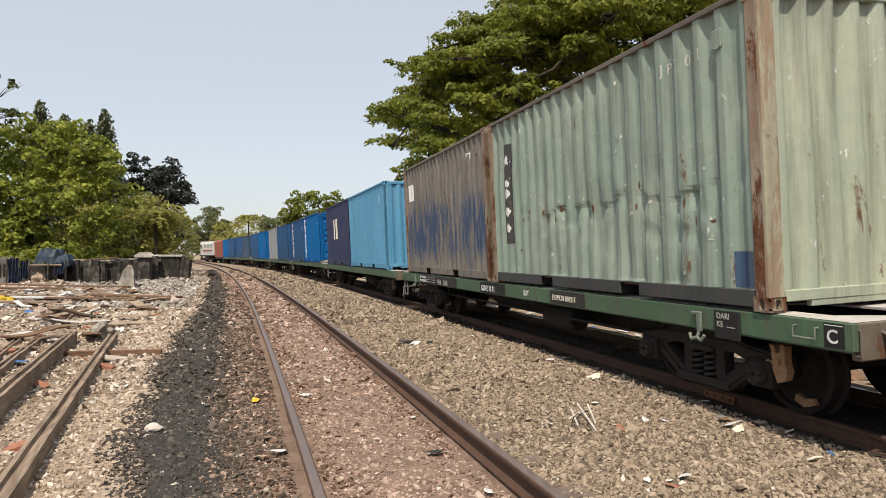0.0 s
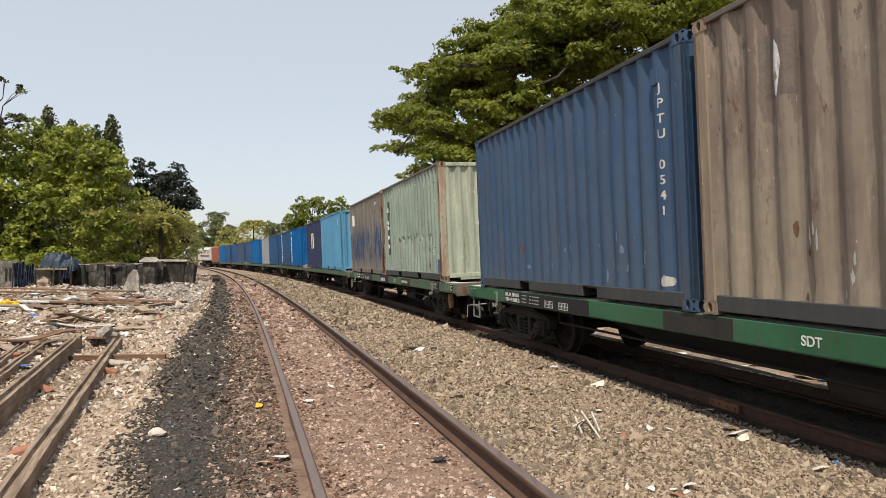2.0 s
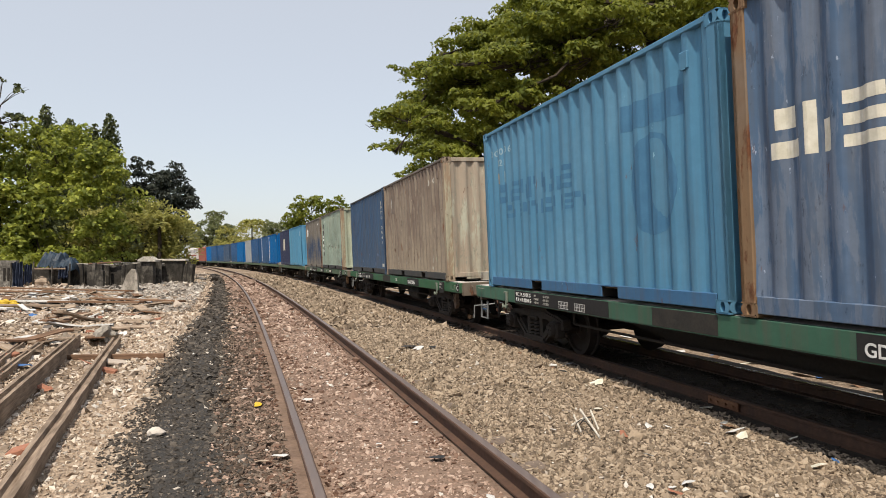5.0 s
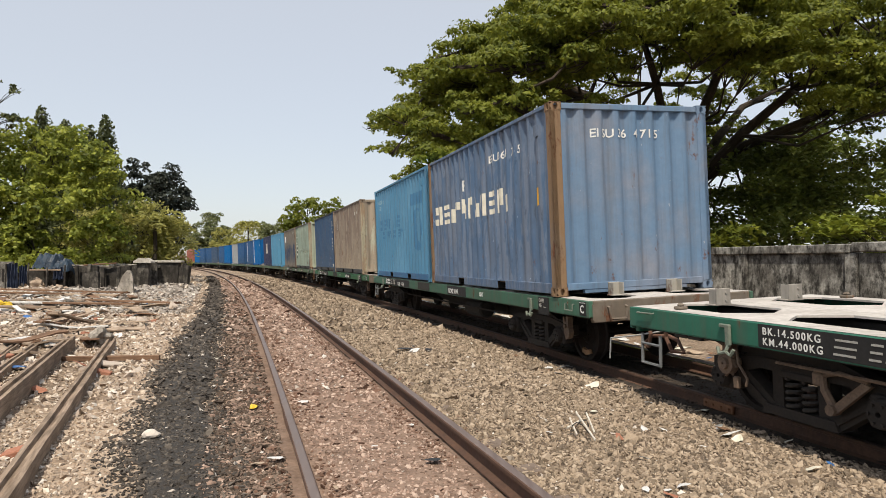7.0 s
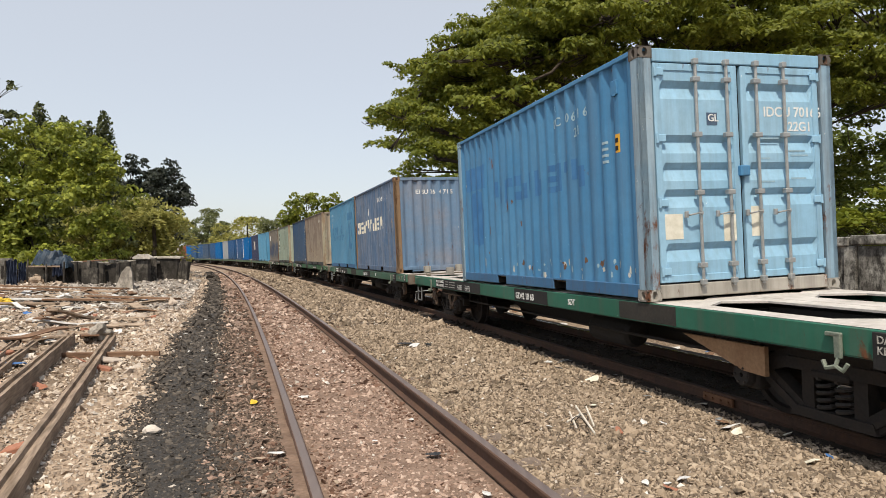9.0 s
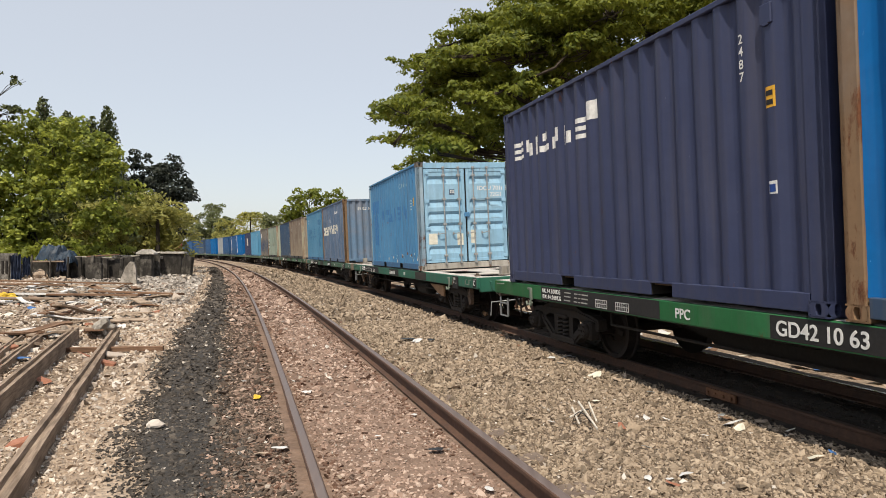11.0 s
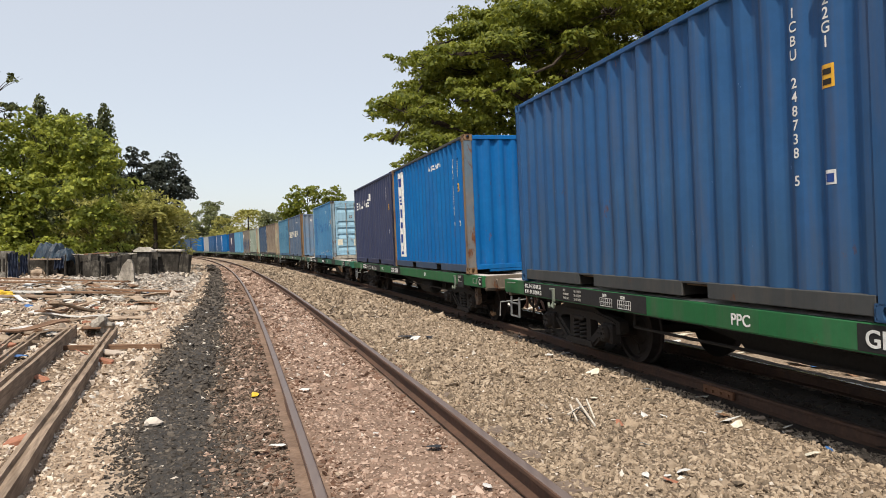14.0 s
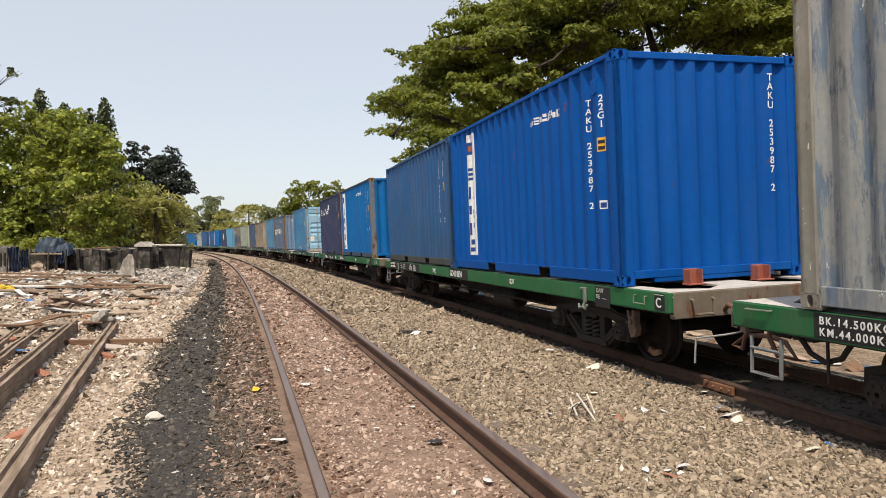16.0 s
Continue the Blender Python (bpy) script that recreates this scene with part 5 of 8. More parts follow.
def white_strip(c, d=0.0):
    """A white upright strip with blue marks near the far end of the side, moved by d."""
    s = skin(c, "white_strip", 2.12 + d, 2.58 + d, 0.27, 2.44, M_WHITE, "white upright strip with dark blue marks", 0.002)
    for i, z in enumerate((1.62, 1.28, 0.94, 0.63, 0.33)):
        b = Build()
        for p, q, r, t in STROKES[(3, 0, 4, 1, 2)[i]]:
            skin_build(b, 2.47 - 0.24 * q + d, 2.47 - 0.24 * p + d, z + 0.22 * r, z + 0.22 * t, 0.0035)
        part("strip_mark", b, STRIP_BLUE, s, "dark blue block mark")
    skin(s, "strip_flag", 2.20 + d, 2.50 + d, 2.08, 2.30, STRIP_BLUE, "dark blue flag shape", 0.004)
    skin(s, "flag_diamond", 2.28 + d, 2.42 + d, 2.14, 2.24, BRICK_RED, "small red mark", 0.006)


def code(c, text, size_code, y=-2.255, z=2.22):
    """Upright container number, type code and the small plates beside it."""
    side_text(c, text, y, z - 0.08, 0.074, column=True, spacing=1.12)
    if size_code:
        side_text(c, size_code, y - 0.288, z - 0.08, 0.078, column=True, spacing=1.02)
    p = skin(c, "yellow_plate", y - 0.345, y - 0.225, z - 0.65, z - 0.49, M_YELLOW, "small yellow height plate")
    for i in range(2):
        skin(p, "plate_mark", y - 0.325, y - 0.245, z - 0.63 + i * 0.07, z - 0.59 + i * 0.07, M_BLACK, "", 0.004)
    q = skin(c, "white_plate", y - 0.335, y - 0.235, z - 1.31, z - 1.21, M_WHITE)
    skin(q, "plate_mark", y - 0.32, y - 0.25, z - 1.295, z - 1.235, STRIP_BLUE, "", 0.004)


STROKES = (  # plain marks out of stems and bars in a unit square: from, to across, from, to upwards
    ((0, 0.30, 0, 1), (0.50, 0.82, 0, 0.60)), ((0, 0.30, 0, 1), (0.42, 1, 0.62, 1)), ((0, 1, 0, 0.34), (0.18, 0.82, 0.58, 1)), ((0, 1, 0.76, 1), (0, 1, 0.38, 0.60), (0, 1, 0, 0.22)), ((0, 0.32, 0.30, 1), (0.45, 1, 0, 0.70)), ((0, 0.34, 0, 0.62), (0.46, 0.80, 0.28, 1)))


def bars(c, name, y_left, z, height, widths, gap, material, label, strokes=True):
    """A worn word that stands as plain marks, one part a mark."""
    y = y_left
    for i, w in enumerate(widths):
        b = Build()
        for p, q, r, t in STROKES[(5, 0, 3, 1, 4, 2, 0, 3, 4, 1, 2)[(i + len(widths)) % 11]] if strokes and len(widths) > 2 and w > 0.05 else ((0, 1, 0, 1),):
            skin_build(b, y - q * w, y - p * w, z + r * height, z + t * height, 0.0015)
        part(name, b, material, c, label)
        y -= w + gap


def emblem_disc(c, y, z, ry, rz, material):
    """An overpainted round emblem that follows the corrugated side."""
    b = Build()
    b.v = [(ry * math.cos(k * math.pi / 14), 0, rz * math.sin(k * math.pi / 14)) for k in range(28)]
    b.f = [tuple(range(28))]
    part("overpainted_emblem", draped(b.mesh("overpainted_emblem"), pose(0, y, z, 0, 0, -90), SIDE_WAVE, 1, 0.0015), material, c, "darker overpainted round emblem")


def make_train():
    # wagon 0: slate container and the dented sage green one
    w, k = wagon("long container flat wagon with faded green sides", GREEN_OLD, BEAM_OLD, ochre=True, tail=0.08)
    place(w, middle(0), wheels=k)
    wagon_signs(w, "GD42 10 11", 0.6, False, tail=0.08)
    p = side_plate(w, "code_panel", -3.12, -2.15, 0.738, 0.915, M_FIELD, -1.2075, "dull dark panel with a worn code")
    side_text(p, "EXPPCN 084211", -2.22, 0.79, 0.068, M_CREAM, x=-1.2105)
    c = load(container("slate blue container faded to brown with rust", SLATE, RUSTY_POST, dent=0.02, seed=2), 0, FAR)
    side_plate(c, "white_plate", 2.25, 2.6, 1.75, 2.15, M_WHITE, -1.2125, "scuffed white paper sign")
    side_text(c, "JPT", -1.9, 2.18, 0.12)
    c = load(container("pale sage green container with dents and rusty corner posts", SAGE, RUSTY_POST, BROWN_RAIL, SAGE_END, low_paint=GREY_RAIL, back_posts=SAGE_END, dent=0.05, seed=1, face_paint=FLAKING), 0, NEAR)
    side_text(c, "JPT 031", -1.72, 2.18, 0.098, M_NOTE_PALE, spacing=1.4)
    rr = np.random.default_rng(77)
    for i in range(64):
        y, z = rr.uniform(-2.4, 2.3), rr.normal(0.98, 0.10) if i < 34 else rr.uniform(0.2, 1.3)
        pale = rr.uniform(0, 1) < 0.55
        scuff(c, "scuff", y, z, rr.uniform(0.02, 0.08), rr.uniform(0.02, 0.06) if pale else rr.uniform(0.04, 0.16), M_SCUFF if pale else M_RUSTMARK, 900 + i, "pale bare scuff" if pale else "dark rust mark")
    d = skin(c, "dark_strip", 2.14, 2.52, 0.62, 2.16, M_DARKSTRIP, "dark upright strip with white flecks")
    for i, z in enumerate((0.85, 1.12, 1.38, 1.55, 1.90)):
        scuff(d, "worn_mark", 2.33, z, 0.16, 0.20, M_WHITE, 40 + i, "worn white mark").location.x -= 0.003
    side_plate(c, "blue_patch", -2.86, -2.62, 0.18, 0.48, NAVY, -1.2125, "blue repair patch")
    # wagon 1: navy and taupe
    w, k = wagon("long container flat wagon with worn green sides", GREEN_MID, BEAM_OLD, tail=0.08)
    place(w, middle(1), wheels=k)
    wagon_signs(w, "GD421046", -2.55, False, -1.15, 0.08, tail=0.08)
    twist_stops(w, (-6.26,), M_SILL)
    c = load(container("navy blue container with scuffed lower side", NAVY, None, GREY_RAIL, dent=0.025, seed=3), 1, FAR)
    for i in range(34):
        scuff(c, "scuff", rr.uniform(-2.8, 2.7), rr.uniform(0.2, 0.75), rr.uniform(0.02, 0.07), rr.uniform(0.03, 0.22), M_BLUESCUFF, 1100 + i, "lighter blue scuff")
    scuff(c, "scuff", -2.62, 0.27, 0.30, 0.14, M_SCUFF, 1140, "white bare patch")
    side_text(c, "JPTU 0541", -2.60, 2.12, 0.088, M_NOTE_PALE, column=True, spacing=1.4)
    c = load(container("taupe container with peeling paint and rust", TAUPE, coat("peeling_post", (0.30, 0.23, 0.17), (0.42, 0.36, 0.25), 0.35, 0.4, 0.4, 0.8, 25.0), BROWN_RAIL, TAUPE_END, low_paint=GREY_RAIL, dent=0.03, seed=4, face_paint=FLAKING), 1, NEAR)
    side_text(c, "JPT 012", -1.74, 2.15, 0.095, M_NOTE_PALE, spacing=1.3)
    skin(c, "dark_patch", 1.92, 2.28, 1.72, 2.22, M_TAUPE_DARK, "dark overpainted patch", 0.0015)
    scuff(c, "white_sticker", 2.10, 1.98, 0.14, 0.58, M_WHITE, 5, "pointed white sticker")
    scuff(c, "sticker_mark", 2.10, 1.86, 0.07, 0.14, M_PALEGREEN, 6, "small green mark on the sticker").location.x -= 0.002
    for i in range(40):
        y, z = rr.uniform(-2.7, 2.7), rr.uniform(0.2, 0.75)
        k = int(rr.integers(3))
        scuff(c, "scuff", y, z, rr.uniform(0.015, 0.05), rr.uniform(0.05, 0.22), (M_SCUFF, M_RUSTMARK, M_PALEGREEN)[k], 1000 + i, ("pale bare scuff", "dark rust mark", "pale green paint patch")[k])
    end_text(c, "JPTU 006", 0.78, 2.05, 0.086, M_NOTE_PALE, column=True)
    # wagon 2: azure and steel blue
    w, k = wagon("long container flat wagon with dusty green sides", GREEN_DUSTY, BEAM_OLD)
    place(w, middle(2), wheels=k)
    wagon_signs(w, "GD42 10 41", -1.2, False, written=(("MD", "-13 11 2019"), ("P24SGU", "- 9 8 2018"), ("P48YAD", "- 9 8 2020")))
    twist_stops(w, (-6.26,), M_SILL)
    c = load(container("light azure container with a painted-over emblem", AZURE, dent=0.015, seed=5, low_paint=SKY_RAIL), 2, FAR)
    for y0, z, h, widths in ((2.38, 1.36, 0.30, (0.24, 0.24, 0.26, 0.24, 0.26)), (0.80, 1.38, 0.30, (0.22, 0.09, 0.25, 0.25)), (2.08, 1.11, 0.20, (0.16, 0.18, 0.16, 0.18, 0.16)), (1.02, 1.11, 0.20, (0.15, 0.15, 0.15, 0.16, 0.15, 0.15, 0.16, 0.15))):
        bars(c, "overpainted_word", y0, z, h, widths, 0.05, GHOST, "painted-over darker blue lettering blocks")
    bars(c, "overpainted_emblem", -1.40, 1.82, 0.28, (1.05,), 0, GHOST, "painted-over darker blue emblem")
    emblem_disc(c, -1.92, 1.22, 0.42, 0.52, GHOST)
    side_text(c, "DC 10 636", 2.70, 2.15, 0.10, M_PALEBLUE, spacing=1.25)
    side_text(c, "221", 2.40, 1.97, 0.10, M_PALEBLUE)
    side_plate(c, "yellow_plate", 2.35, 2.48, 1.68, 1.85, M_YELLOW, -1.2125)
    skin(c, "data_plate", 2.14, 2.23, 1.70, 1.87, M_PALEBLUE, "small pale data plate")
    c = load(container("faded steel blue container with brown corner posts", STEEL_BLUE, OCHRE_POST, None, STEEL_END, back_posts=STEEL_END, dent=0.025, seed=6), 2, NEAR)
    bars(c, "cream_word", 2.65, 1.22, 0.38, (0.27, 0.27, 0.31, 0.29, 0.31), 0.055, M_CREAM, "cream block lettering, half worn off")
    bars(c, "cream_word", 0.86, 1.25, 0.38, (0.27, 0.27, 0.12, 0.27, 0.27, 0.27, 0.12, 0.33), 0.05, M_CREAM, "cream block lettering, half worn off")
    side_text(c, "F", 0.85, 1.78, 0.2)
    side_text(c, "EISU 36 4 71 5", -0.6, 2.1, 0.12, spacing=1.2)
    side_plate(c, "yellow_plate", -2.55, -2.40, 1.25, 1.5, M_YELLOW, -1.2125)
    end_text(c, "EI SU 36  4 71 5", -0.62, 2.13, 0.115)
    # wagon 3: a single container in the middle
    w, k = wagon("long container flat wagon with teal green sides, half empty", GREEN_TEAL, GREEN_TEAL, gear=True)
    place(w, middle(3), wheels=k)
    wagon_signs(w, "GD42 10 68", 0.48, False, -1.23, -2.95)
    part("frame_gusset", Build().extrude([(-3.40, 0.66), (-4.45, 0.66), (-4.45, 0.42), (-4.20, 0.43)], -1.10, -1.06, "x"), M_OCHRE, w, "tan tapering underframe gusset")
    twist_stops(w)
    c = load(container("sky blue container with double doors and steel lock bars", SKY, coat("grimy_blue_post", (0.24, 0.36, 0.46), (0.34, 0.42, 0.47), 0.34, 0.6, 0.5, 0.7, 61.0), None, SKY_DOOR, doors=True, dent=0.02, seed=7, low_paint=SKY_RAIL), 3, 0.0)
    side_text(c, "DC 106616", -0.95, 2.13, 0.11, M_PALEBLUE, spacing=1.25)
    side_text(c, "221", -1.50, 1.93, 0.11, M_PALEBLUE)
    p = skin(c, "yellow_plate", -2.60, -2.45, 1.58, 1.78, M_YELLOW, "small yellow height plate")
    for i in range(2):
        skin(p, "plate_mark", -2.575, -2.475, 1.605 + i * 0.085, 1.655 + i * 0.085, M_BLACK, "", 0.004)
    for i in range(16):
        scuff(c, "scuff", rr.uniform(-0.5, 2.7), rr.uniform(0.3, 2.1), rr.uniform(0.015, 0.05), rr.uniform(0.05, 0.3), (M_RUSTMARK, M_SCUFF)[i % 2], 1200 + i, ("orange-brown rust scratch", "pale bare scuff")[i % 2])
    for i in range(42):
        scuff(c, "scuff", rr.uniform(-2.8, 0.6), rr.uniform(0.2, 0.42), rr.uniform(0.02, 0.07), rr.uniform(0.03, 0.15), (M_SCUFF, M_PALEBLUE, M_RUSTMARK)[i % 3], 1300 + i, "pale peeled patch")
    for i in range(4):
        skin(c, "data_line", -2.335, -2.235, 1.50 + i * 0.07, 1.53 + i * 0.07, M_PALEBLUE, "small worn line of data", 0.003)
    bars(c, "overpainted_band", 2.6, 1.62, 0.4, (0.9,), 0, GHOST_SKY, "deeper blue overpainted band")
    emblem_disc(c, 2.12, 1.12, 0.38, 0.50, GHOST_SKY)
    bars(c, "overpainted_band", 1.2, 1.3, 0.36, (0.3, 0.3, 0.3, 0.3, 0.3, 0.3, 0.3, 0.3), 0.08, GHOST_SKY, "deeper blue overpainted band")
    end_text(c, "IDCU 70166", 0.30, 1.90, 0.105, y=-3.0108)
    end_text(c, "22G1", 0.62, 1.745, 0.10, y=-3.0108)
    for i, (x0, w_, z) in enumerate(((0.25, 0.24, 1.655), (0.62, 0.26, 1.70), (0.62, 0.22, 1.52), (0.25, 0.12, 1.44), (0.64, 0.24, 1.47), (0.64, 0.2, 1.22), (0.24, 0.18, 1.19))):
        end_plate(c, "data_line", x0, x0 + w_, z, z + 0.018, M_PALEBLUE, -3.0115, "small worn line of data", 0.004)
    part("lock_box", Build().box(-0.06, 0.06, -3.07, -3.01, 1.26, 1.37, 0.01), SKY, c, "blue steel lock box")
    e = end_plate(c, "grey_plate", -0.42, -0.29, 1.80, 1.93, M_PLATE, -3.0125, "small dark blue square plate", 0.02)
    end_text(e, "GL", -0.407, 1.84, 0.075, y=-3.0135)
    for x0, x1, z0, z1 in ((-0.26, -0.06, 0.58, 0.86), (0.06, 0.22, 0.62, 0.94), (-0.98, -0.76, 0.62, 0.88)):
        end_plate(c, "torn_paper", x0, x1, z0, z1, M_CREAM, -3.0125, "torn pale paper label", 0.02)
    # wagon 4: indigo and cobalt
    w, k = wagon("long container flat wagon with bright green sides", GREEN_NEW, BEAM_OLD, tail=0.13)
    place(w, middle(4), wheels=k)
    wagon_signs(w, "GD42 10 63", 0.58, True, -2.9, tail=0.13)
    c = load(container("dark indigo container with white lettering blocks", INDIGO, dent=0.012, seed=8), 4, FAR)
    bars(c, "white_word", 2.65, 1.84, 0.25, (0.34, 0.26, 0.16, 0.30, 0.30, 0.26, 0.26), 0.05, M_WHITE, "white block lettering")
    bars(c, "white_star", 0.40, 2.02, 0.22, (0.22,), 0, M_WHITE, "small white emblem")
    code(c, "2487", "")
    c = load(container("cobalt blue container with an ochre rusted corner post", COBALT, OCHRE_POST, GREY_RAIL, COBALT, dent=0.026, seed=9, low_paint=RAIL_BLUE, face_paint=RUSTY_BLUE), 4, NEAR)
    white_strip(c, -0.17)
    bars(c, "white_word", -0.53, 2.17, 0.10, (0.08, 0.08, 0.08, 0.03, 0.07, 0.07, 0.07, 0.07, 0.06, 0.03, 0.06, 0.10), 0.012, M_WHITE, "white lettering blocks")
    code(c, "TAKU 242743 0", "22G1")
    end_text(c, "TAKU 242743 0", 0.812, 2.35, 0.085, column=True)
    # wagon 5: denim and royal blue
    w, k = wagon("long container flat wagon with bright green sides", GREEN_NEW, BEAM_OLD)
    place(w, middle(5), wheels=k)
    wagon_signs(w, "GD42 0834", 0.33, True, -2.84, None, 1.12, ("2019", "2020"), (("MD", "16 6 2019"), ("P24SGU", "26 6 2019"), ("P48YAD", "26 6 2021")))
    twist_stops(w, (-6.26,), BRICK_RED)
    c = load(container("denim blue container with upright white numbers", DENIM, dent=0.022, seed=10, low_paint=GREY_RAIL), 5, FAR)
    code(c, "ICBU 248738 5", "22G1")
    c = load(container("glossy royal blue container with a white upright strip", ROYAL, dent=0.014, seed=11), 5, NEAR)
    white_strip(c, -0.41)
    bars(c, "white_word", -0.66, 2.13, 0.10, (0.09, 0.09, 0.09, 0.07, 0.08, 0.08, 0.08, 0.08, 0.07, 0.03, 0.08), 0.012, M_WHITE, "white lettering blocks")
    code(c, "TAKU 253987 2", "22G1", -2.35, 2.18)
    end_text(c, "TAKU 253987 2", 0.84, 2.30, 0.084, column=True, spacing=1.05)
    # wagon 6: the scraped grey-blue container that ends the shot
    w, k = wagon("long container flat wagon with green sides", GREEN_NEW, BEAM_OLD)
    place(w, middle(6), wheels=k)
    wagon_signs(w, "GD42 1033", 0.3, True, -2.9, None, 1.05)
    load(container("scraped grey-blue container with flaking corner post", GREYBLUE, coat("flaking_post", (0.20, 0.19, 0.16), (0.36, 0.34, 0.29), 0.4, 0.4, 0.6, 0.8, 26.0), dent=0.04, seed=12), 6, FAR)
    load(container("faded steel blue container with streaks", STEEL_BLUE, dent=0.02, seed=13), 6, NEAR)
    # the wagons ahead
    ahead = [
        (-1, (("slate grey container with a pale emblem", INDIGO, False), ("light azure container with rust scratches", AZURE_PALE, False))),
        (-2, (("cobalt blue container with a white upright strip", DENIM, False), ("cobalt blue container with doors to the rear", COBALT, True))),
        (-3, (("silver grey container with streaked sides", SILVER, False), ("denim blue container with plain sides", DENIM, False))),
        (-4, (("denim blue container with plain sides", DENIM, False), ("cobalt blue container with plain sides", COBALT, False))),
        (-5, (("denim blue container with plain sides", DENIM, False), ("navy blue container with doors to the rear", NAVY, True))),
        (-6, (("cobalt blue container with plain sides", COBALT, False), ("denim blue container with plain sides", DENIM, False))),
    ]
    for n, (far, near) in ahead:
        w, k = wagon("long container flat wagon with faded green sides", GREEN_OLD, BEAM_OLD)
        place(w, middle(n), wheels=k)
        for slot_y, (label, paint, doors) in ((FAR, far), (NEAR, near)):
            c = load(container(label, paint, doors=doors, dent=0.015, seed=30 - n + int(slot_y)), n, slot_y)
            if n == -1 and slot_y == FAR:
                bars(c, "pale_emblem", 0.9, 1.1, 0.85, (0.3, 0.5), 0.12, M_CREAM, "pale worn emblem")
            if n == -1 and slot_y == NEAR:
                side_plate(c, "white_plate", -2.3, -2.1, 1.95, 2.25, M_WHITE, -1.2125)
            if n == -2:
                white_strip(c)
                side_plate(c, "white_plate", -2.3, -2.1, 1.9, 2.1, M_WHITE, -1.2125)

    van = brake_van()
    place(van[0], 112.5, wheels=van[1], half=2.4)
    eng = locomotive()
    place(eng[0], 125.6, wheels=eng[1], half=4.6)


def brake_van():
    """A short brick-red van between the locomotive and the containers."""
    w = thing("brake_van", "short brick-red brake van on the train", "freight wagon")
    part("body", Build().extrude([(-1.2, 0.95), (1.2, 0.95), (1.2, 3.35), (0.7, 3.6), (-0.7, 3.6), (-1.2, 3.35)], -3.9, 3.9, "y"), BRICK_RED, w)
    part("underframe", Build().box(-1.2, 1.2, -4.0, 4.0, 0.68, 0.95, 0.02).box(-0.2, 0.2, -4.3, 4.3, 0.5, 0.72, 0.02), M_UNDER, w)
    for y in (-2.4, -0.8, 0.8, 2.4):
        part("rib", cached("van_rib", lambda: Build().box(-1.23, -1.2, -0.05, 0.05, 0.96, 3.34, 0.005)), BRICK_RED, w, "", pose(0, y, 0))
    sets = []
    for y in (-2.4, 2.4):
        part("axle_guard", cached("axle_guard", lambda: Build().box(-0.98, -0.88, -0.3, 0.3, 0.25, 0.7, 0.02).box(0.88, 0.98, -0.3, 0.3, 0.25, 0.7, 0.02)), M_BOGIE, w, "", pose(0, y, 0))
        sets.append((part("wheelset", cached("wheelset", wheelset), M_WHEEL, w, "", pose(0, y, 0.387)), y))
    return w, sets


def locomotive():
    """A white diesel locomotive with a dark underframe and a red band."""
    w = thing("diesel_locomotive", "white diesel locomotive with red band and dark underframe", "locomotive")
    part("hood", Build().extrude([(-1.25, 1.25), (1.25, 1.25), (1.25, 3.2), (0.95, 3.55), (-0.95, 3.55), (-1.25, 3.2)], -7.2, 4.2, "y"), M_LOCO, w)
    cab = part("cab", Build().extrude([(-1.35, 1.25), (1.35, 1.25), (1.35, 3.3), (1.0, 3.68), (-1.0, 3.68), (-1.35, 3.3)], 4.2, 6.9, "y"), M_LOCO, w)
    part("nose", Build().extrude([(6.9, 1.25), (7.6, 1.25), (7.5, 2.3), (6.9, 2.5)], -1.2, 1.2, "x"), M_LOCO, w)
    for y in (4.5, 5.7):
        part("side_window", cached("loco_window", lambda: Build().box(-1.365, -1.34, 0, 0.9, 2.45, 3.1, 0.01)), M_RUBBER, cab, "dark cab window", pose(0, y, 0))
    part("red_band", Build().quad_box(-1.262, -1.252, -7.2, 4.2, 1.9, 2.2), BRICK_RED, w, "red band along the side")
    for i in range(6):
        part("louvre", cached("louvre", lambda: Build().box(-1.27, -1.25, 0, 0.8, 2.5, 3.1, 0.01)), SILVER, w, "", pose(0, -6.8 + i * 1.7, 0))
    part("walkway", Build().box(-1.4, 1.4, -7.8, 7.8, 1.08, 1.25, 0.02), M_UNDER, w)
    part("fuel_tank", Build().box(-1.2, 1.2, -2.2, 2.2, 0.4, 1.08, 0.08), M_UNDER, w)
    part("handrail", Build().tube([(-1.36, -7.6, 1.25), (-1.36, -7.6, 2.2), (-1.36, 4.0, 2.2), (-1.36, 4.0, 1.25)], 0.02, 6), M_WHITE, w)
    sets = []
    for y in (-4.6, 4.6):
        part("truck", cached("loco_truck", lambda: Build().box(-1.1, -0.9, -2.0, 2.0, 0.35, 0.75, 0.05).box(0.9, 1.1, -2.0, 2.0, 0.35, 0.75, 0.05).box(-0.9, 0.9, -0.2, 0.2, 0.4, 1.0, 0.05)), M_BOGIE, w, "", pose(0, y, 0))
        for dy in (-1.5, 0, 1.5):
            sets.append((part("wheelset", cached("wheelset", wheelset), M_WHEEL, w, "", pose(0, y + dy, 0.387)), y + dy))
    return w, sets


M_LOCO = coat("grimy_white_loco_paint", (0.62, 0.60, 0.57), (0.72, 0.70, 0.67), 0.02, 0.4, 0.05, 0.5, 31.0)


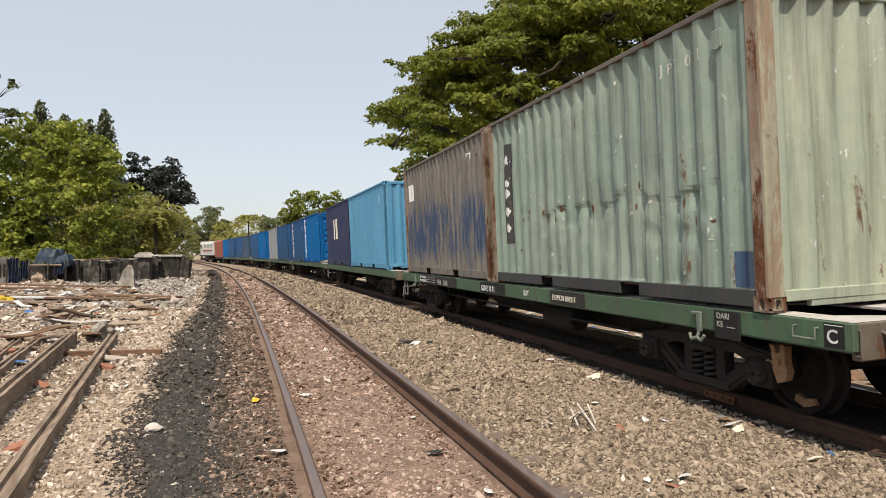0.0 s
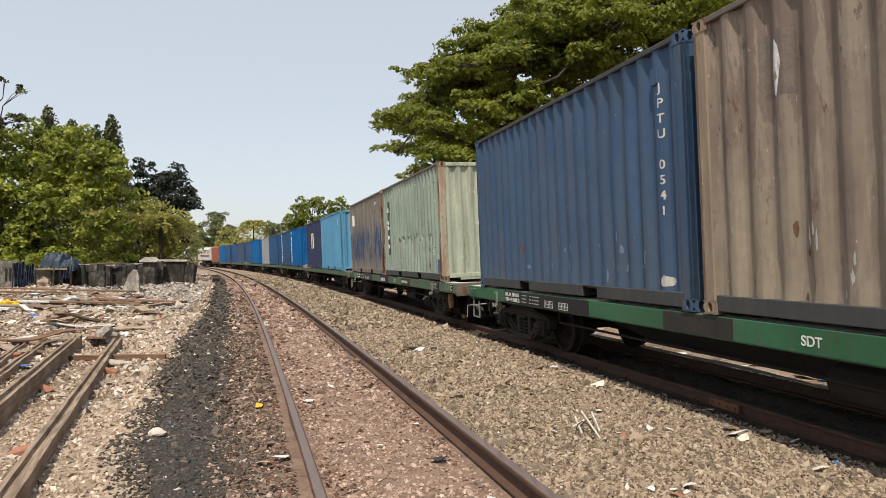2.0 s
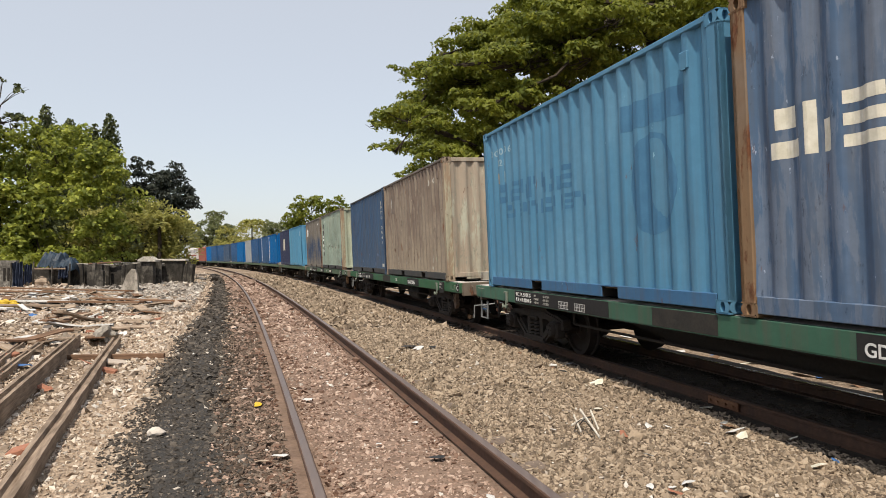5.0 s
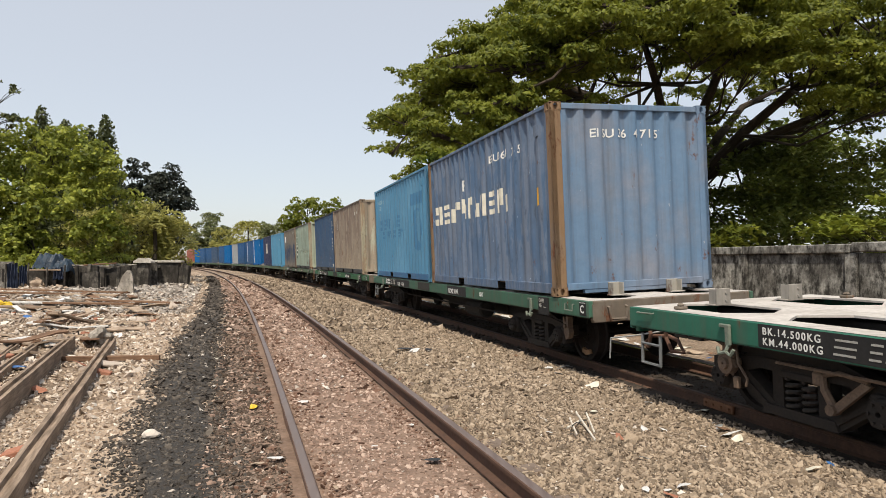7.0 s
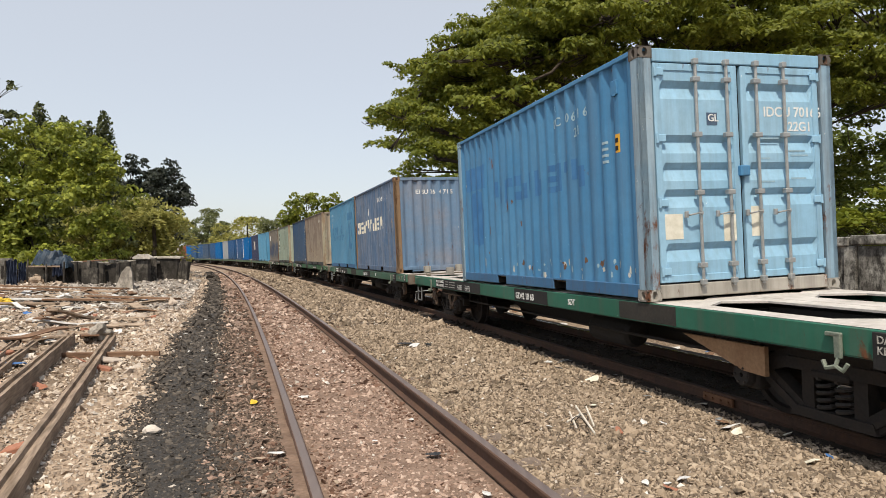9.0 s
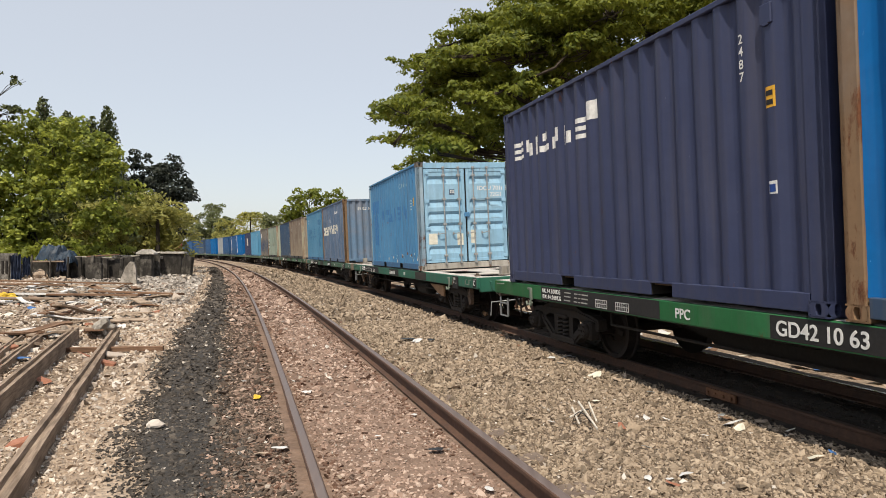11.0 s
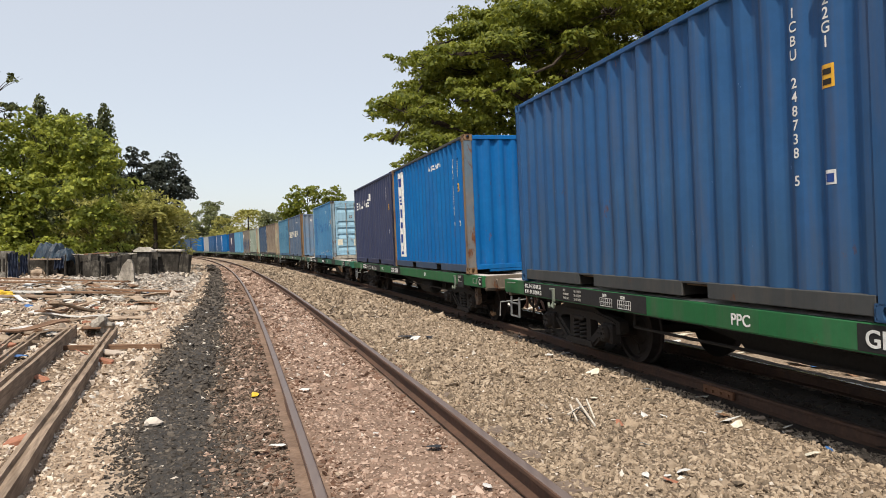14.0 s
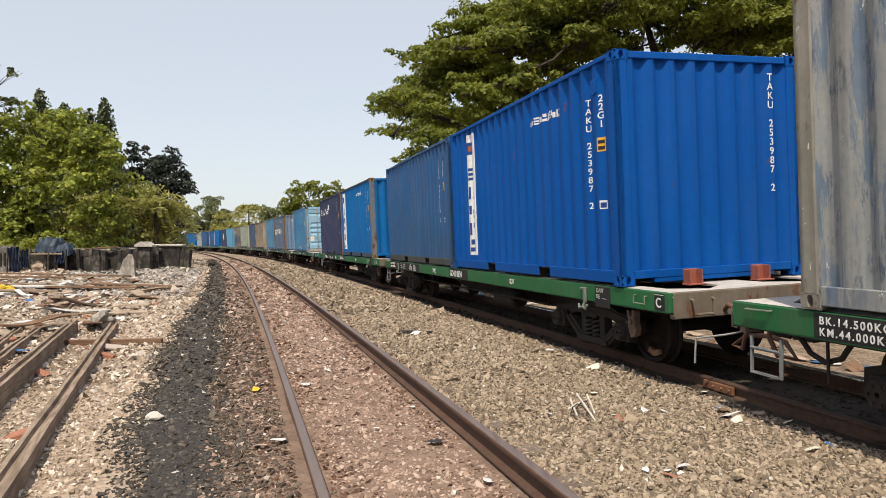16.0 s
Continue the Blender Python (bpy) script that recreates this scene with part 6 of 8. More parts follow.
def stop_plate():
    """An upright folded plate with two bolts and side webs."""
    b = Build().box(-0.085, 0.085, -0.012, 0.012, 0, 0.175, 0.004).box(-0.11, 0.11, 0.0, 0.14, 0, 0.016, 0.004)
    for q in (-0.077, 0.077):
        b.box(q - 0.008, q + 0.008, 0.0, 0.11, 0.01, 0.17, 0.003)
    for z in (0.05, 0.13):
        b.tube([(0.03, -0.02, z), (0.03, 0.0, z)], 0.014, 6)
    return b


def twist_stops(w, ys=(6.35, -6.35), paint=None):
    """Container stops in pairs and twist locks near the ends of a wagon."""
    for y in ys:
        for x in (-0.45, 0.45):
            part("end_stop", cached("stop_plate", stop_plate), paint or M_STOP, w, "upright bolted steel container stop", pose(x, y, DECK_Z - 0.012, 0, 0, 0 if y > 0 else 180))
        for x in (-1.02, 1.02):
            if abs(y) > 6.3:
                part("twist_lock", Build().box(x - 0.05, x + 0.05, y - 0.15, y - 0.05, DECK_Z - 0.01, DECK_Z + 0.02, 0.008).box(x - 0.03, x + 0.03, y - 0.13, y - 0.07, DECK_Z + 0.015, DECK_Z + 0.05, 0.015), BEAM_OLD, w)


M_STOP = coat("dusty_stop_plate", (0.30, 0.28, 0.25), (0.40, 0.37, 0.33), 0.3, 0.4, 0.3, 0.8, 44.0)
make_train()

# ---- trees ----
def leaf_arrays(centres, size, rng, lie=0.6, droop=0.15, long=1.6):
    """A folded four-cornered leaf at each centre."""
    n = len(centres)
    a = rng.uniform(0, 2 * np.pi, n)
    up = np.stack([rng.normal(0, lie, n), rng.normal(0, lie, n), np.ones(n)], 1)
    up /= np.linalg.norm(up, axis=1)[:, None]
    d = np.stack([np.cos(a), np.sin(a), rng.normal(-droop, 0.25, n)], 1)
    d -= up * (d * up).sum(1)[:, None]
    d /= np.linalg.norm(d, axis=1)[:, None]
    w = np.cross(up, d)
    s = (size * rng.uniform(0.6, 1.35, n))[:, None]
    v = np.stack([centres - d * s * long / 2, centres + w * s / 2 - up * s * 0.12, centres + d * s * long / 2 - up * s * 0.1, centres - w * s / 2 - up * s * 0.12], 1)
    f = np.arange(n * 4).reshape(n, 4)
    return v.reshape(-1, 3), f


def pads(rng, spots, per, spread, thick):
    """Points in flattened clumps round spots (x, y, z, size)."""
    out = []
    for x, y, z, r in spots:
        k = int(per * r * r)
        a, q = rng.uniform(0, 2 * np.pi, k), np.sqrt(rng.uniform(0, 1, k)) * r * spread
        h = rng.normal(0, 0.45, k) * thick * r + 0.35 * thick * r * (1 - (q / (r * spread)) ** 2)
        wob = 1 + 0.25 * np.sin(a * 3 + x) + 0.15 * np.sin(a * 7 + y)
        out.append(np.stack([x + q * wob * np.cos(a), y + q * wob * np.sin(a), z + h], 1))
    return np.concatenate(out)


def balls(rng, spots, per, subs=5):
    """Leaf places and outward directions over rounded clumps made of smaller ones."""
    cs, ns = [], []
    for x, y, z, r in spots:
        for k in range(subs):
            d = rng.normal(0, 1, 3)
            d /= np.linalg.norm(d)
            rr = r * rng.uniform(0.40, 0.65)
            n = max(4, int(per * rr * rr))
            v = rng.normal(0, 1, (n, 3))
            v /= np.linalg.norm(v, axis=1)[:, None]
            v[:, 2] = np.where(v[:, 2] < -0.35, -v[:, 2], v[:, 2])
            cs.append(np.array((x, y, z)) + d * r * 0.62 * np.array((1, 1, 0.8)) + v * (rr * rng.uniform(0.55, 1.05, n) ** 0.6)[:, None] * np.array((1.1, 1.1, 0.85)))
            ns.append(v + np.array((0, 0, 0.35)))
    return np.concatenate(cs), np.concatenate(ns)


def mounds(rng, spots, per, subs=10):
    """Leaf places and their upward directions over domed clumps made of smaller domes."""
    cs, ns = [], []
    for x, y, z, r in spots:
        for k in range(subs):
            a, q = rng.uniform(0, 2 * np.pi), np.sqrt(rng.uniform(0, 1))
            rr = r * rng.uniform(0.24, 0.43)
            cx, cy, cz = x + q * r * 0.8 * np.cos(a), y + q * r * 0.8 * np.sin(a), z + 0.34 * r * (1 - q * q) - 0.10 * r * rng.uniform(0, 1)
            n = int(per * rr * rr)
            t, p = rng.uniform(0, 2 * np.pi, n), np.sqrt(rng.uniform(0, 1, n))
            wob = 1 + 0.22 * np.sin(3 * t + x + k) + 0.13 * np.sin(8 * t + y)
            h = np.sqrt(np.clip(1 - p * p, 0, 1))
            drop = rng.uniform(0, 1, n) ** 2 * 0.35
            d = np.stack([p * np.cos(t), p * np.sin(t), 0.55 * h + 0.25], 1)
            cs.append(np.stack([cx + rr * p * wob * np.cos(t), cy + rr * p * wob * np.sin(t), cz + rr * (0.52 * h - drop)], 1))
            ns.append(d / np.linalg.norm(d, axis=1)[:, None])
    return np.concatenate(cs), np.concatenate(ns)


def mound_leaves(centres, ups, size, rng, lie=0.35, long=1.9):
    """Small folded leaf sprays that lie on their mound."""
    n = len(centres)
    up = ups + rng.normal(0, lie, (n, 3))
    up /= np.linalg.norm(up, axis=1)[:, None]
    d = rng.normal(0, 1, (n, 3))
    d -= up * (d * up).sum(1)[:, None]
    d /= np.linalg.norm(d, axis=1)[:, None]
    w = np.cross(up, d)
    s = (size * rng.uniform(0.6, 1.4, n))[:, None]
    v = np.stack([centres - d * s * long / 2, centres + w * s / 2 - up * s * 0.15, centres + d * s * long / 2 - up * s * 0.12, centres - w * s / 2 - up * s * 0.15], 1)
    return v.reshape(-1, 3), np.arange(n * 4).reshape(n, 4)


def tree(label, base, height, trunk_r, spots, per, leaf, size, seed, limbs=5, lie=0.6, spread=1.0, thick=0.35, first=0.35, depth=2, category="tree", droop=0.15, limb_r=0.27, twigs=3, bushy=0):
    """A tree on its base: trunk and limbs as one mesh, the crown's leaves as another."""
    rng = np.random.default_rng(seed)
    t = thing("tree", label, category)
    t.location = base
    b = Build()
    top = Vector((rng.normal(0, 0.3), rng.normal(0, 0.3), height * first))
    b.tube([(0, 0, -0.3), (0.02, 0.0, height * first * 0.4), top], trunk_r, 10, trunk_r * 0.8)
    for x, y, z, r in spots[::max(1, len(spots) // (limbs * 4))]:
        goal = Vector((x, y, z))
        mid = top.lerp(goal, 0.45) + Vector((rng.normal(0, 0.4), rng.normal(0, 0.4), -0.10 * (goal - top).length))
        q = top.lerp(goal, 0.75) + Vector((rng.normal(0, 0.3), rng.normal(0, 0.3), -0.03 * (goal - top).length))
        b.tube([top + Vector((0, 0, -0.2)), mid, q, goal], trunk_r * limb_r, 6, trunk_r * 0.045, caps=False)
        for _ in range(twigs):
            e = goal + Vector((rng.normal(0, 0.6 * r), rng.normal(0, 0.6 * r), rng.normal(0, 0.12 * r)))
            b.tube([q, q.lerp(e, 0.5) + Vector((0, 0, 0.1)), e], trunk_r * 0.10, 5, trunk_r * 0.03, caps=False)
    part("trunk", b, M_BARK, t)
    if bushy:
        v, f = mound_leaves(*balls(rng, spots, per, bushy), size, rng, 0.55, 1.5)
    else:
        v, f = leaf_arrays(pads(rng, spots, per, spread, thick), size, rng, lie, droop)
    crown = joined("crown", v, f, leaf, "", "", "")
    crown.parent = t
    return t


def dome(rng, n, rx, ry, z0, z1, r0, r1, hollow=0.55, power=0.6):
    """Clump spots over a dome: (x, y, z, size)."""
    out = []
    for _ in range(n):
        a, q = rng.uniform(0, 2 * np.pi), np.sqrt(rng.uniform(0.0, 1))
        shell = z0 + (z1 - z0) * (1 - q ** 2) ** power
        z = shell - rng.uniform(0, 1) ** 1.5 * hollow * (shell - z0) * 0.8
        out.append((q * rx * np.cos(a), q * ry * np.sin(a), z, rng.uniform(r0, r1)))
    return out


def hedge(rng, n, x0, x1, depth, height, r0, r1, low=0.3):
    """Clump spots through a bank of foliage whose height varies along x."""
    out = []
    for _ in range(n):
        x = rng.uniform(x0, x1)
        h = height(x)
        z = low + (h - low) * rng.uniform(0, 1) ** 0.8
        out.append((x, rng.uniform(-depth, depth) - 0.12 * (h - z), z, rng.uniform(r0, r1)))
    return out


def palm(label, base, height, seed, reach=2.6, leaf=0.16):
    """A feather palm: a bent trunk and drooping fronds of separate leaflets."""
    rng = np.random.default_rng(seed)
    t = thing("palm_tree", label, "palm tree")
    t.location = base
    part("trunk", Build().tube([(0, 0, -0.2), (0.15, 0.1, height * 0.5), (0.1, 0, height)], 0.16, 8, 0.10), M_BARK, t)
    cs, ds = [], []
    for k in range(20):
        a, lift = k * 2.4, rng.uniform(-0.2, 0.9)
        for j in range(26):
            q = j / 25
            out = reach * q
            z = height + lift * out * 0.9 - 0.55 * out * out * 0.5
            for side in (-1, 1):
                cs.append((0.1 + math.cos(a) * out - side * math.sin(a) * 0.22, math.sin(a) * out + side * math.cos(a) * 0.22, z - 0.1))
    v, f = leaf_arrays(np.array(cs), leaf, rng, 0.6, 0.5, 3.0)
    c = joined("fronds", v, f, M_LEAF_STRAW, "", "", "")
    c.parent = t
    return t


def rain_tree():
    """The great spreading tree: a forked trunk, rising limbs and tiers of domed leaf clumps."""
    r = np.random.default_rng(11)
    spots = []

    def add(x, y, z, rad):
        """Keeps a clump inside the crown's slanting western edge."""
        k = (28.2 + y) / 28.2
        edge = np.interp(1.4 + (z - 1.4) / k, [4.4, 6.0, 7.2, 8.3, 9.4, 10.1, 11.1, 12.6, 16], [-2.0, -2.9, -3.2, -1.9, -2.2, -1.0, 0.3, 2.4, 6.5])
        if (10.2 + x - 0.75 * rad) / k > edge:
            spots.append((x, y, z, rad))
    for _ in range(190):  # the dome
        a, q = r.uniform(0, 2 * np.pi), np.sqrt(r.uniform(0.02, 1))
        x, y = q * 13.0 * np.cos(a), q * 11.0 * np.sin(a)
        z = 15.6 - 8.0 * q ** 1.3 - r.uniform(0, 1) ** 2 * 1.6
        if -9.8 < y < 6.0 and z < 1.4 + 0.50 * (28.2 + y):
            add(x, y, z, r.uniform(0.8, 1.55))
    for _ in range(370):  # front tiers, arching over the open middle
        y, u = r.uniform(-9.0, -1.0), r.uniform(-0.12, 0.74)
        low = np.interp(u, [-0.13, 0.0, 0.12, 0.22, 0.40, 0.55, 0.74], [0.11, 0.14, 0.23, 0.285, 0.295, 0.235, 0.225])
        z = 1.4 + (low + (0.44 - low) * r.uniform(0, 1) ** 1.15) * (28.2 + y)
        add(u * (28.2 + y) - 10.2, y, z, r.uniform(0.6, 1.3))
    for _ in range(70):  # lower tiers that hang at the rim towards the tracks
        a, q = r.uniform(2.3, 4.2), r.uniform(0.72, 1.0)
        add(q * 13.2 * np.cos(a), max(-9.5, q * 11 * np.sin(a)), r.uniform(4.4, 8.2), r.uniform(0.5, 1.1))
    for _ in range(130):  # shaded inner foliage
        x, y = r.uniform(-10, 10), r.uniform(0.5, 6)
        if x < 4.0 or r.uniform(0, 1) < 0.45:
            add(x, y, r.uniform(4.5, 10.5), r.uniform(0.6, 1.2))
    for x, z, rad in ((-12.3, 9.5, 0.45), (-11.6, 9.3, 0.6), (-13.3, 7.1, 0.5), (-12.7, 6.9, 0.7), (-13.2, 6.1, 0.45), (-12.4, 6.0, 0.6), (-12.0, 4.9, 0.5)):  # sprays that reach out over the train
        spots.append((x, 0.0, z, rad))
    t = thing("tree", "huge spreading rain tree with feathery domed canopy", "tree")
    t.location = (10.2, 28.2, 0)
    b = Build()
    fork = Vector((0.2, 0, 4.6))
    b.tube([(0, 0, -0.3), (0.05, 0.0, 2.4), fork], 0.62, 12, 0.50)
    limbs = []
    for k in range(11):  # main limbs that rise and arch outwards
        a = 2 * math.pi * k / 11 + r.uniform(-0.2, 0.2)
        reach, h = r.uniform(7.0, 10.5), r.uniform(8.0, 10.5)
        pts = [fork + Vector((0, 0, -0.2))]
        for u in (0.25, 0.5, 0.75, 1.0):
            pts.append(Vector((reach * u * math.cos(a) + r.normal(0, 0.25), reach * u * math.sin(a) + r.normal(0, 0.25), 4.6 + (h - 4.6) * (1 - (1 - u) ** 1.8))))
        b.tube(pts, 0.24, 8, 0.06, caps=False)
        limbs += pts[1:]
    for x, y, z, rad in spots[::3]:
        goal = Vector((x, y, z - 0.05))
        root = min((p for p in limbs), key=lambda p: (p - goal).length + 1.5 * max(0.0, p.z - goal.z + 0.5))
        mid = root.lerp(goal, 0.5) + Vector((r.normal(0, 0.3), r.normal(0, 0.3), -0.12 * (goal - root).length))
        b.tube([root, mid, goal], 0.075, 5, 0.02, caps=False)
        for _ in range(5):
            e = goal + Vector((r.uniform(-0.7, 0.7) * rad, r.uniform(-0.7, 0.7) * rad, r.uniform(0.0, 0.22) * rad))
            b.tube([mid.lerp(goal, 0.6), goal.lerp(e, 0.5) + Vector((0, 0, -0.08)), e], 0.028, 4, 0.010, caps=False)
    part("trunk", b, M_BARK, t)
    c, up = mounds(r, spots, 430)
    v, f = mound_leaves(c, up, 0.086, r)
    crown = joined("crown", v, f, M_LEAF_RAIN, "", "", "")
    crown.parent = t


def plant_trees():
    rain_tree()
    b = np.random.default_rng(21)
    tree("thicket under the rain tree in shade-darkened green", (15.0, 26.0, 0), 5, 0.12, hedge(b, 130, -10, 16, 2.4, lambda x: 6.8 + 0.7 * math.sin(x), 0.8, 1.5), 300, M_LEAF_THICKET, 0.13, 22, 5, 0.8, 1.0, 0.4, 0.2, 1, "bush")
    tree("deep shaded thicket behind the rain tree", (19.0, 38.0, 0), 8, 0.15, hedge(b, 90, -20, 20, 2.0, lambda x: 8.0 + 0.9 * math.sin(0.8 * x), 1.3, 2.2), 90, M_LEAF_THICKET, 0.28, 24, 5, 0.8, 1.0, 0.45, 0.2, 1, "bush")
    tree("low sunlit bush behind the boundary wall", (10.2, 16.6, -0.2), 3, 0.10, hedge(b, 30, -0.9, 5.5, 0.8, lambda x: 2.9 + 0.5 * math.sin(2 * x), 0.4, 0.8, 1.0), 620, M_LEAF_LOW, 0.12, 13, 4, 0.55, 1.0, 0.28, 0.2, 1, "bush")
    tree("low bush behind the boundary wall", (6.8, 22.0, -0.2), 3, 0.10, hedge(b, 30, -2.5, 3.0, 0.9, lambda x: 2.8, 0.5, 0.9), 420, M_LEAF_RAIN, 0.13, 23, 4, 0.6, 1.0, 0.3, 0.2, 1, "bush")
    b = np.random.default_rng(31)
    tree("broad-leaved tree with yellow-green foliage beside the ruins", (-22.5, 36.0, 0), 9, 0.28, hedge(b, 250, -7.5, 5.2, 1.9, lambda x: 8.9 - 0.5 * abs(math.sin(1.3 * x)) if x < 3.4 else 8.5 - (x - 3.4) * 1.7, 0.45, 0.95, 0.3) + [(b.uniform(-7.5, 1.0), b.uniform(-2.6, -1.4), b.uniform(0.5, 5.0), b.uniform(0.5, 0.9)) for _ in range(70)], 190, M_LEAF_BROAD, 0.16, 14, 3, bushy=5)
    tree("tall dark-leaved tree with open top branches", (-23.3, 34.5, 0), 12, 0.2, hedge(b, 13, -1.6, 1.2, 0.8, lambda x: 10.9 - 0.5 * abs(x), 0.25, 0.5, 8.4), 240, M_LEAF_CYPRESS, 0.16, 15, 6, first=0.6, bushy=4)
    tree("dark spreading tree with blackish leaves", (-22.7, 50.0, 0), 9, 0.3, hedge(b, 110, -4.6, 3.1, 2.0, lambda x: 8.3 - 0.30 * abs(x) - 0.5 * math.sin(3 * x), 0.5, 1.0, 2.6), 190, M_LEAF_DARK, 0.17, 17, 8, first=0.4, bushy=5)
    for i, (x, y, h) in enumerate(((-27.3, 45, 11.7), (-26.0, 45.6, 10.9), (-24.6, 46.2, 10.7), (-23.2, 45.5, 11.2))):
        rr = np.random.default_rng(40 + i)
        sp = [(rr.normal(0, 0.22) * (1 - k / 30), rr.normal(0, 0.22) * (1 - k / 30), 1.5 + (h - 1.5) * k / 30, 0.22 + 1.05 * (1 - k / 30) ** 0.6) for k in range(31)]
        tree("slender pointed cypress with drooping sprays", (x, y, 0), h, 0.12, sp, 620, M_LEAF_CYPRESS, 0.13, 50 + i, 3, 1.4, 1.0, 0.55, 0.6, 1, droop=0.9)
    tree("yellowing creeper-hung shrubs behind the ruins", (-20.2, 43.0, 0), 4, 0.1, hedge(b, 90, -4.0, 3.0, 1.6, lambda x: 5.0 - 0.3 * abs(x) + 0.5 * math.sin(2.3 * x), 0.45, 0.9), 330, M_LEAF_STRAW, 0.13, 18, 5, 1.2, 1.0, 0.5, 0.2, 1, "bush", droop=0.9)
    palm("small palm with hanging yellow fronds", (-17.9, 41.0, 0), 3.9, 61)
    palm("distant feather palm beyond the train", (-38.2, 130.0, 0), 8.6, 62, 4.8, 0.34)
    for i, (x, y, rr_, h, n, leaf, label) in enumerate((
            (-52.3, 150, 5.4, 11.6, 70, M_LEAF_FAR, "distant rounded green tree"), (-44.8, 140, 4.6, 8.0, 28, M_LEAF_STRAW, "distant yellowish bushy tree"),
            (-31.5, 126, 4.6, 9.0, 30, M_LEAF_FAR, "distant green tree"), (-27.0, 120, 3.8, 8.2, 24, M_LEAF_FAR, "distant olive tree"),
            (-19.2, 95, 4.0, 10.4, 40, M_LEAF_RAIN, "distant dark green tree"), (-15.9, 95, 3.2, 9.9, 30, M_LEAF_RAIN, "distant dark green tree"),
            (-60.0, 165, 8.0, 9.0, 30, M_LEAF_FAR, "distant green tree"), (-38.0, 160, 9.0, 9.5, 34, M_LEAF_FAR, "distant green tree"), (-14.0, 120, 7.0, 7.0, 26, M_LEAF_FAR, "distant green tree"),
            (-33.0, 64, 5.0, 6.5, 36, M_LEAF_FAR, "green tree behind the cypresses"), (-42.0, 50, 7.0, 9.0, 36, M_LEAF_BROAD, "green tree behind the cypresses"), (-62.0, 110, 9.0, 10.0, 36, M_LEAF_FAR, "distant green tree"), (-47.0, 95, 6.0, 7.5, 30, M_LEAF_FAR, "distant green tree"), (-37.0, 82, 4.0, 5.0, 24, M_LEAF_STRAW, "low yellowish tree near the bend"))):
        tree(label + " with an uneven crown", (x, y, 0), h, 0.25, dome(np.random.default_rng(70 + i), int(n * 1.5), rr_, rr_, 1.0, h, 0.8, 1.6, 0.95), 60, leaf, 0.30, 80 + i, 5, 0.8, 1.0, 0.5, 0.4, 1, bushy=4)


plant_trees()

# ---- boundary wall beyond the train ----
def boundary_wall():
    off, top = 6.6, 1.79
    w = tagged(new("wall_boundary"), "sooty whitewashed boundary wall with a coping beyond the train", "wall", kind="structure")
    for i in range(-16, 40):
        s0, s1 = i * 3.0, i * 3.0 + 3.0
        a, e = beside(TRAIN_LINE, s0, off, 0), beside(TRAIN_LINE, s1, off, 0)
        d = (e - a)
        ang_ = math.degrees(math.atan2(d.y, d.x))
        L = d.length
        part("wall_panel", cached("wall_panel", lambda: Build().box(0.12, L - 0.12, -0.09, 0.09, -0.5, top - 0.19, 0.012)), M_WALL, w, "", pose(a.x, a.y, 0, 0, 0, ang_))
        part("pilaster", cached("pilaster", lambda: Build().box(-0.14, 0.14, -0.14, 0.14, -0.5, top - 0.19, 0.015)), M_WALL, w, "", pose(a.x, a.y, 0, 0, 0, ang_))
        part("coping", cached("coping", lambda: Build().box(0.004, L - 0.004, -0.17, 0.17, top - 0.19, top, 0.02)), M_WALL, w, "", pose(a.x, a.y, 0.0 if i % 3 else 0.025, 0, 0, ang_))


boundary_wall()

# ---- ballast, rubble and sleepers ----
M_CHUNK = stones("mixed_masonry", [(0.18, 0.12, 0.085), (0.40, 0.31, 0.24), (0.55, 0.46, 0.38), (0.76, 0.71, 0.64)])
M_FLAKE = stones("white_scrap", [(0.32, 0.26, 0.21), (0.45, 0.39, 0.33), (0.55, 0.50, 0.44), (0.70, 0.67, 0.62)], 0.3)
M_ASH = stones("grey_rubble", [(0.10, 0.085, 0.07), (0.25, 0.22, 0.19), (0.37, 0.33, 0.29), (0.60, 0.55, 0.49)])
M_GRIMY = stones("grimy_brown_gravel", [(0.018, 0.012, 0.008), (0.062, 0.043, 0.031), (0.105, 0.074, 0.055), (0.24, 0.185, 0.145)])
M_DUSTBED = plain("dusty_brown_bed", (0.15, 0.096, 0.068), (0.29, 0.20, 0.148), 5, 0.95, bump=0.8, depth=0.02)
# Shoulder bed coloured dark to stand for shade between the stones.
M_SHADEBED = plain("gap_shade_bed", (0.085, 0.061, 0.043), (0.17, 0.124, 0.088), 6, 0.95, bump=0.8, depth=0.02)
M_OILED_BED = plain("oil_soaked_earth", (0.022, 0.020, 0.018), (0.065, 0.056, 0.048), 14, 0.85, bump=0.8, depth=0.02)
M_FRESH_RUST = plain("brown_rusted_fishplate", (0.15, 0.065, 0.032), (0.24, 0.115, 0.06), 8, 0.85)
M_RUSTDUST = stones("rust_red_gravel", [(0.045, 0.022, 0.014), (0.11, 0.058, 0.038), (0.17, 0.095, 0.065), (0.30, 0.20, 0.15)])
def along(line, s, o):
    x, y, th = (np.interp(s, STATION, a) for a in line)
    return x + o * np.cos(th), y + o * np.sin(th)


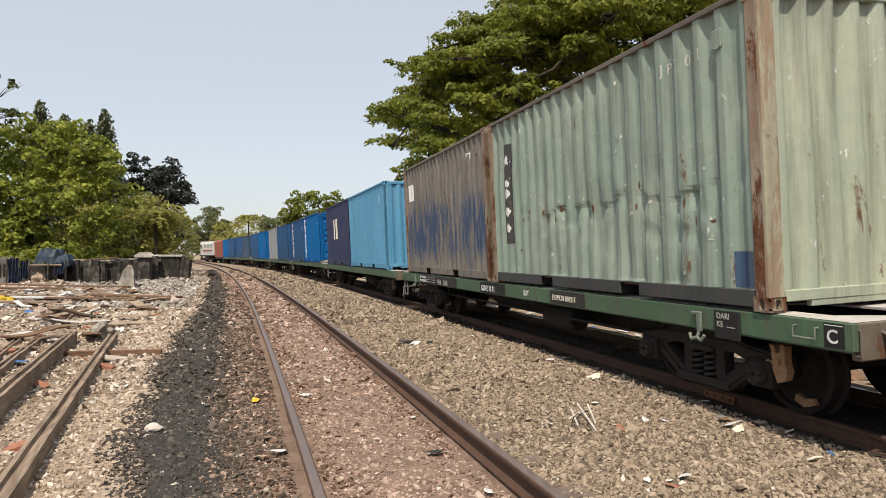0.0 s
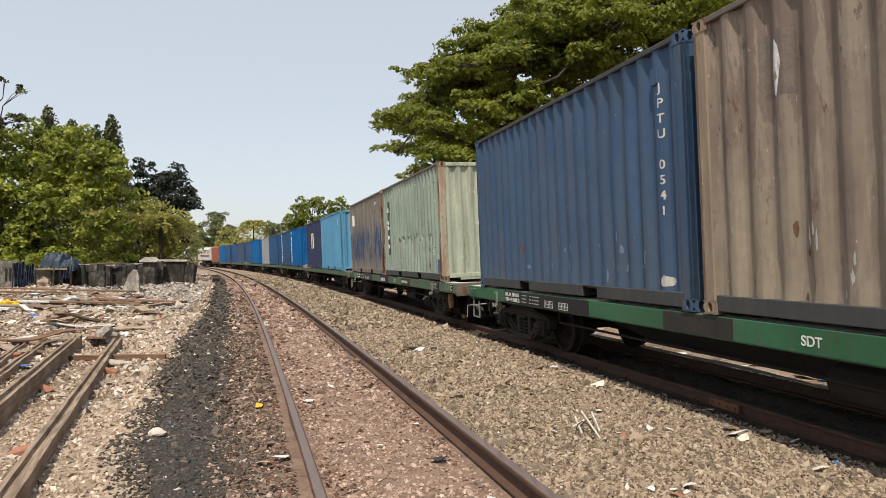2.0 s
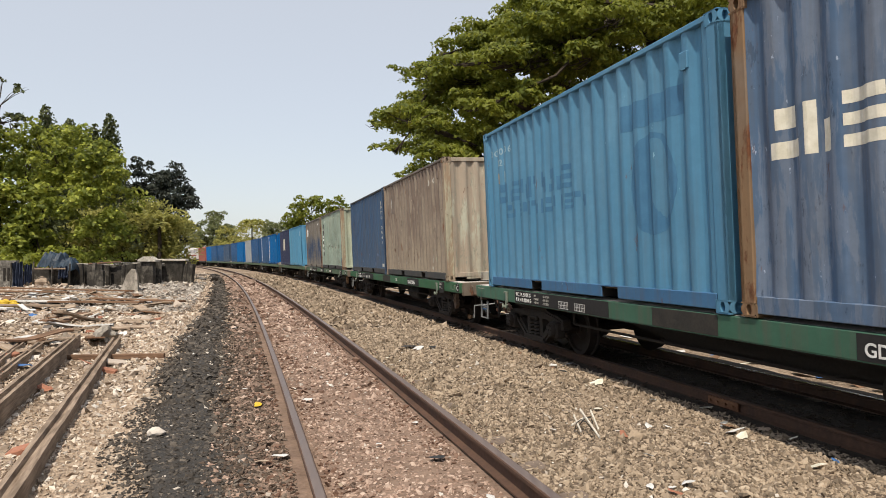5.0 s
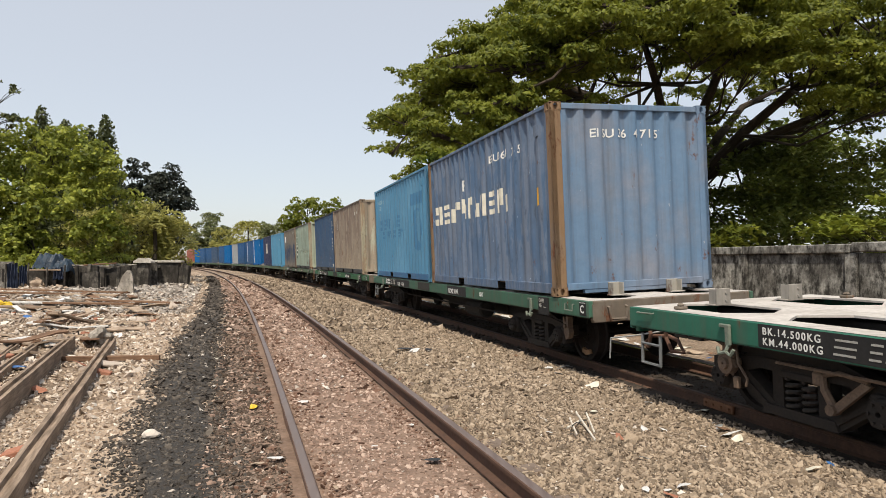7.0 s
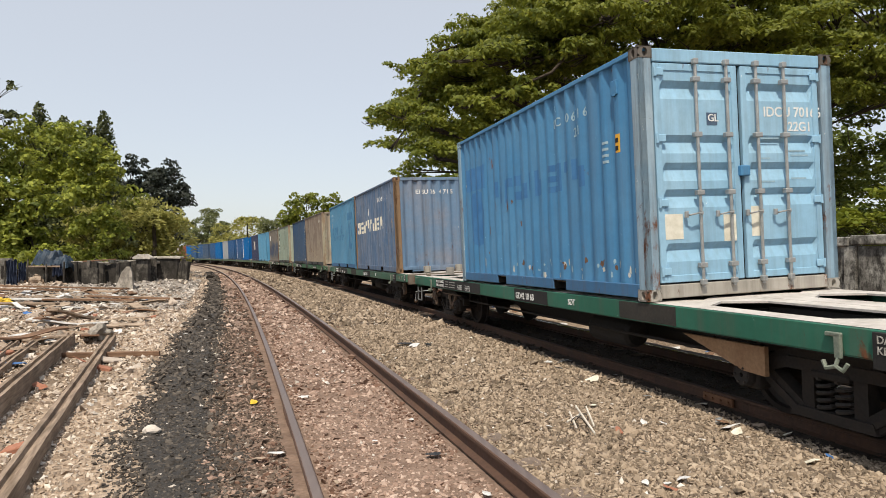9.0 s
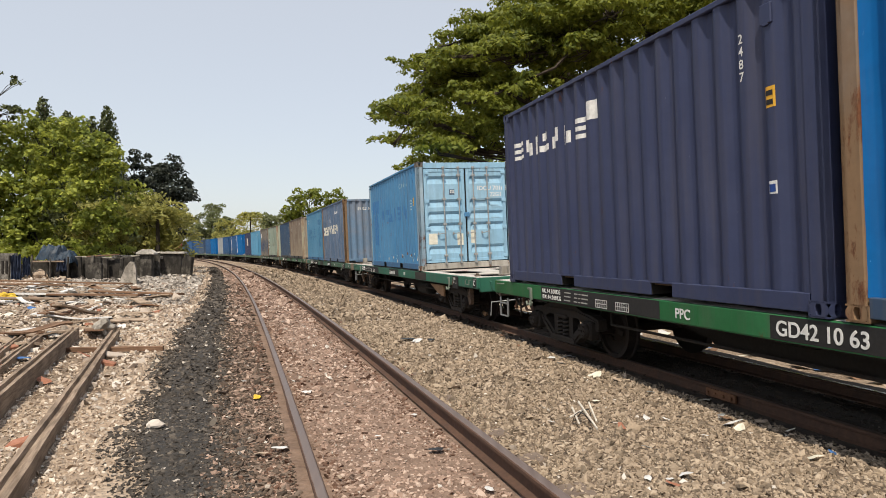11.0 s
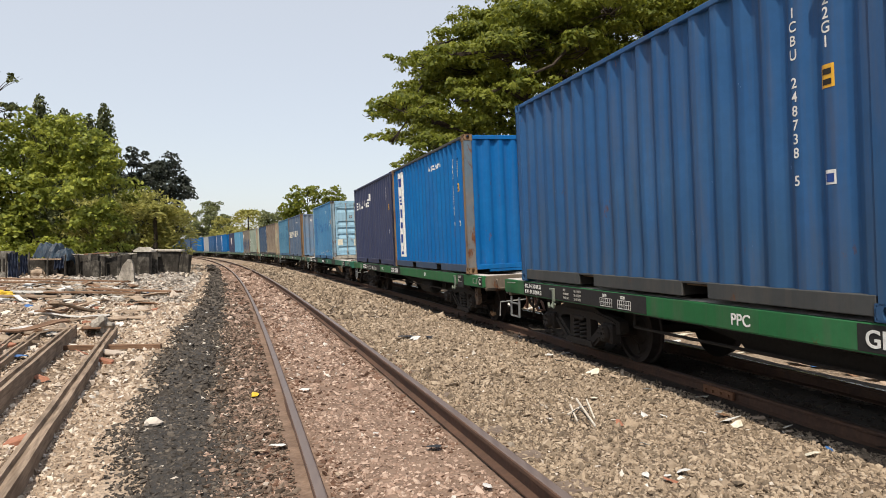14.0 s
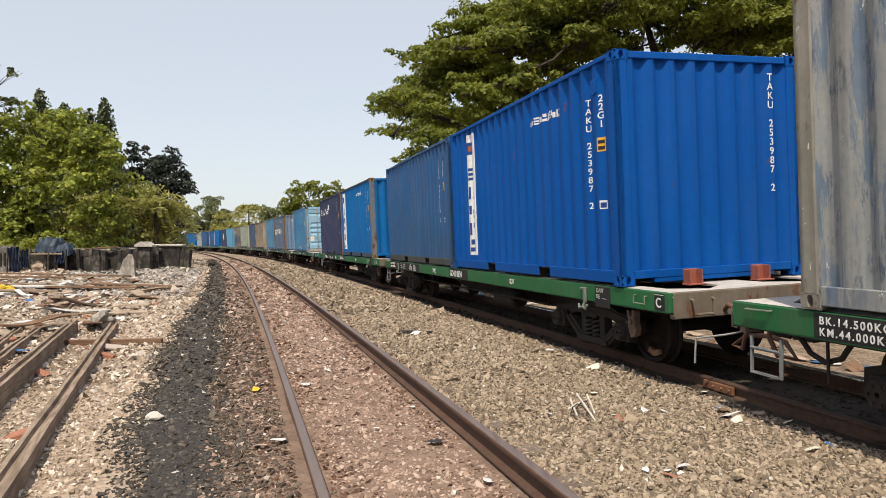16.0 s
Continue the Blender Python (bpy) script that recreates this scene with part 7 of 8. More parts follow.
def ico(seed):
    b = Build()
    g = (1 + 5 ** 0.5) / 2
    rr = np.random.default_rng(seed)
    vs = [(-1, g, 0), (1, g, 0), (-1, -g, 0), (1, -g, 0), (0, -1, g), (0, 1, g), (0, -1, -g), (0, 1, -g), (g, 0, -1), (g, 0, 1), (-g, 0, -1), (-g, 0, 1)]
    b.v = [tuple(np.array(v) / 1.9 * rr.uniform(0.62, 1.25) * np.array((1.15, 0.85, 0.62))) for v in vs]
    b.f = [(0, 11, 5), (0, 5, 1), (0, 1, 7), (0, 7, 10), (0, 10, 11), (1, 5, 9), (5, 11, 4), (11, 10, 2), (10, 7, 6), (7, 1, 8), (3, 9, 4), (3, 4, 2), (3, 2, 6), (3, 6, 8), (3, 8, 9), (4, 9, 5), (2, 4, 11), (6, 2, 10), (8, 6, 7), (9, 8, 1)]
    return arrays(b)


def octa(seed):
    rr = np.random.default_rng(seed + 60)
    b = Build()
    b.v = [tuple(np.array(v) * rr.uniform(0.7, 1.2) * np.array((1.2, 0.9, 0.7)) + rr.normal(0, 0.12, 3)) for v in ((1, 0, 0), (0, 1, 0), (-1, 0, 0), (0, -1, 0), (0, 0, 1), (0, 0, -1))]
    b.f = [(0, 1, 4), (1, 2, 4), (2, 3, 4), (3, 0, 4), (1, 0, 5), (2, 1, 5), (3, 2, 5), (0, 3, 5)]
    return arrays(b)


SHAPES, FAR_SHAPES = [ico(i) for i in range(9)], [octa(i) for i in range(9)]


def strew(name, label, material, rng, bands, s_range, o_range, keep=None, sink=0.25, tilt=0.5, flat=0.6):
    """Stones between stations and offsets of the near track. bands: (from, to, per square metre, radius)."""
    vs, fs, n0 = [], [], 0
    for a, b, per, radius in bands:
        n = int((b - a) * (o_range[1] - o_range[0]) * per)
        s, o = rng.uniform(a, b, n), rng.uniform(*o_range, n)
        if keep is not None:
            k = keep(s, o, rng.uniform(0, 1, n))
            s, o = s[k], o[k]
        x, y = along(NEAR_LINE, s, o)
        k = (y > 3.3) & (abs(x) < 1.5 + 0.75 * y)
        x, y = x[k], y[k]
        r = radius * np.exp(rng.normal(0, 0.32, len(x)))
        z = ground_height(x, y) + r * sink
        v, f = scatter(SHAPES if b <= 4.5 else FAR_SHAPES, np.stack([x, y, z], 1), r, rng, flat, tilt)
        vs.append(v)
        fs.append(f + n0)
        n0 += len(v)
    return joined(name, np.concatenate(vs), np.concatenate(fs), material, label, "gravel")


def strip_edge(s):
    return np.interp(s, [3, 4.5, 7, 11, 20], [-1.66, -1.70, -1.88, -1.96, -1.78]) + 0.06 * np.sin(s * 1.9) + 0.04 * np.sin(s * 4.3), np.interp(s, [4, 7, 12, 20], [-0.93, -1.04, -1.18, -1.22]) + 0.06 * np.sin(s * 1.4 + 1) + 0.05 * np.sin(s * 5.1)


def in_strip(s, o, u):
    a, b = strip_edge(s)
    soft = np.clip(np.minimum(o - a, b - o) / 0.20 + 0.5, 0, 0.97)
    return u < soft


def off_rails(s, o, u):
    return (abs(abs(o) - GAUGE_HALF) > 0.085)


def ballast():
    rng = np.random.default_rng(5)

    def patchy(s, o):
        return 0.5 + 0.5 * np.sin(s * 1.7 + 2.1 * np.sin(o * 2.3)) * np.sin(o * 3.1 + 0.9 * np.sin(s * 0.8))
    strew("ballast_between_rails", "reddish dusty gravel between the rails", M_BALLAST_RED, rng, ((2.2, 4.2, 2100, 0.0130), (4.2, 6.5, 2100, 0.0130), (6.5, 13, 800, 0.0185), (13, 30, 130, 0.038), (30, 55, 30, 0.075)), None, (-1.2, 0.72), lambda s, o, u: off_rails(s, o, u) & np.where(o < -0.62, u > 0.72, u > 0.30 * patchy(s, o)), 0.3)
    strew("ballast_shoulder", "grey-brown crushed stone ballast between the tracks", M_BALLAST, rng, ((2.2, 4.2, 2700, 0.0150), (4.2, 6.5, 2600, 0.0150), (6.5, 13, 1150, 0.0205), (13, 32, 130, 0.040), (32, 60, 30, 0.075)), None, (0.64, 3.75), lambda s, o, u: off_rails(s, o, u) & (o < 3.42 - 0.012 * (s - 6) + 0.1 * u), 0.4, 0.75)
    strew("ballast_under_train", "gravel under the train, darkened for its shade", M_BALLAST_DARK, rng, ((2.5, 9, 420, 0.022), (9, 20, 90, 0.04)), None, (3.35, 4.9), lambda s, o, u: u < (o - 3.3) * 2.5, 0.1)
    strew("oiled_gravel", "oil-blackened gravel strip beside the rail", M_OILED, rng, ((2.2, 4.2, 2500, 0.0130), (4.2, 7, 2500, 0.0130), (7, 14, 800, 0.0205), (14, 34, 200, 0.040), (34, 60, 40, 0.08)), None, (-2.15, -0.85), in_strip, 0.25)
    strew("grimy_gravel", "dark brown grimy gravel between the strip and the rail", M_GRIMY, rng, ((2.2, 4.2, 2300, 0.0135), (4.2, 7, 2300, 0.0135), (7, 14, 700, 0.021), (14, 30, 110, 0.038)), None, (-1.25, -0.62), lambda s, o, u: off_rails(s, o, u) & (u < np.clip((o + 1.25) / 0.2, 0, 1)) & (u < np.clip(1.35 - s / 16, 0.25, 1)), 0.3)
    strew("rubble_gravel", "dusty brown and pale rubble on the ground", M_RUBBLE, rng, ((2.0, 4.2, 900, 0.0155), (4.2, 7, 900, 0.0155), (7, 13, 300, 0.021), (13, 34, 80, 0.036), (34, 64, 16, 0.085)), None, (-9.0, -1.75), lambda s, o, u: ~in_strip(s, o, u) & (u < 1.05 + o * 0.05) & ((s > 7) | (o > -5.5)), 0.2, 0.7, 0.5)
    strew("rubble_chunks", "broken pale masonry chunks on the ground", M_CHUNK, rng, ((2.5, 7, 34, 0.024), (7, 16, 34, 0.036), (16, 36, 16, 0.06)), None, (-12.0, -2.1), None, 0.3, 0.5, 0.4)
    strew("rust_dust_gravel", "dark rust-red gravel along the rails", M_RUSTDUST, rng, ((2.2, 7, 1100, 0.0145), (7, 16, 380, 0.022), (16, 30, 70, 0.04)), None, (-1.15, 0.95), lambda s, o, u: off_rails(s, o, u) & (u < np.exp(-((abs(abs(o) - GAUGE_HALF) - 0.1) / 0.16) ** 2) * (0.55 + 0.45 * np.sin(s * 2.3 + o * 3))), 0.35)
    strew("white_flakes", "scattered white scraps and stone chips", M_FLAKE, rng, ((2.2, 7, 26, 0.013), (7, 18, 9, 0.022)), None, (-2.6, 3.4), off_rails, 0.5, 0.5, 0.25)
    strew("ash_heap", "grey heap of broken rubble by the ruins", M_ASH, rng, ((19, 30, 70, 0.055), (30, 40, 46, 0.085)), None, (-7.5, -2.2), None, 0.4, 0.5, 0.4)


def ballast_bed(oo, material, label):
    """Earth between the stones of the near track, over the given offsets from its middle."""
    ss = np.arange(-19.5, 46, 0.3)
    v = []
    for s in ss:
        x, y = along(NEAR_LINE, np.full(len(oo), s), oo)
        z = ground_height(x, y) + 0.006
        z[0] -= 0.03
        z[-1] -= 0.03
        v += list(zip(x, y, z))
    n = len(oo)
    i = (np.arange(len(ss) - 1)[:, None] * n + np.arange(n - 1)).ravel()
    joined("ballast_bed", np.array(v), np.stack([i, i + 1, i + n + 1, i + n], 1), material, label, "ground", "structure", True)


def oiled_bed():
    """The blackened bed under the strip's stones."""
    ss = np.arange(-19.5, 60, 0.35)
    a, b = strip_edge(ss)
    a, b = a + 0.10, b - 0.10
    v, n = [], 7
    for s, p, q in zip(ss, a, b):
        o = np.linspace(p, q, n)
        x, y = along(NEAR_LINE, np.full(n, s), o)
        z = ground_height(x, y) + 0.008
        z[0] -= 0.02
        z[-1] -= 0.02
        v += list(zip(x, y, z))
    i = (np.arange(len(ss) - 1)[:, None] * n + np.arange(n - 1)).ravel()
    f = np.stack([i, i + 1, i + n + 1, i + n], 1)
    joined("oiled_bed", np.array(v), f, M_OILED_BED, "oil-soaked black ground strip beside the rail", "ground", "structure", True)


def sleepers():
    rng = np.random.default_rng(8)
    me = [Build().box(-0.95, 0.95, -0.10, 0.10, -0.12, 0.0, 0.015).mesh("sleeper") for _ in range(1)]
    t = tagged(new("sleepers_near"), "half-buried dusty sleepers under the near rails", "sleeper", kind="structure")
    for i in range(70):
        s = 1.2 + 0.62 * i
        x, y, th = on_line(NEAR_LINE, s)
        part("sleeper", me[0], M_SLEEPER, t, "", pose(x, y, NEAR_TOP - 0.158 + float(rng.normal(0, 0.006)), 0, -math.degrees(CANT), math.degrees(th) + float(rng.normal(0, 0.8))))
    t = tagged(new("sleepers_far"), "dark sleepers under the train", "sleeper", kind="structure")
    for i in range(60):
        s = -4 + 0.62 * i
        x, y, th = on_line(TRAIN_LINE, s)
        part("sleeper", me[0], M_SLEEPER, t, "", pose(x, y, TRAIN_TOP - 0.16, 0, -math.degrees(CANT), math.degrees(th)))
    for s in (7.12,):
        p = beside(TRAIN_LINE, s, -GAUGE_HALF * math.cos(CANT), TRAIN_TOP - GAUGE_HALF * math.sin(CANT))
        th = on_line(TRAIN_LINE, s)[2]
        j = part("rail_joint", Build().box(-0.055, -0.022, -0.22, 0.22, -0.11, -0.028, 0.006), M_FRESH_RUST, None, "", pose(p.x, p.y, p.z, 0, 0, math.degrees(th)))
        tagged(j, "brown rusted fishplate bolted to the rail", "rail joint", kind="structure")
        for k in (-0.17, -0.06, 0.06, 0.17):
            part("bolt", cached("fish_bolt", lambda: Build().tube([(-0.075, 0, -0.07), (-0.05, 0, -0.07)], 0.016, 6)), M_FRESH_RUST, j, "", pose(0, k, 0))


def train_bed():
    """The shade-dark bed under the train, between the ballast's edge and the far side."""
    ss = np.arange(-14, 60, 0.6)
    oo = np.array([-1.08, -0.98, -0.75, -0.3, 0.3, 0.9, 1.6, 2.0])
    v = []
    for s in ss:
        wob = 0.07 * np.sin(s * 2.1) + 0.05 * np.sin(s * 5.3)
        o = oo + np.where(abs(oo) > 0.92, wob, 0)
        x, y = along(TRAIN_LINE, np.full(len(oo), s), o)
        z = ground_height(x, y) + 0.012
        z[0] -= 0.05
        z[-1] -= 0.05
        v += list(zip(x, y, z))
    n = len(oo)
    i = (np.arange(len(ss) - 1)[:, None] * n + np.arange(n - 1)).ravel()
    joined("train_bed", np.array(v), np.stack([i, i + 1, i + n + 1, i + n], 1), M_BED, "dirty ground darkened with the train's shade", "ground", "structure", True)


ballast()
ballast_bed(np.array([-1.15, -1.05, -0.8, -0.45, -0.1, 0.25, 0.58, 0.66]), M_DUSTBED, "dusty brown earth between the rails")
ballast_bed(np.array([0.60, 0.68, 0.9, 1.4, 1.9, 2.4, 2.9, 3.3, 3.4]), M_SHADEBED, "earth darkened as gap shade between the ballast stones")
train_bed()
oiled_bed()
sleepers()

# ---- the demolition ground left of the tracks ----
def on_ground(x, y, lift=0.0):
    return float(ground_height(np.array([x]), np.array([y]))[0]) + lift


def beam(label, a, e, w, h, groove=True, lift=0.0, material=None, tilt=0.0):
    """A squared baulk from a to e with a worn groove along its top."""
    a, e = Vector((*a, 0)), Vector((*e, 0))
    d = e - a
    L = d.length
    b = Build()
    n = 10
    prof = [(-w / 2, 0), (w / 2, 0), (w / 2, h), (w * 0.22, h), (w * 0.16, h - 0.035), (-w * 0.16, h - 0.035), (-w * 0.22, h), (-w / 2, h)] if groove else [(-w / 2, 0), (w / 2, 0), (w / 2, h * 0.94), (w * 0.44, h), (-w * 0.44, h), (-w / 2, h * 0.94)]
    k = len(prof)
    for i in range(n + 1):
        s = L * i / n
        for p, q in prof:
            b.v.append((p + 0.012 * noise.noise(Vector((p * 9, s * 1.7, q * 9))), s, q + 0.012 * noise.noise(Vector((p * 7 + 5, s * 2.1, q * 8)))))
    for i in range(n):
        b.f += [(i * k + j, i * k + (j + 1) % k, (i + 1) * k + (j + 1) % k, (i + 1) * k + j) for j in range(k)]
    b.f += [tuple(reversed(range(k))), tuple(n * k + j for j in range(k))]
    ob = part("timber_beam", b, material or M_TIMBER, None, "", pose(a.x, a.y, min(on_ground(a.x, a.y), on_ground(e.x, e.y)) - 0.02 + lift, tilt, 0, math.degrees(math.atan2(d.y, d.x)) - 90))
    return tagged(ob, label, "timber beam", "timbers beside the track")


def plank_mesh(i):
    rr = np.random.default_rng(i + 300)
    L, w, t = rr.uniform(0.35, 1.7), rr.uniform(0.06, 0.26), rr.uniform(0.012, 0.035)
    b = Build()
    n = 5
    for k in range(n + 1):
        s = -L / 2 + L * k / n
        bow = 0.03 * math.sin(k * 1.3 + i)
        e0, e1 = rr.uniform(-0.05, 0.05) if k in (0, n) else 0, rr.uniform(-0.05, 0.05) if k in (0, n) else 0
        b.v += [(-w / 2, s + e0, bow), (w / 2, s + e1, bow), (w / 2, s + e1, bow + t), (-w / 2, s + e0, bow + t)]
    for k in range(n):
        b.f += [(k * 4 + j, k * 4 + (j + 1) % 4, k * 4 + 4 + (j + 1) % 4, k * 4 + 4 + j) for j in range(4)]
    b.f += [(3, 2, 1, 0), tuple(n * 4 + j for j in range(4))]
    return b.mesh("plank")


def scrap_mesh(i, r=0.1):
    """A crumpled sheet or scrap of plastic with some thickness."""
    rr = np.random.default_rng(i + 500)
    b = Build()
    n = 9
    for z in (0, 1):
        b.v.append((0, 0, 0.35 * r + 0.004 * z))
        for k in range(n):
            a = 2 * math.pi * k / n
            q = r * rr.uniform(0.45, 1.2)
            rr2 = np.random.default_rng(i * 31 + k)
            q = r * rr2.uniform(0.45, 1.2)
            b.v.append((q * math.cos(a), q * 0.75 * math.sin(a), 0.30 * r * rr2.uniform(-0.2, 1) + 0.004 * z))
    for k in range(n):
        j = (k + 1) % n
        b.f.append((n + 1, n + 2 + k, n + 2 + j))
        b.f.append((0, 1 + j, 1 + k))
        b.f.append((1 + k, 1 + j, n + 2 + j, n + 2 + k))
    return b.mesh("scrap")


M_STUB = masonry("stained_stub_wall", (0.16, 0.15, 0.135), (0.30, 0.285, 0.26), (0.05, 0.046, 0.04), 0.8, 12.0)
M_PALECAP = masonry("pale_weathered_cap", (0.50, 0.46, 0.40), (0.66, 0.62, 0.55), (0.22, 0.20, 0.17), 0.5, 9.0)
M_TARP_DARK = plain("dark_blue_sheet", (0.008, 0.012, 0.026), (0.022, 0.034, 0.070), 4, 0.6, bump=0.5, depth=0.02)


def debris():
    rng = np.random.default_rng(17)
    beam("long grooved weathered timber baulk lying on rubble", (-2.21, 3.15), (-5.34, 10.75), 0.125, 0.15)
    beam("heavy grey-brown timber baulk lying on rubble", (-3.50, 4.9), (-5.82, 10.45), 0.12, 0.22)
    beam("weathered timber baulk beside another", (-4.2, 5.6), (-6.35, 10.5), 0.11, 0.15)
    beam("narrow weathered timber lying on rubble", (-4.75, 6.4), (-6.62, 10.35), 0.10, 0.10)
    beam("dark weathered timber on the rubble ground", (-5.5, 7.6), (-6.95, 10.1), 0.12, 0.18)
    beam("thin dark pole across the ground", (-5.50, 9.05), (-3.92, 9.25), 0.07, 0.06, False, 0.03, M_BROWN_PLANK)
    stump = lump(3, 0.15, (1.0, 1.5, 0.8), 0.5, 3)
    tagged(part("concrete_lump", stump, M_CONCRETE, None, "", pose(-5.62, 10.95, 0.14, 0, 0, 25)), "pale grey weathered lump of concrete on the rubble", "rubble")
    slab = part("white_slab", Build().box(-0.13, 0.13, -0.10, 0.10, 0.0, 0.04, 0.012), M_CHUNK, None, "", pose(-4.28, 8.62, 0.03, 8, 12, 40))
    tagged(slab, "broken white slab leaning on the timber", "slab")
    disc = part("pale_stone", lump(5, 0.07, (1, 0.9, 0.5), 0.25, 2), M_CHUNK, None, "", pose(-2.26, 5.18, 0.05))
    tagged(disc, "round pale stone on the blackened gravel", "stone")
    bag = part("plastic_bag", lump(12, 0.17, (1.2, 0.9, 0.75), 0.5, 3), M_YPLASTIC, None, "", pose(-11.35, 17.2, 0.20, 0, 0, 20))
    tagged(bag, "bright yellow plastic bag lying on the rubble", "bag")
    # planks and boards over the rubble field
    meshes = [plank_mesh(i) for i in range(14)]
    tones = [M_PLANK, M_BROWN_PLANK, M_TIMBER, M_PLASTIC]
    for i in range(290):
        s, o = rng.uniform(11.0, 27), rng.uniform(-12.5, -3.2)
        x, y = along(NEAR_LINE, s, o)
        x, y = float(x), float(y)
        mt = tones[int(rng.choice(4, p=[0.40, 0.18, 0.14, 0.28]))]
        ob = part("plank", meshes[int(rng.integers(14))], mt, None, "", pose(x, y, on_ground(x, y, 0.02 + 0.10 * float(rng.uniform(0, 1)) ** 2), float(rng.normal(0, 6)), float(rng.normal(0, 8)), 90 + float(rng.normal(0, 55))))
        tagged(ob, {M_PLANK: "pale broken plank lying on the rubble", M_BROWN_PLANK: "brown broken plank lying on the rubble", M_TIMBER: "grey weathered plank on the rubble", M_PLASTIC: "dirty white board lying on the rubble"}[mt], "plank", "broken boards on the rubble")
    for x, y, L, w, rz, mt, label in ((-11.6, 16.2, 2.2, 0.24, 80, M_PLASTIC, "long white board lying on the rubble"), (-12.0, 18.6, 2.6, 0.30, 97, M_PLASTIC, "long white board lying on the rubble"), (-11.8, 16.6, 4.2, 0.25, 96, M_TIMBER, "long grey plank lying on the rubble"), (-14.4, 24.8, 5.6, 0.2, 86, M_BROWN_PLANK, "long dark brown timber before the ruins"), (-15.6, 22.6, 5.2, 0.2, 95, M_BROWN_PLANK, "long dark brown timber before the ruins"), (-12.6, 23.4, 2.8, 0.3, 88, M_PLANK, "long pale board before the ruins"), (-9.4, 20.2, 3.0, 0.4, 80, M_BROWN_PLANK, "reddish brown sheet lying on the rubble"), (-9.9, 18.8, 2.4, 0.5, 100, M_BROWN_PLANK, "reddish brown sheet lying on the rubble")):
        ob = part("board", Build().box(-w / 2, w / 2, -L / 2, L / 2, 0, 0.06, 0.008), mt, None, "", pose(x, y, on_ground(x, y, 0.10), 1, 3, rz))
        tagged(ob, label, "board", "broken boards on the rubble")
    # bricks
    brick_me = Build().box(-0.10, 0.10, -0.05, 0.05, 0, 0.055, 0.008).mesh("brick")
    for i in range(34):
        s, o = (4.3, -2.2) if i == 0 else (rng.uniform(4, 20), rng.uniform(-9, -2.2))
        x, y = (float(v) for v in along(NEAR_LINE, s, o))
        ob = part("brick", brick_me, M_BRICK, None, "", pose(x, y, on_ground(x, y, 0.0), float(rng.normal(0, 14)), float(rng.normal(0, 10)), float(rng.uniform(0, 180))))
        tagged(ob, "old red brick lying on the rubble", "brick", "loose bricks on the rubble")
    # litter on the gravel
    scraps = [scrap_mesh(i) for i in range(10)]
    fixed = [(-1.74, 6.14, M_YPLASTIC, 0.8, "yellow plastic scrap on the gravel"), (1.80, 5.4, M_PLASTIC, 0.55, ""), (1.38, 4.56, M_PLASTIC, 0.6, ""), (1.64, 5.4, M_PLASTIC, 0.6, ""), (1.45, 4.01, M_PLASTIC, 0.8, ""), (1.21, 3.94, M_PLASTIC, 0.5, ""),
             (1.32, 3.85, M_BRICK, 0.6, "red scrap on the gravel"), (2.82, 4.84, M_BPLASTIC, 0.5, "blue plastic scrap on the gravel"), (-1.13, 4.54, M_PLASTIC, 0.9, ""), (-1.22, 4.42, M_PLANK, 0.8, "tan scrap on the gravel"), (-0.25, 5.48, M_PLASTIC, 0.45, ""), (-1.31, 6.34, M_PLASTIC, 0.8, ""),
             (-0.40, 9.98, M_PLASTIC, 1.6, "white plastic bag on the gravel"), (-0.55, 10.1, M_DARKBAG, 1.7, "black plastic bag on the gravel"), (-0.22, 10.12, M_DARKBAG, 1.4, "black plastic bag on the gravel"), (-11.4, 17.3, M_YPLASTIC, 3.4, "yellow plastic bag on the rubble"), (1.35, 5.1, M_BRICK, 0.7, "orange scrap on the gravel"), (-0.05, 4.5, M_DARKBAG, 0.8, "black plastic scrap between the rails")]
    for i in range(55):
        s, o = rng.uniform(3.2, 16), rng.uniform(-2.6, 3.3)
        if abs(abs(o) - GAUGE_HALF) < 0.12:
            continue
        x, y = (float(v) for v in along(NEAR_LINE, s, o))
        fixed.append((x, y, [M_PLASTIC, M_PLASTIC, M_PLANK, M_CREAM][int(rng.integers(4))], float(rng.uniform(0.25, 0.6)), ""))
    for i in range(115):
        s, o = rng.uniform(8, 26), rng.uniform(-12, -2.6)
        x, y = (float(v) for v in along(NEAR_LINE, s, o))
        fixed.append((x, y, [M_PLASTIC, M_PLASTIC, M_CREAM, M_CREAM, M_PLANK, M_PLANK, M_BPLASTIC, M_BRICK, M_DARKBAG][int(rng.integers(9))], float(rng.uniform(0.6, 2.2)), ""))
    for i in range(80):  # sunlit rubbish in the drain beyond the train
        s, o = rng.uniform(2, 26), rng.uniform(2.35, 3.4)
        p = beside(TRAIN_LINE, s, o, 0)
        fixed.append((p.x, p.y, [M_PLASTIC, M_PLASTIC, M_PLANK, M_BROWN_PLANK, M_CREAM, M_BPLASTIC][int(rng.integers(6))], float(rng.uniform(1.2, 2.8)), ""))
    for i in range(28):  # rubbish blown against the train's near rail
        s, o = rng.uniform(3.5, 13), rng.uniform(-1.35, -0.78)
        p = beside(TRAIN_LINE, s, o, 0)
        fixed.append((p.x, p.y, [M_PLASTIC, M_CREAM, M_GALV, M_PLANK, M_BROWN_PLANK][int(rng.integers(5))], float(rng.uniform(0.5, 1.3)), ""))
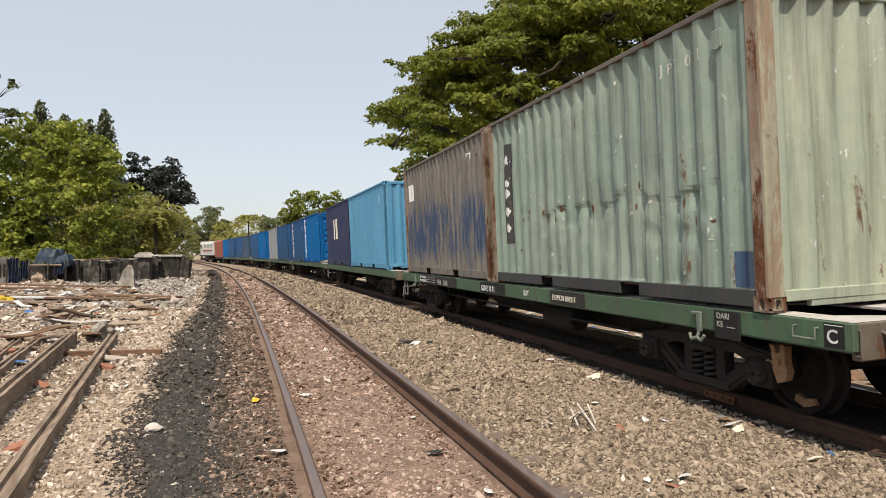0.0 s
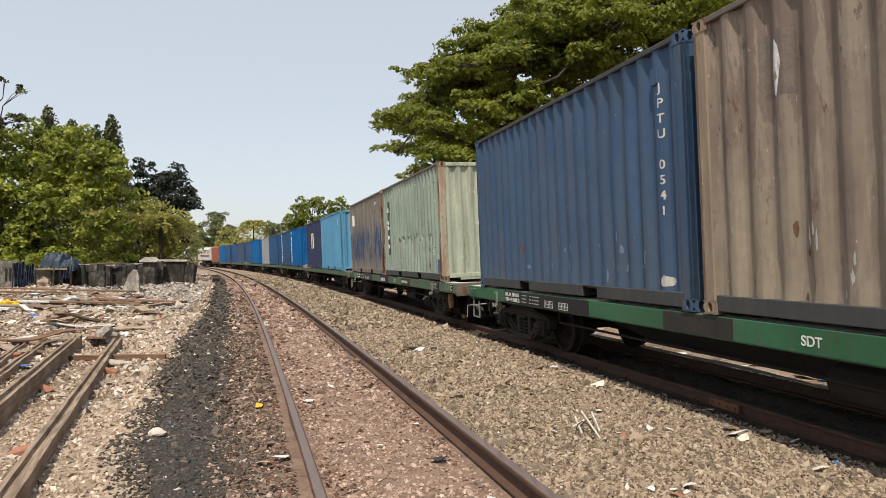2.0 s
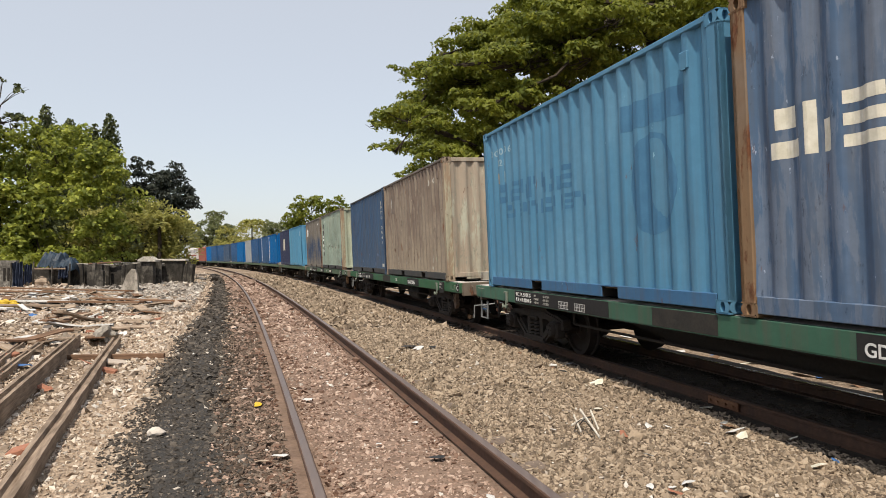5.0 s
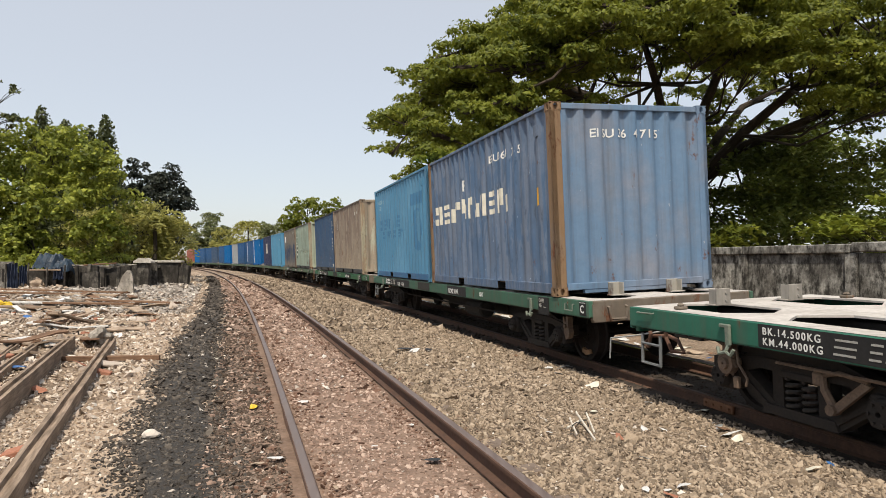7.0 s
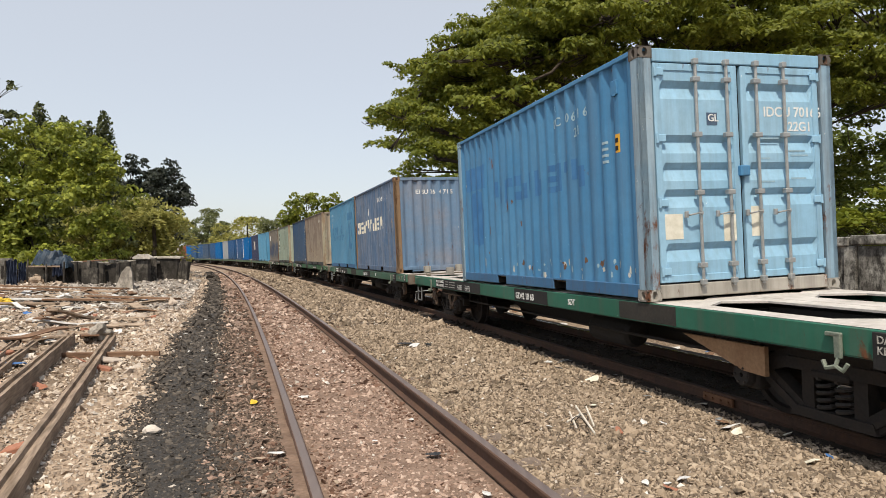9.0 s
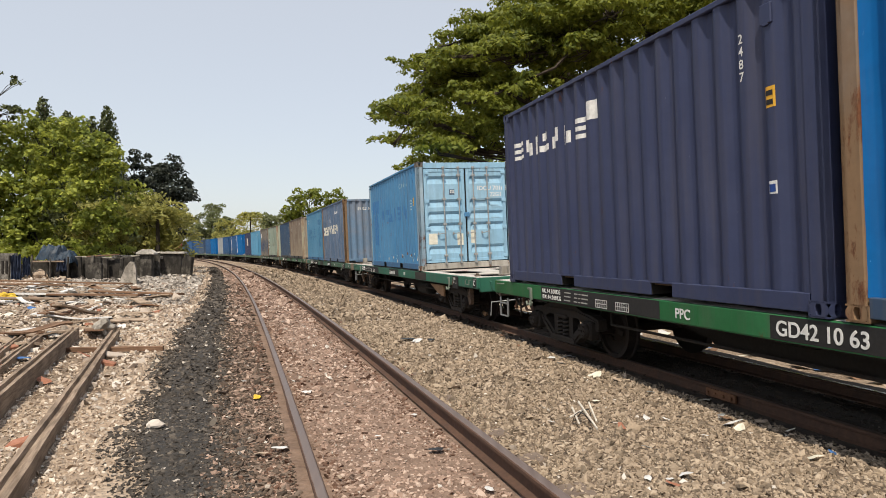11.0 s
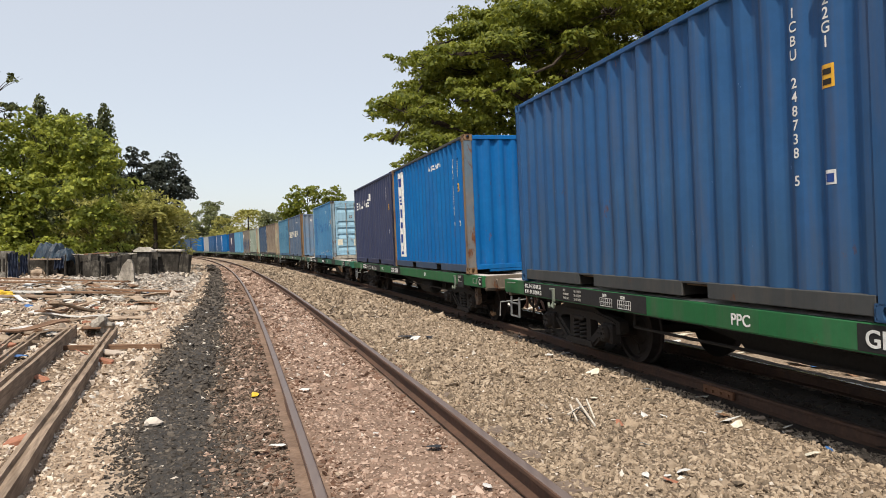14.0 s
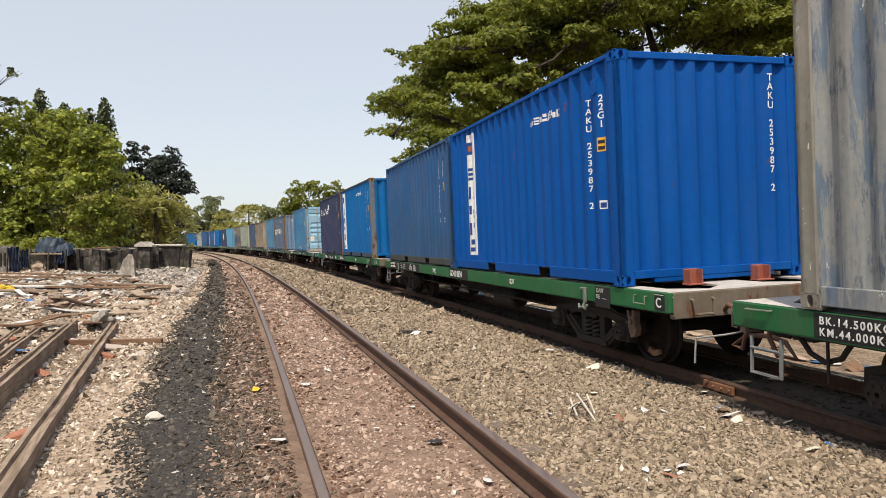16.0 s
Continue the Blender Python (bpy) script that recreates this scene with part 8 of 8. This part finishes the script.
    for i, (x, y, mt, k, label) in enumerate(fixed):
        ob = part("scrap", scraps[i % 10], mt, None, "", pose(x, y, on_ground(x, y, 0.03), float(rng.normal(0, 12)), float(rng.normal(0, 12)), float(rng.uniform(0, 360))) @ Matrix.Diagonal((k * 0.75, k * 0.75, k * 0.45, 1)))
        tagged(ob, label or ("crumpled scrap of dirty litter on the ground"), "litter", "litter on the ground")
    # a knot of sticks on the ballast
    k = thing("stick_bundle", "knot of pale sticks and dark cord on the ballast", "sticks", m=pose(1.07, 5.08, on_ground(1.07, 5.08, 0.03)) @ Matrix.Diagonal((0.7, 0.8, 0.95, 1)))
    for a, e in (((-0.02, 0.20, 0.16), (0.09, -0.20, 0.02)), ((-0.10, 0.16, 0.12), (-0.06, -0.02, 0.02)), ((0.10, 0.22, 0.15), (0.14, 0.02, 0.03)), ((-0.14, 0.10, 0.05), (0.02, 0.16, 0.10))):
        part("stick", Build().tube([a, tuple((p + q) / 2 for p, q in zip(a, e)), e], 0.010, 6), M_WHITESTICK, k)
    part("cord", Build().tube([(0.10 * math.cos(t * 0.6), 0.10 + 0.07 * math.sin(t * 0.6), 0.06 + 0.05 * math.sin(t * 1.1)) for t in range(12)], 0.005, 5), M_DARKBAG, k, "dark cord")


def ruins():
    """The broken yard walls, tarpaulin shelter and gate piers at the edge of the trees."""
    def block(name, label, x, y, w, d, h, rz=0.0, mt=None, lift=0.0, jag=0.05, category="wall"):
        b = Build()
        n = max(3, int(w / 0.35))
        for i in range(n + 1):
            px = -w / 2 + w * i / n
            top = h + jag * noise.noise(Vector((px * 2.3 + x, y, 1.0))) * 2
            b.v += [(px, -d / 2, -0.3), (px, d / 2, -0.3), (px, d / 2, top), (px, -d / 2, top)]
        for i in range(n):
            b.f += [(i * 4 + j, i * 4 + (j + 1) % 4, i * 4 + 4 + (j + 1) % 4, i * 4 + 4 + j) for j in range(4)]
        b.f += [(3, 2, 1, 0), tuple(n * 4 + j for j in range(4))]
        return tagged(part(name, b, mt or M_RUIN, None, "", pose(x, y, lift, 0, 0, rz)), label, category)
    def at(u):  # place along the ruin's front, 31 m off
        return -20.6 + u / 37.9
    block("wall_stub", "short whitewashed stub of a ruined wall", at(2), 31.0, 0.95, 0.3, 1.30, 5, M_STUB, jag=0.02)
    # Dark plates on the wall face stand for the shade of two slits.
    for dx in (-0.02, 0.16):
        tagged(part("slit_shade", Build().box(-0.045, 0.045, -0.02, 0.02, 0.35, 0.95, 0.004), M_HOLE, None, "", pose(at(2) + dx, 30.84 + dx * 0.09, 0, 0, 0, 5)), "dark upright plate as a slit's shade on the ruined wall", "opening", kind="structure")
    for i, (u, y, w, h, d) in enumerate(((126, 31.0, 1.25, 1.02, 0.16), (158, 30.8, 1.05, 1.08, 0.14), (176, 30.2, 0.75, 0.85, 0.16), (192, 31.2, 0.75, 1.0, 0.2), (205, 31.8, 0.55, 1.12, 0.2), (50, 31.6, 2.0, 0.8, 0.18), (98, 30.6, 0.5, 0.62, 0.2), (142, 33.5, 4.6, 1.12, 0.16))):
        block("low_wall", "mould-blackened broken wall panel with a ragged top", at(u), y, w, d, h, float(4 * i - 12), jag=0.16)
    for u, y, h in ((101, 30.6, 1.12), (121, 30.7, 1.0), (147, 30.5, 1.15), (167, 30.4, 1.2), (185, 30.8, 1.05), (200, 31.2, 1.2), (209, 30.9, 1.1)):
        tagged(part("wall_post", Build().box(-0.07, 0.07, -0.08, 0.08, -0.3, h, 0.015), M_RUIN, None, "", pose(at(u), y, 0, 0, (u % 7) - 3, u % 20)), "blackened concrete post of the ruined wall", "post", "posts of the ruined wall")
    for u, L, z, tilt in ((150, 2.3, 1.10, 1), (178, 1.5, 1.17, -4), (118, 1.2, 1.04, 3)):
        tagged(part("top_beam", Build().box(-L / 2, L / 2, -0.06, 0.06, 0, 0.06, 0.01), M_CONCRETE if u != 178 else M_BROWN_PLANK, None, "", pose(at(u), 30.9, z, 0, tilt, 3)), "broken beam lying on the ruined wall", "beam", "beams on the ruined wall")
    # gate pier with a cap, a long slab roof and the second pier
    p = thing("gate_pier", "soot-stained gate pier with a pale cap", "pier", "gate piers", pose(-14.9, 33.2, 0, 0, 0, 10))
    part("shaft", Build().box(-0.28, 0.28, -0.28, 0.28, -0.3, 1.25, 0.02), M_RUIN, p)
    part("cap", Build().extrude([(-0.42, 1.25), (0.42, 1.25), (0.42, 1.33), (0.15, 1.5), (-0.15, 1.5), (-0.42, 1.33)], -0.42, 0.42, "y"), M_PALECAP, p, "pale weathered cap")
    q = thing("gate_pier", "wide soot-stained pier with a pale slab cap", "pier", "gate piers", pose(-15.2, 37.0, 0, 0, 0, 12))
    part("shaft", Build().box(-0.55, 0.55, -0.4, 0.4, -0.3, 1.25, 0.03), M_RUIN, q)
    part("cap", Build().box(-0.72, 0.72, -0.5, 0.5, 1.25, 1.38, 0.03), M_PALECAP, q, "pale weathered cap")
    for i in range(5):
        tagged(part("broken_post", Build().box(-0.10, 0.10, -0.12, 0.12, -0.3, 1.0 + 0.12 * (i % 3), 0.02), M_RUIN, None, "", pose(-14.35 + 0.18 * i, 36.4 - 0.25 * i, 0, 3 * (i - 2), 3, 15 * i)), "stained broken concrete post beside the pier", "post", "broken posts by the pier")
    tagged(part("slab_roof", Build().box(-1.7, 1.7, -0.8, 0.8, 0.0, 0.16, 0.02), M_CONCRETE, None, "", pose(-17.2, 36.4, 1.02, 0, 1.5, 8)), "long dark concrete slab on the ruin", "slab")
    block("low_wall", "mouldy ruin wall under the slab", -17.2, 36.8, 3.2, 0.2, 1.05, 8)
    stone = Build()
    for k, (w, d, z) in enumerate(((0.42, 0.34, -0.2), (0.33, 0.28, 0.25), (0.27, 0.24, 0.75), (0.19, 0.18, 0.98))):
        stone.v += [(-w + 0.06 * k, -d, z), (w - 0.02 * k, -d, z), (w - 0.02 * k, d, z), (-w + 0.06 * k, d, z)]
    for k in range(3):
        stone.f += [(k * 4 + j, k * 4 + (j + 1) % 4, k * 4 + 4 + (j + 1) % 4, k * 4 + 4 + j) for j in range(4)]
    stone.f += [(12, 13, 14, 15)]
    tagged(part("stone_pillar", stone, M_CONCRETE, None, "", pose(-12.85, 26.9, 0.0, 0, 6, 20)), "stubby leaning concrete pillar in the rubble", "pillar")
    # tarpaulin shelter
    sh = thing("tarpaulin_shelter", "ragged shelter under a crumpled blue tarpaulin", "shelter", m=pose(at(90), 30.6, 0, 0, 0, 8))
    b = Build()
    n, m_ = 22, 14
    for i in range(n + 1):
        for j in range(m_ + 1):
            u, v = i / n, j / m_
            edge = min(u, 1 - u, v, 1 - v)
            z = 1.02 + 0.55 * min(1.0, edge * 4.0) ** 0.55 - 0.16 * (u > 0.62) + 0.30 * noise.noise(Vector((u * 5, v * 3, 2.0))) + 0.14 * noise.noise(Vector((u * 13, v * 9, 5.0)))
            b.v.append((-0.42 + 1.62 * u, -0.7 + 1.4 * v, z))
    b.f += [(i * (m_ + 1) + j, (i + 1) * (m_ + 1) + j, (i + 1) * (m_ + 1) + j + 1, i * (m_ + 1) + j + 1) for i in range(n) for j in range(m_)]
    part("tarpaulin", b, M_TARP, sh, "crumpled blue tarpaulin")
    for x, h in ((-1.35, 1.2), (-0.42, 1.25), (0.35, 1.05), (1.1, 1.15)):
        part("pole", Build().tube([(x, -0.85, -0.2), (x + 0.03, -0.85, h)], 0.035, 6), M_RUIN, sh)
    for x0, x1, z0, z1 in ((-1.32, -0.85, 0.05, 1.22), (-0.82, -0.46, 0.30, 1.12), (0.6, 1.05, 0.5, 1.02)):
        b = Build()
        k = 12
        for r in range(9):
            z = z1 - (z1 - z0) * r / 8
            b.v += [(x0 + (x1 - x0) * q / k, -0.80 + 0.05 * math.sin(q * 1.9 + r * 0.35) + 0.05 * noise.noise(Vector((q * 0.7, r * 0.6, x0))), z - 0.05 * math.sin(q * 1.1)) for q in range(k + 1)]
        b.f += [(r * (k + 1) + q, r * (k + 1) + q + 1, (r + 1) * (k + 1) + q + 1, (r + 1) * (k + 1) + q) for r in range(8) for q in range(k)]
        part("hanging_sheet", b, M_TARP_DARK, sh, "hanging dark blue sheet")
    part("fascia_board", Build().box(-0.45, 0.95, -0.86, -0.82, 0.90, 0.97, 0.01), M_TIMBER, sh, "grey board under the tarpaulin")
    part("back_board", Build().box(-1.35, 1.3, 0.6, 0.66, 0.0, 0.95, 0.01), M_RUIN, sh)
    sack = lump(9, 0.32, (1.2, 0.7, 0.9), 0.35, 3)
    tagged(part("sack", sack, M_PLANK, None, "", pose(at(84), 30.0, 0.25)), "bulging tan sack by the shelter", "sack")


debris()
ruins()


# ---- motion: the whole train rolls past at an even speed ----
def train_pose(s, half):
    a, e = beside(TRAIN_LINE, s - half, 0, TRAIN_TOP), beside(TRAIN_LINE, s + half, 0, TRAIN_TOP)
    y = (e - a).normalized()
    side = Vector((y.y, -y.x, 0)).normalized()
    x = side * math.cos(CANT) + Vector((0, 0, math.sin(CANT)))
    z = x.cross(y)
    m = Matrix((x, y, z)).transposed().to_4x4()
    m.translation = (a + e) / 2
    return m


def travelled(t):
    """Metres rolled since the start; the train slackens a very little towards the end."""
    return SPEED * t - 0.09 * min(max((t - 9.5) / 5.0, 0.0), 1.0)


def motions():
    times = [i * 0.5 for i in range(33)]
    for vehicle, station, wheels, (along, lift), half in TRAIN:
        walk(vehicle, [(t, train_pose(station + travelled(t), half) @ pose(0, along, lift)) for t in times])
        for ws, dy in wheels:
            walk(ws, [(t, pose(0, dy, 0.387, -math.degrees(travelled(t) / 0.387))) for t in (i * 0.1 for i in range(161))])


motions()
